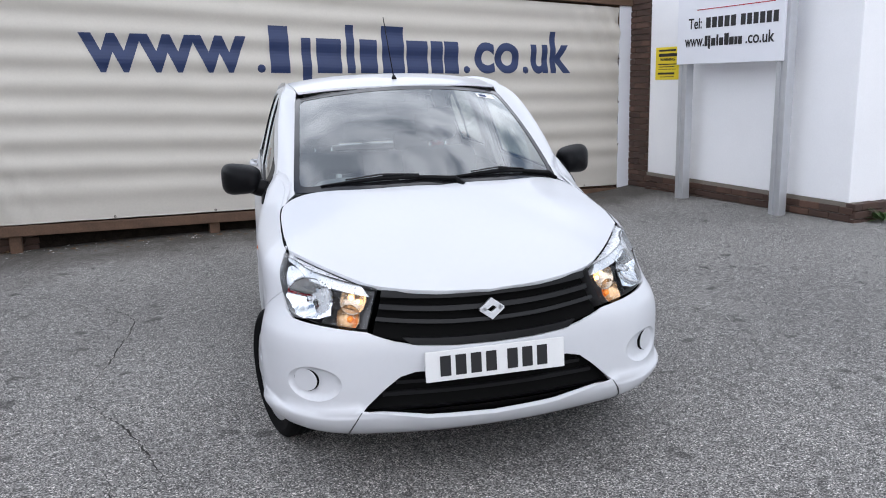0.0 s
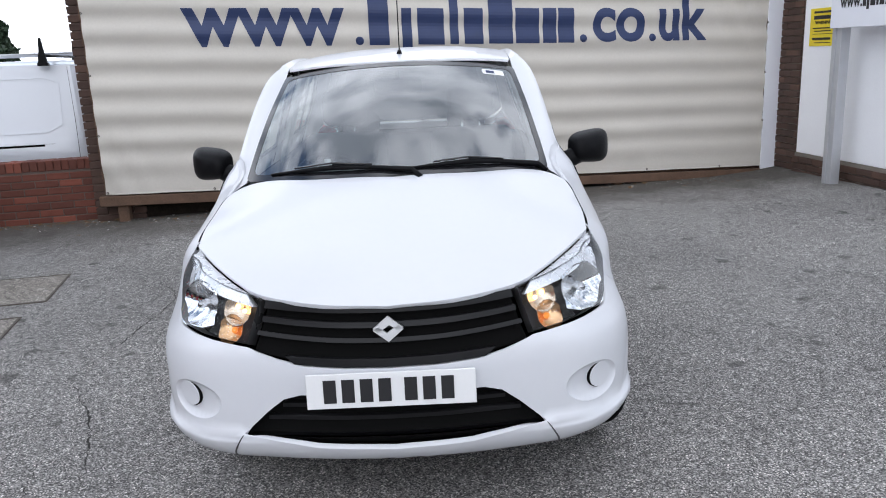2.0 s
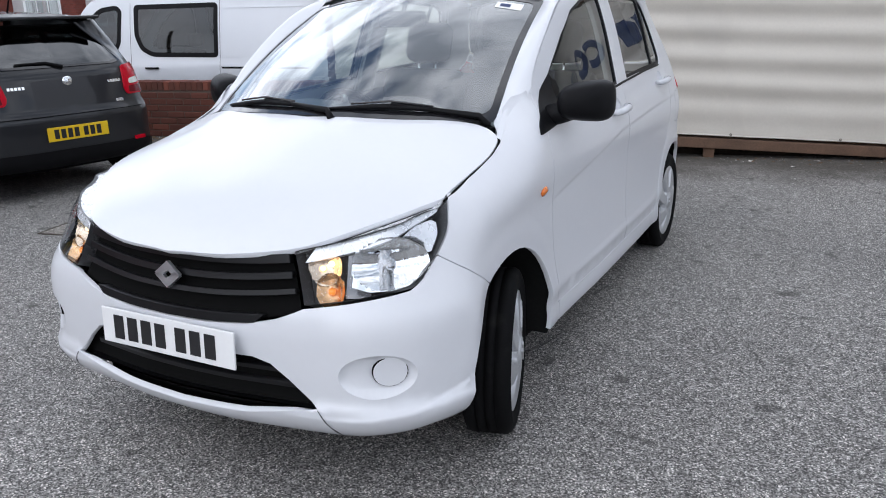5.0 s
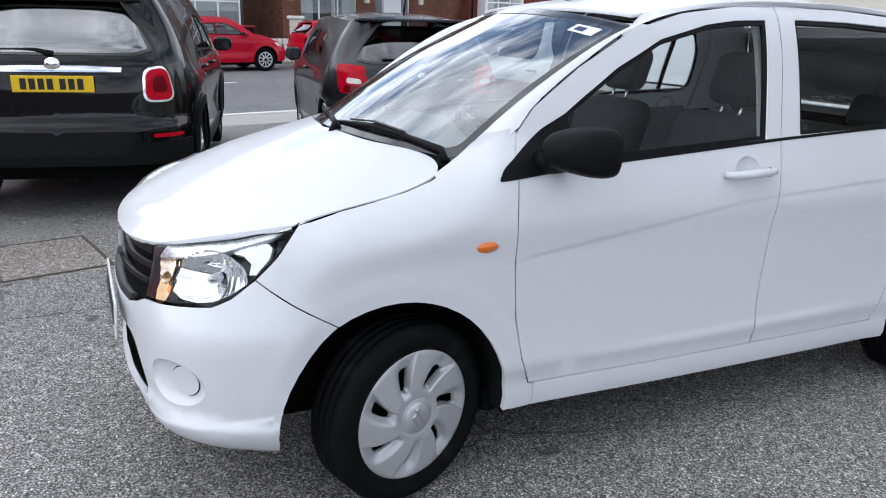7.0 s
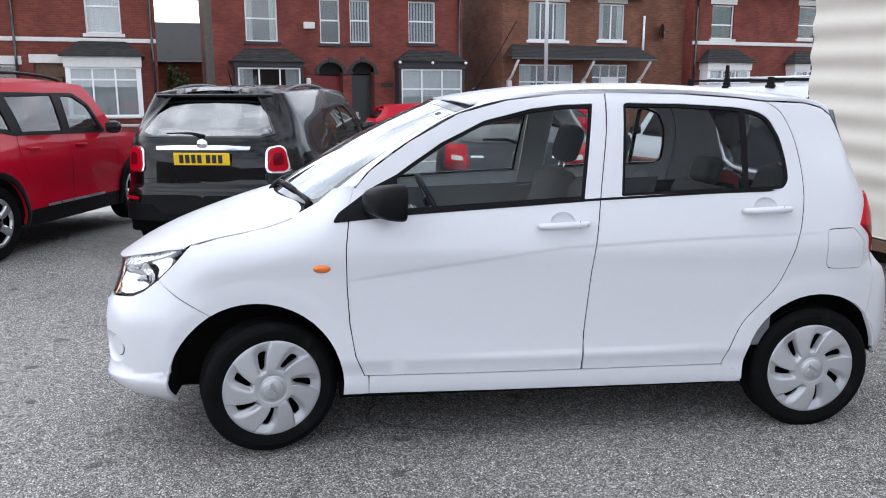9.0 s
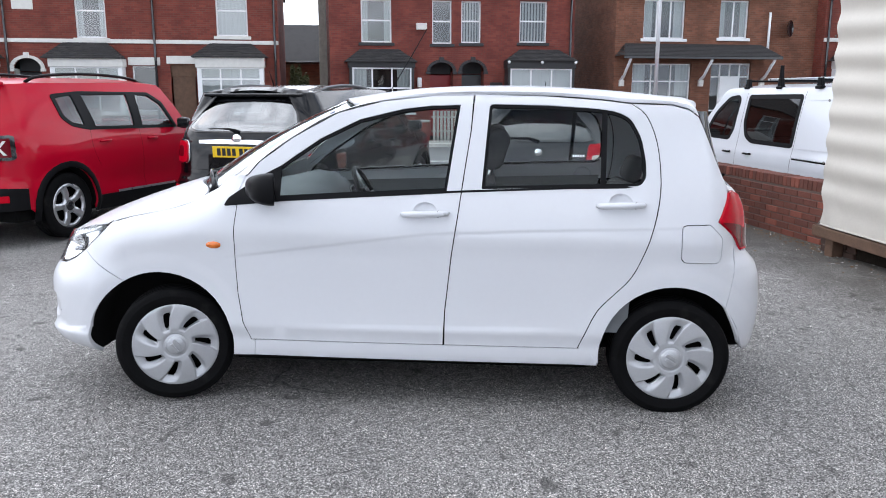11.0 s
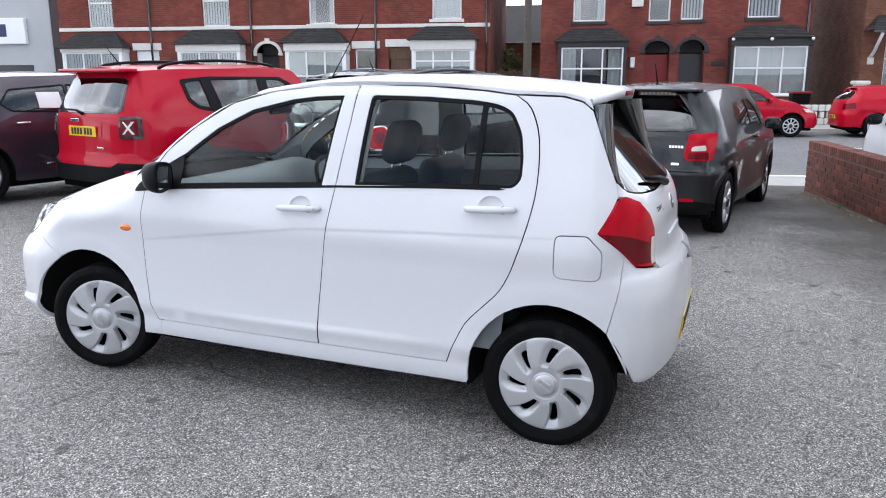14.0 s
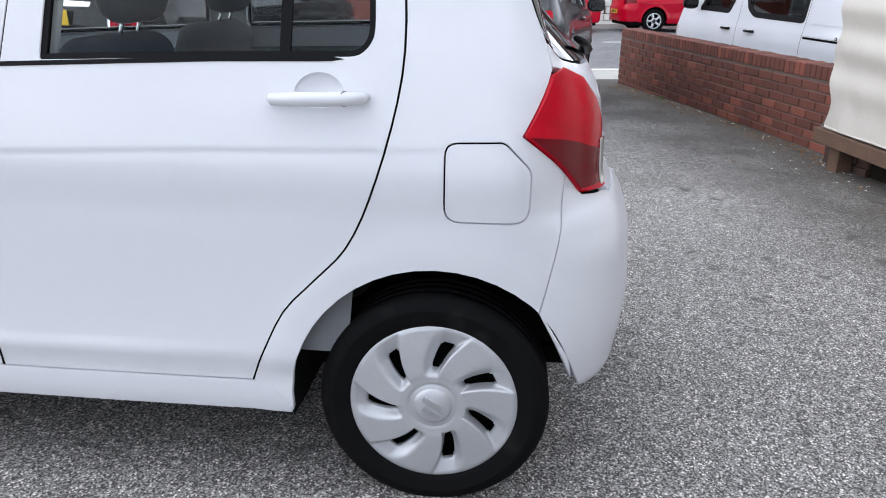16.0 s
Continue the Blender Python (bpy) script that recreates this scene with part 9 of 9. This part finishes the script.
def far_houses():
    for name, q0, q1, eave, n in (("far_terrace", 43.0, 60.0, 5.85, 4), ("far_house", 61.0, 73.6, 5.55, 4)):
        step_q = (q1 - q0) / n
        wins = [(q0 + step_q * (i + 0.3), q0 + step_q * (i + 0.3) + 1.1, eave - 2.65, eave - (1.05 if n == 4 and q0 < 50 else 0.75)) for i in range(n)]
        h = house(name, "distant red brick terrace with white sash windows", q0, q1, eave, [rect(*w) for w in wins], "brick_b", rise=2.0, base=-2.0)
        for w in wins:
            window_set(h, *w, 1, (0.5,), "stone", "stone", fill="curtain")
        for i in range(n):
            bay(h, q0 + step_q * i + 0.4, q0 + step_q * i + 3.0, 2.2, 2.85, q0 + step_q * i + 0.6, q0 + step_q * i + 2.8, 0.4, 2.0, "stone", base="brick_b")


def showroom():
    h = empty("showroom", far(-26.5, 0, 0), "pale grey clad showroom with a long white sign", "building", kind="structure")
    v, f, n = sheet(wall_map(0.0), [(-60, -0.1), (-19.9, -0.1), (-19.9, 7.0), (-60, 7.0)], [rect(-30.0, -20.9, 0.2, 2.2)], size=4.0, rim=0.1)
    mesh_part("front_wall", v, f, "clad_grey", h, smooth=False)
    for q in (-27.0, -25.6, -24.2, -22.9):
        box_part("mullion", (-0.1, 0.0, q - 0.06, q + 0.06, 0.2, 2.2), "upvc", h)
    mesh_part("pane", [(-0.1, -30, 0.2), (-0.1, -20.9, 0.2), (-0.1, -20.9, 2.2), (-0.1, -30, 2.2)], [(0, 1, 2, 3)], "car_glass", h, smooth=False)
    box_part("sign_panel", (0.0, 0.18, -34, -21.0, 3.05, 4.1), "sign_white", h, bevel=0.03)
    for i in range(5):
        box_part("letter_shape", (0.18, 0.19, -22.35 - i * 0.62, -21.85 - i * 0.62, 3.35, 3.85), "navy", h, bevel=0.0)
    box_part("notice", (0.0, 0.03, -20.5, -20.15, 1.2, 1.75), "sign_yellow", h, bevel=0.01)
    bm = bmesh.new()
    block(bm, -9, 0, -19.95, -19.9, -0.1, 7.0)
    part("side_wall", bm, "clad_grey", h)
    # roof seen over the gap between the terraces
    g = empty("back_house", far(-36.0, 0, 0), "low house with a dark tiled roof behind the gap", "house", "terraced houses")
    bm = bmesh.new()
    block(bm, -6, 0, -4.5, 2.2, -0.1, 3.3)
    part("wall", bm, "brick_c", g)
    gable_roof(g, -4.5, 2.2, 3.3, 2.0, 6.0)


def front_gardens():
    w = empty("garden_wall", far(-23.35, 0, 0), "low brick garden walls with pale copings before the terraces", "wall", kind="structure")
    for a, b in ((-19.0, -10.2), (-9.0, -6.0), (-4.6, -1.4), (0.3, 3.6), (6.6, 8.4), (11.2, 15.2), (17.2, 20.4), (21, 40)):
        bm = bmesh.new()
        block(bm, -0.11, 0.11, a, b, -0.1, 0.75, 0.0)
        part("run", bm, "brick_a" if a > 0 else "brick_b", w)
        box_part("coping", (-0.15, 0.15, a - 0.03, b + 0.03, 0.75, 0.83), "concrete", w, bevel=0.02)
    s = empty("stone_wall", far(-23.3, 0, 0), "cream pierced block garden wall with square piers", "wall", kind="structure")
    for i in range(9):
        q = 8.55 + i * 0.22
        for j in range(3):
            box_part("block", (-0.08, 0.08, q + 0.01 + (0.05 if j % 2 else 0), q + 0.20, 0.115 + j * 0.22, 0.115 + j * 0.22 + 0.20), "stone", s, bevel=0.025)
    for q in (10.65, 8.4):
        for j in range(5 if q > 10 else 3):
            box_part("pier_block", (-0.17, 0.17, q - 0.17, q + 0.17, 0.1 + j * 0.26, 0.1 + j * 0.26 + 0.25), "stone", s, bevel=0.02)
    box_part("pier_cap", (-0.24, 0.24, 10.41, 10.89, 1.40, 1.52), "stone", s, bevel=0.04)
    b = empty("wheelie_bin", far(-24.1, 9.05, 0.1), "black wheeled bin with a red lid", "bin")
    bm = bmesh.new()
    block(bm, -0.26, 0.26, -0.29, 0.29, 0.05, 1.0, 0.03)
    for v in bm.verts:
        k = 0.82 + 0.18 * v.co.z
        v.co.x, v.co.y = v.co.x * k, v.co.y * k
    part("body", bm, "black_trim", b)
    box_part("lid", (-0.30, 0.32, -0.32, 0.32, 1.0, 1.07), "door_red", b, bevel=0.02)
    for q in (-0.28, 0.28):
        v, f = lathe([(0.0, 0.03), (0.10, 0.03), (0.10, -0.03), (0.0, -0.03)], 16)
        ob = mesh_part("wheel", v, f, "rubber", b)
        ob.matrix_local = Matrix.Translation((-0.24, q, 0.10)) @ Matrix.Rotation(math.pi / 2, 4, "Z")
    for p, q, r, top, mat, lab in ((-22.6, -0.05, 0.14, 9.0, "wood_pole", "weathered timber telegraph pole"), (-22.6, 11.75, 0.075, 8.5, "steel", "grey steel street lamp column"), (-22.5, -21.6, 0.12, 9.0, "wood_pole", "weathered timber telegraph pole"), (-22.0, 60.0, 0.13, 8.0, "wood_pole", "weathered timber telegraph pole")):
        ob = tube("telegraph_pole" if mat == "wood_pole" else "lamp_column", [(0, 0, -0.1), (0, 0, top * 0.5), (0, 0, top)], [r, r * 0.9, r * 0.8], mat, None, n=14)
        ob.matrix_world = far(p, q)
        tagged(ob, lab + " beside the road", "pole")
    f = empty("timber_fence", far(-27.5, 0, 0), "dark timber fence and gate between the houses", "fence")
    for i in range(11):
        box_part("board", (-0.02, 0.02, -1.5 + i * 0.16, -1.35 + i * 0.16, 0, 1.9 + 0.03 * math.sin(i * 2.1)), "timber", f, bevel=0.004)
    # pale picket fence seen past the crossover
    f = empty("picket_fence", far(-23.3, 0, 0), "weathered pale picket fence by the pavement", "fence")
    for i in range(9):
        box_part("picket", (-0.02, 0.02, 3.75 + i * 0.13, 3.84 + i * 0.13, 0.1, 1.15), "concrete", f, bevel=0.01)
    for z in (0.4, 0.9):
        box_part("rail", (-0.05, -0.02, 3.7, 4.95, z, z + 0.07), "concrete", f, bevel=0.005)


def conifer(name, p, q, height, radius, seed, label):
    rnd = random.Random(seed)
    t = empty(name, far(p, q, -1.0), label, "tree")
    tube("trunk", [(0, 0, 0), (0.05, 0, height * 0.5), (0, 0, height * 0.96)], [0.32, 0.2, 0.03], "bark", t, n=10)
    vs, fs = [], []
    for i in range(5200):
        h = rnd.random() ** 0.8
        z = height * (0.06 + 0.94 * h)
        r = radius * (1 - h) ** 0.75 * (0.55 + 0.45 * rnd.random()) * (1 + 0.18 * math.sin(5 * h * 6 + seed)) + 0.05
        a = rnd.uniform(0, 2 * math.pi)
        c = Vector((r * math.cos(a), r * math.sin(a), z))
        s = 0.22 + 0.2 * rnd.random()
        u = Vector((rnd.uniform(-1, 1), rnd.uniform(-1, 1), rnd.uniform(-0.3, 1))).normalized()
        w = u.cross(Vector((rnd.uniform(-1, 1), rnd.uniform(-1, 1), rnd.uniform(-1, 1)))).normalized()
        b = len(vs)
        vs += [c - u * s, c + w * s * 0.45, c + u * s, c - w * s * 0.45]
        fs.append((b, b + 1, b + 2, b + 3))
    mesh_part("crown", vs, fs, "leaf", t, smooth=False)


def ivy(p, q, z):
    """Ivy that climbs over the fence between two houses."""
    rnd = random.Random(12)
    t = empty("ivy_bush", far(p, q, 0), "olive green ivy climbing over the timber fence", "bush")
    for i in range(4):
        x = -0.35 + 0.22 * i
        tube("stem", [(0.0, x, 0), (0.06, x + 0.08, z * 0.5), (0.0, x - 0.05, z)], [0.035, 0.025, 0.01], "bark", t, n=7)
    vs, fs = [], []
    for i in range(1500):
        a, h = rnd.uniform(-1, 1), rnd.random() ** 0.8
        lump = 0.75 + 0.25 * math.sin(7 * h + 2 * a) * math.cos(5 * a)
        c = Vector((rnd.uniform(-0.22, 0.22), 0.62 * a * lump * (1.1 - 0.5 * h), z - 1.1 + 1.75 * h * lump))
        k = rnd.uniform(0.05, 0.10)
        u = Vector((rnd.uniform(0.2, 1), rnd.uniform(-1, 1), rnd.uniform(-1, 0.4))).normalized()
        w = u.cross(Vector((rnd.uniform(-1, 1), rnd.uniform(-1, 1), rnd.uniform(-1, 1)))).normalized()
        b = len(vs)
        vs += [c - u * k, c + w * k * 0.7, c + u * k, c - w * k * 0.7]
        fs.append((b, b + 1, b + 2, b + 3))
    mesh_part("foliage", vs, fs, "ivy", t, smooth=False)


house_a()
house_b()
house_c()
house_d()
far_houses()
showroom()
front_gardens()
ivy(-28.1, -0.95, 2.35)
conifer("conifer_tree", -30, 95, 13, 3.6, 3, "tall dark conifer beyond the far houses")
conifer("conifer_tree", -31, 103, 8, 3.2, 7, "shorter dark conifer beyond the far houses")

# ---- small things on the ground ----
MAT["infill"] = asphalt("cover_infill", (0.16, 0.145, 0.13), (0.62, 0.58, 0.53), (0.75, 0.72, 0.68), 300)
MAT["flake"] = surface("pale_litter", (0.66, 0.65, 0.62), 0.8, vary=0.3, scale=30)
MAT["dead_leaf"] = surface("dead_leaf", (0.15, 0.09, 0.045), 0.85, vary=0.5, scale=30)
MAT["weed"] = surface("weed_green", (0.07, 0.13, 0.035), 0.65, vary=0.4, scale=40)


def on_ground(p, q, up=0.0, turn=0.0):
    w = SITE @ Vector((p, q, 0))
    return Matrix.Translation((w.x, w.y, ground_z(w.x, w.y) + up)) @ Matrix.Rotation(math.atan2(E1.y, E1.x) + turn, 4, "Z")


def manhole(p, q, a, b, turn=0.0):
    """A recessed cover: steel frame round a stony infill."""
    m = empty("manhole_cover", on_ground(p, q, 0.0, turn), "worn recessed manhole cover with rough stony infill in the asphalt", "cover", "manhole covers")
    for x0, x1, y0, y1 in ((-a, a, -b, -b + 0.018), (-a, a, b - 0.018, b), (-a, -a + 0.018, -b + 0.018, b - 0.018), (a - 0.018, a, -b + 0.018, b - 0.018)):
        box_part("frame_bar", (x0, x1, y0, y1, -0.03, 0.007), "iron", m, bevel=0.002)
    n = 14
    rnd = random.Random(int(p * 100))
    v = [(-a + 0.02 + (2 * a - 0.04) * i / n, -b + 0.02 + (2 * b - 0.04) * j / n, 0.0045 + rnd.uniform(-0.0015, 0.002)) for i in range(n + 1) for j in range(n + 1)]
    f = [(i * (n + 1) + j, (i + 1) * (n + 1) + j, (i + 1) * (n + 1) + j + 1, i * (n + 1) + j + 1) for i in range(n) for j in range(n)]
    mesh_part("infill", v, f, "infill", m)


def scatter(name, label, cat, mat, spots, lo, hi, flat, seed):
    """Many small bits lying on the ground, joined."""
    rnd = random.Random(seed)
    v, f = [], []
    for p, q in spots(rnd):
        w = SITE @ Vector((p, q, 0))
        z = ground_z(w.x, w.y)
        r = rnd.uniform(lo, hi) * (2.2 if rnd.random() < 0.06 else 1)
        a, k = rnd.uniform(0, 6.28), len(v)
        st, tip = rnd.uniform(0.45, 1.0), rnd.uniform(0.2, 1.0) * r * flat
        for i in range(5):
            t = a + i * 1.2566
            v.append((w.x + r * math.cos(t) * rnd.uniform(0.7, 1.1), w.y + r * st * math.sin(t) * rnd.uniform(0.7, 1.1), z + 0.001 + tip * (i % 2)))
        v.append((w.x, w.y, z + 0.002 + tip))
        f += [(k + i, k + (i + 1) % 5, k + 5) for i in range(5)]
    return tagged(mesh_part(name, v, f, mat, smooth=False), label, cat, kind="stuff")


def wall_foot(rnd):
    for i in range(420):
        p = rnd.uniform(-7.2, -2.2)
        yield p, 4.42 - abs(rnd.gauss(0, 0.11)) - 0.02


def fence_foot(rnd):
    for i in range(330):
        p = rnd.uniform(-2.6, 5.0)
        yield p, 4.30 + 0.02 * p - abs(rnd.gauss(0, 0.22)) + 0.22 * (rnd.random() < 0.4)


def yard(rnd):
    for i in range(70):
        yield rnd.uniform(-3.4, 4.9), rnd.uniform(-4.2, 4.1)
    for i in range(40):
        yield 5.0 - abs(rnd.gauss(0, 0.3)), rnd.uniform(0.8, 3.6)


def weed(p, q, size, seed):
    rnd = random.Random(seed)
    t = empty("weed", on_ground(p, q), "small green weed growing at the foot of the wall", "plant", "weeds")
    v, f = [], []
    for i in range(46):
        a, l, up = rnd.uniform(0, 6.28), rnd.uniform(0.4, 1.0) * size, rnd.uniform(0.15, 1.0)
        d = Vector((math.cos(a), math.sin(a), up)).normalized()
        s = Vector((-d.y, d.x, 0)) * l * 0.16
        b = Vector((rnd.uniform(-0.03, 0.03), rnd.uniform(-0.03, 0.03), rnd.uniform(0, 0.35 * size)))
        k = len(v)
        for h, wd, sag in ((0, 0.2, 0), (0.4, 1.0, 0.02), (0.75, 0.8, 0.0), (1.0, 0.0, -0.10)):
            c = b + d * l * h + Vector((0, 0, sag * l))
            v += [tuple(c - s * wd), tuple(c + s * wd)]
        f += [(k, k + 1, k + 3, k + 2), (k + 2, k + 3, k + 5, k + 4), (k + 4, k + 5, k + 7, k + 6)]
    mesh_part("leaves", v, f, "weed", t)


def crack(pts, seed):
    rnd = random.Random(seed)
    line = spline(pts, 24)
    v, f = [], []
    for i, (p, q) in enumerate(line):
        p += rnd.uniform(-0.012, 0.012)
        w = rnd.uniform(0.001, 0.0045) * (0.3 + math.sin(math.pi * i / (len(line) - 1)))
        for s in (-1, 1):
            c = SITE @ Vector((p + s * w, q, 0))
            v.append((c.x, c.y, ground_z(c.x, c.y) + 0.0025))
    f = [(2 * i, 2 * i + 1, 2 * i + 3, 2 * i + 2) for i in range(len(line) - 1)]
    tagged(mesh_part("asphalt_crack", v, f, "crack"), "thin dark crack running across the asphalt", "crack", kind="stuff")


manhole(-2.78, -1.72, 0.37, 0.30)
manhole(-2.66, 1.74, 0.37, 0.37)
manhole(-2.72, 0.76, 0.36, 0.30)
scatter("wall_litter", "brown leaf litter and grit along the foot of the wall", "litter", "dead_leaf", wall_foot, 0.008, 0.024, 0.5, 3)
scatter("wall_flakes", "pale paper scraps along the foot of the wall", "litter", "flake", lambda r: list(wall_foot(r))[:70], 0.005, 0.016, 0.4, 5)
scatter("fence_litter", "pale grit and paper scraps below the banner fence", "litter", "flake", fence_foot, 0.003, 0.012, 0.4, 7)
scatter("fence_leaves", "brown leaf litter below the banner fence", "litter", "dead_leaf", fence_foot, 0.006, 0.018, 0.5, 9)
scatter("yard_grit", "small pale stones scattered over the yard", "litter", "flake", yard, 0.003, 0.008, 0.6, 11)
weed(5.52, 0.70, 0.17, 2)
weed(5.50, 0.98, 0.09, 4)
weed(-5.7, 4.36, 0.05, 6)
crack([(-1.78, -3.6), (-1.86, -2.9), (-1.80, -2.1), (-1.72, -1.6), (-1.75, -1.0)], 1)
crack([(-1.83, -0.2), (-1.60, 0.5), (-1.45, 1.3), (-1.9, 1.9)], 2)
crack([(-1.53, -1.3), (-1.62, -0.7), (-1.83, -0.1)], 3)
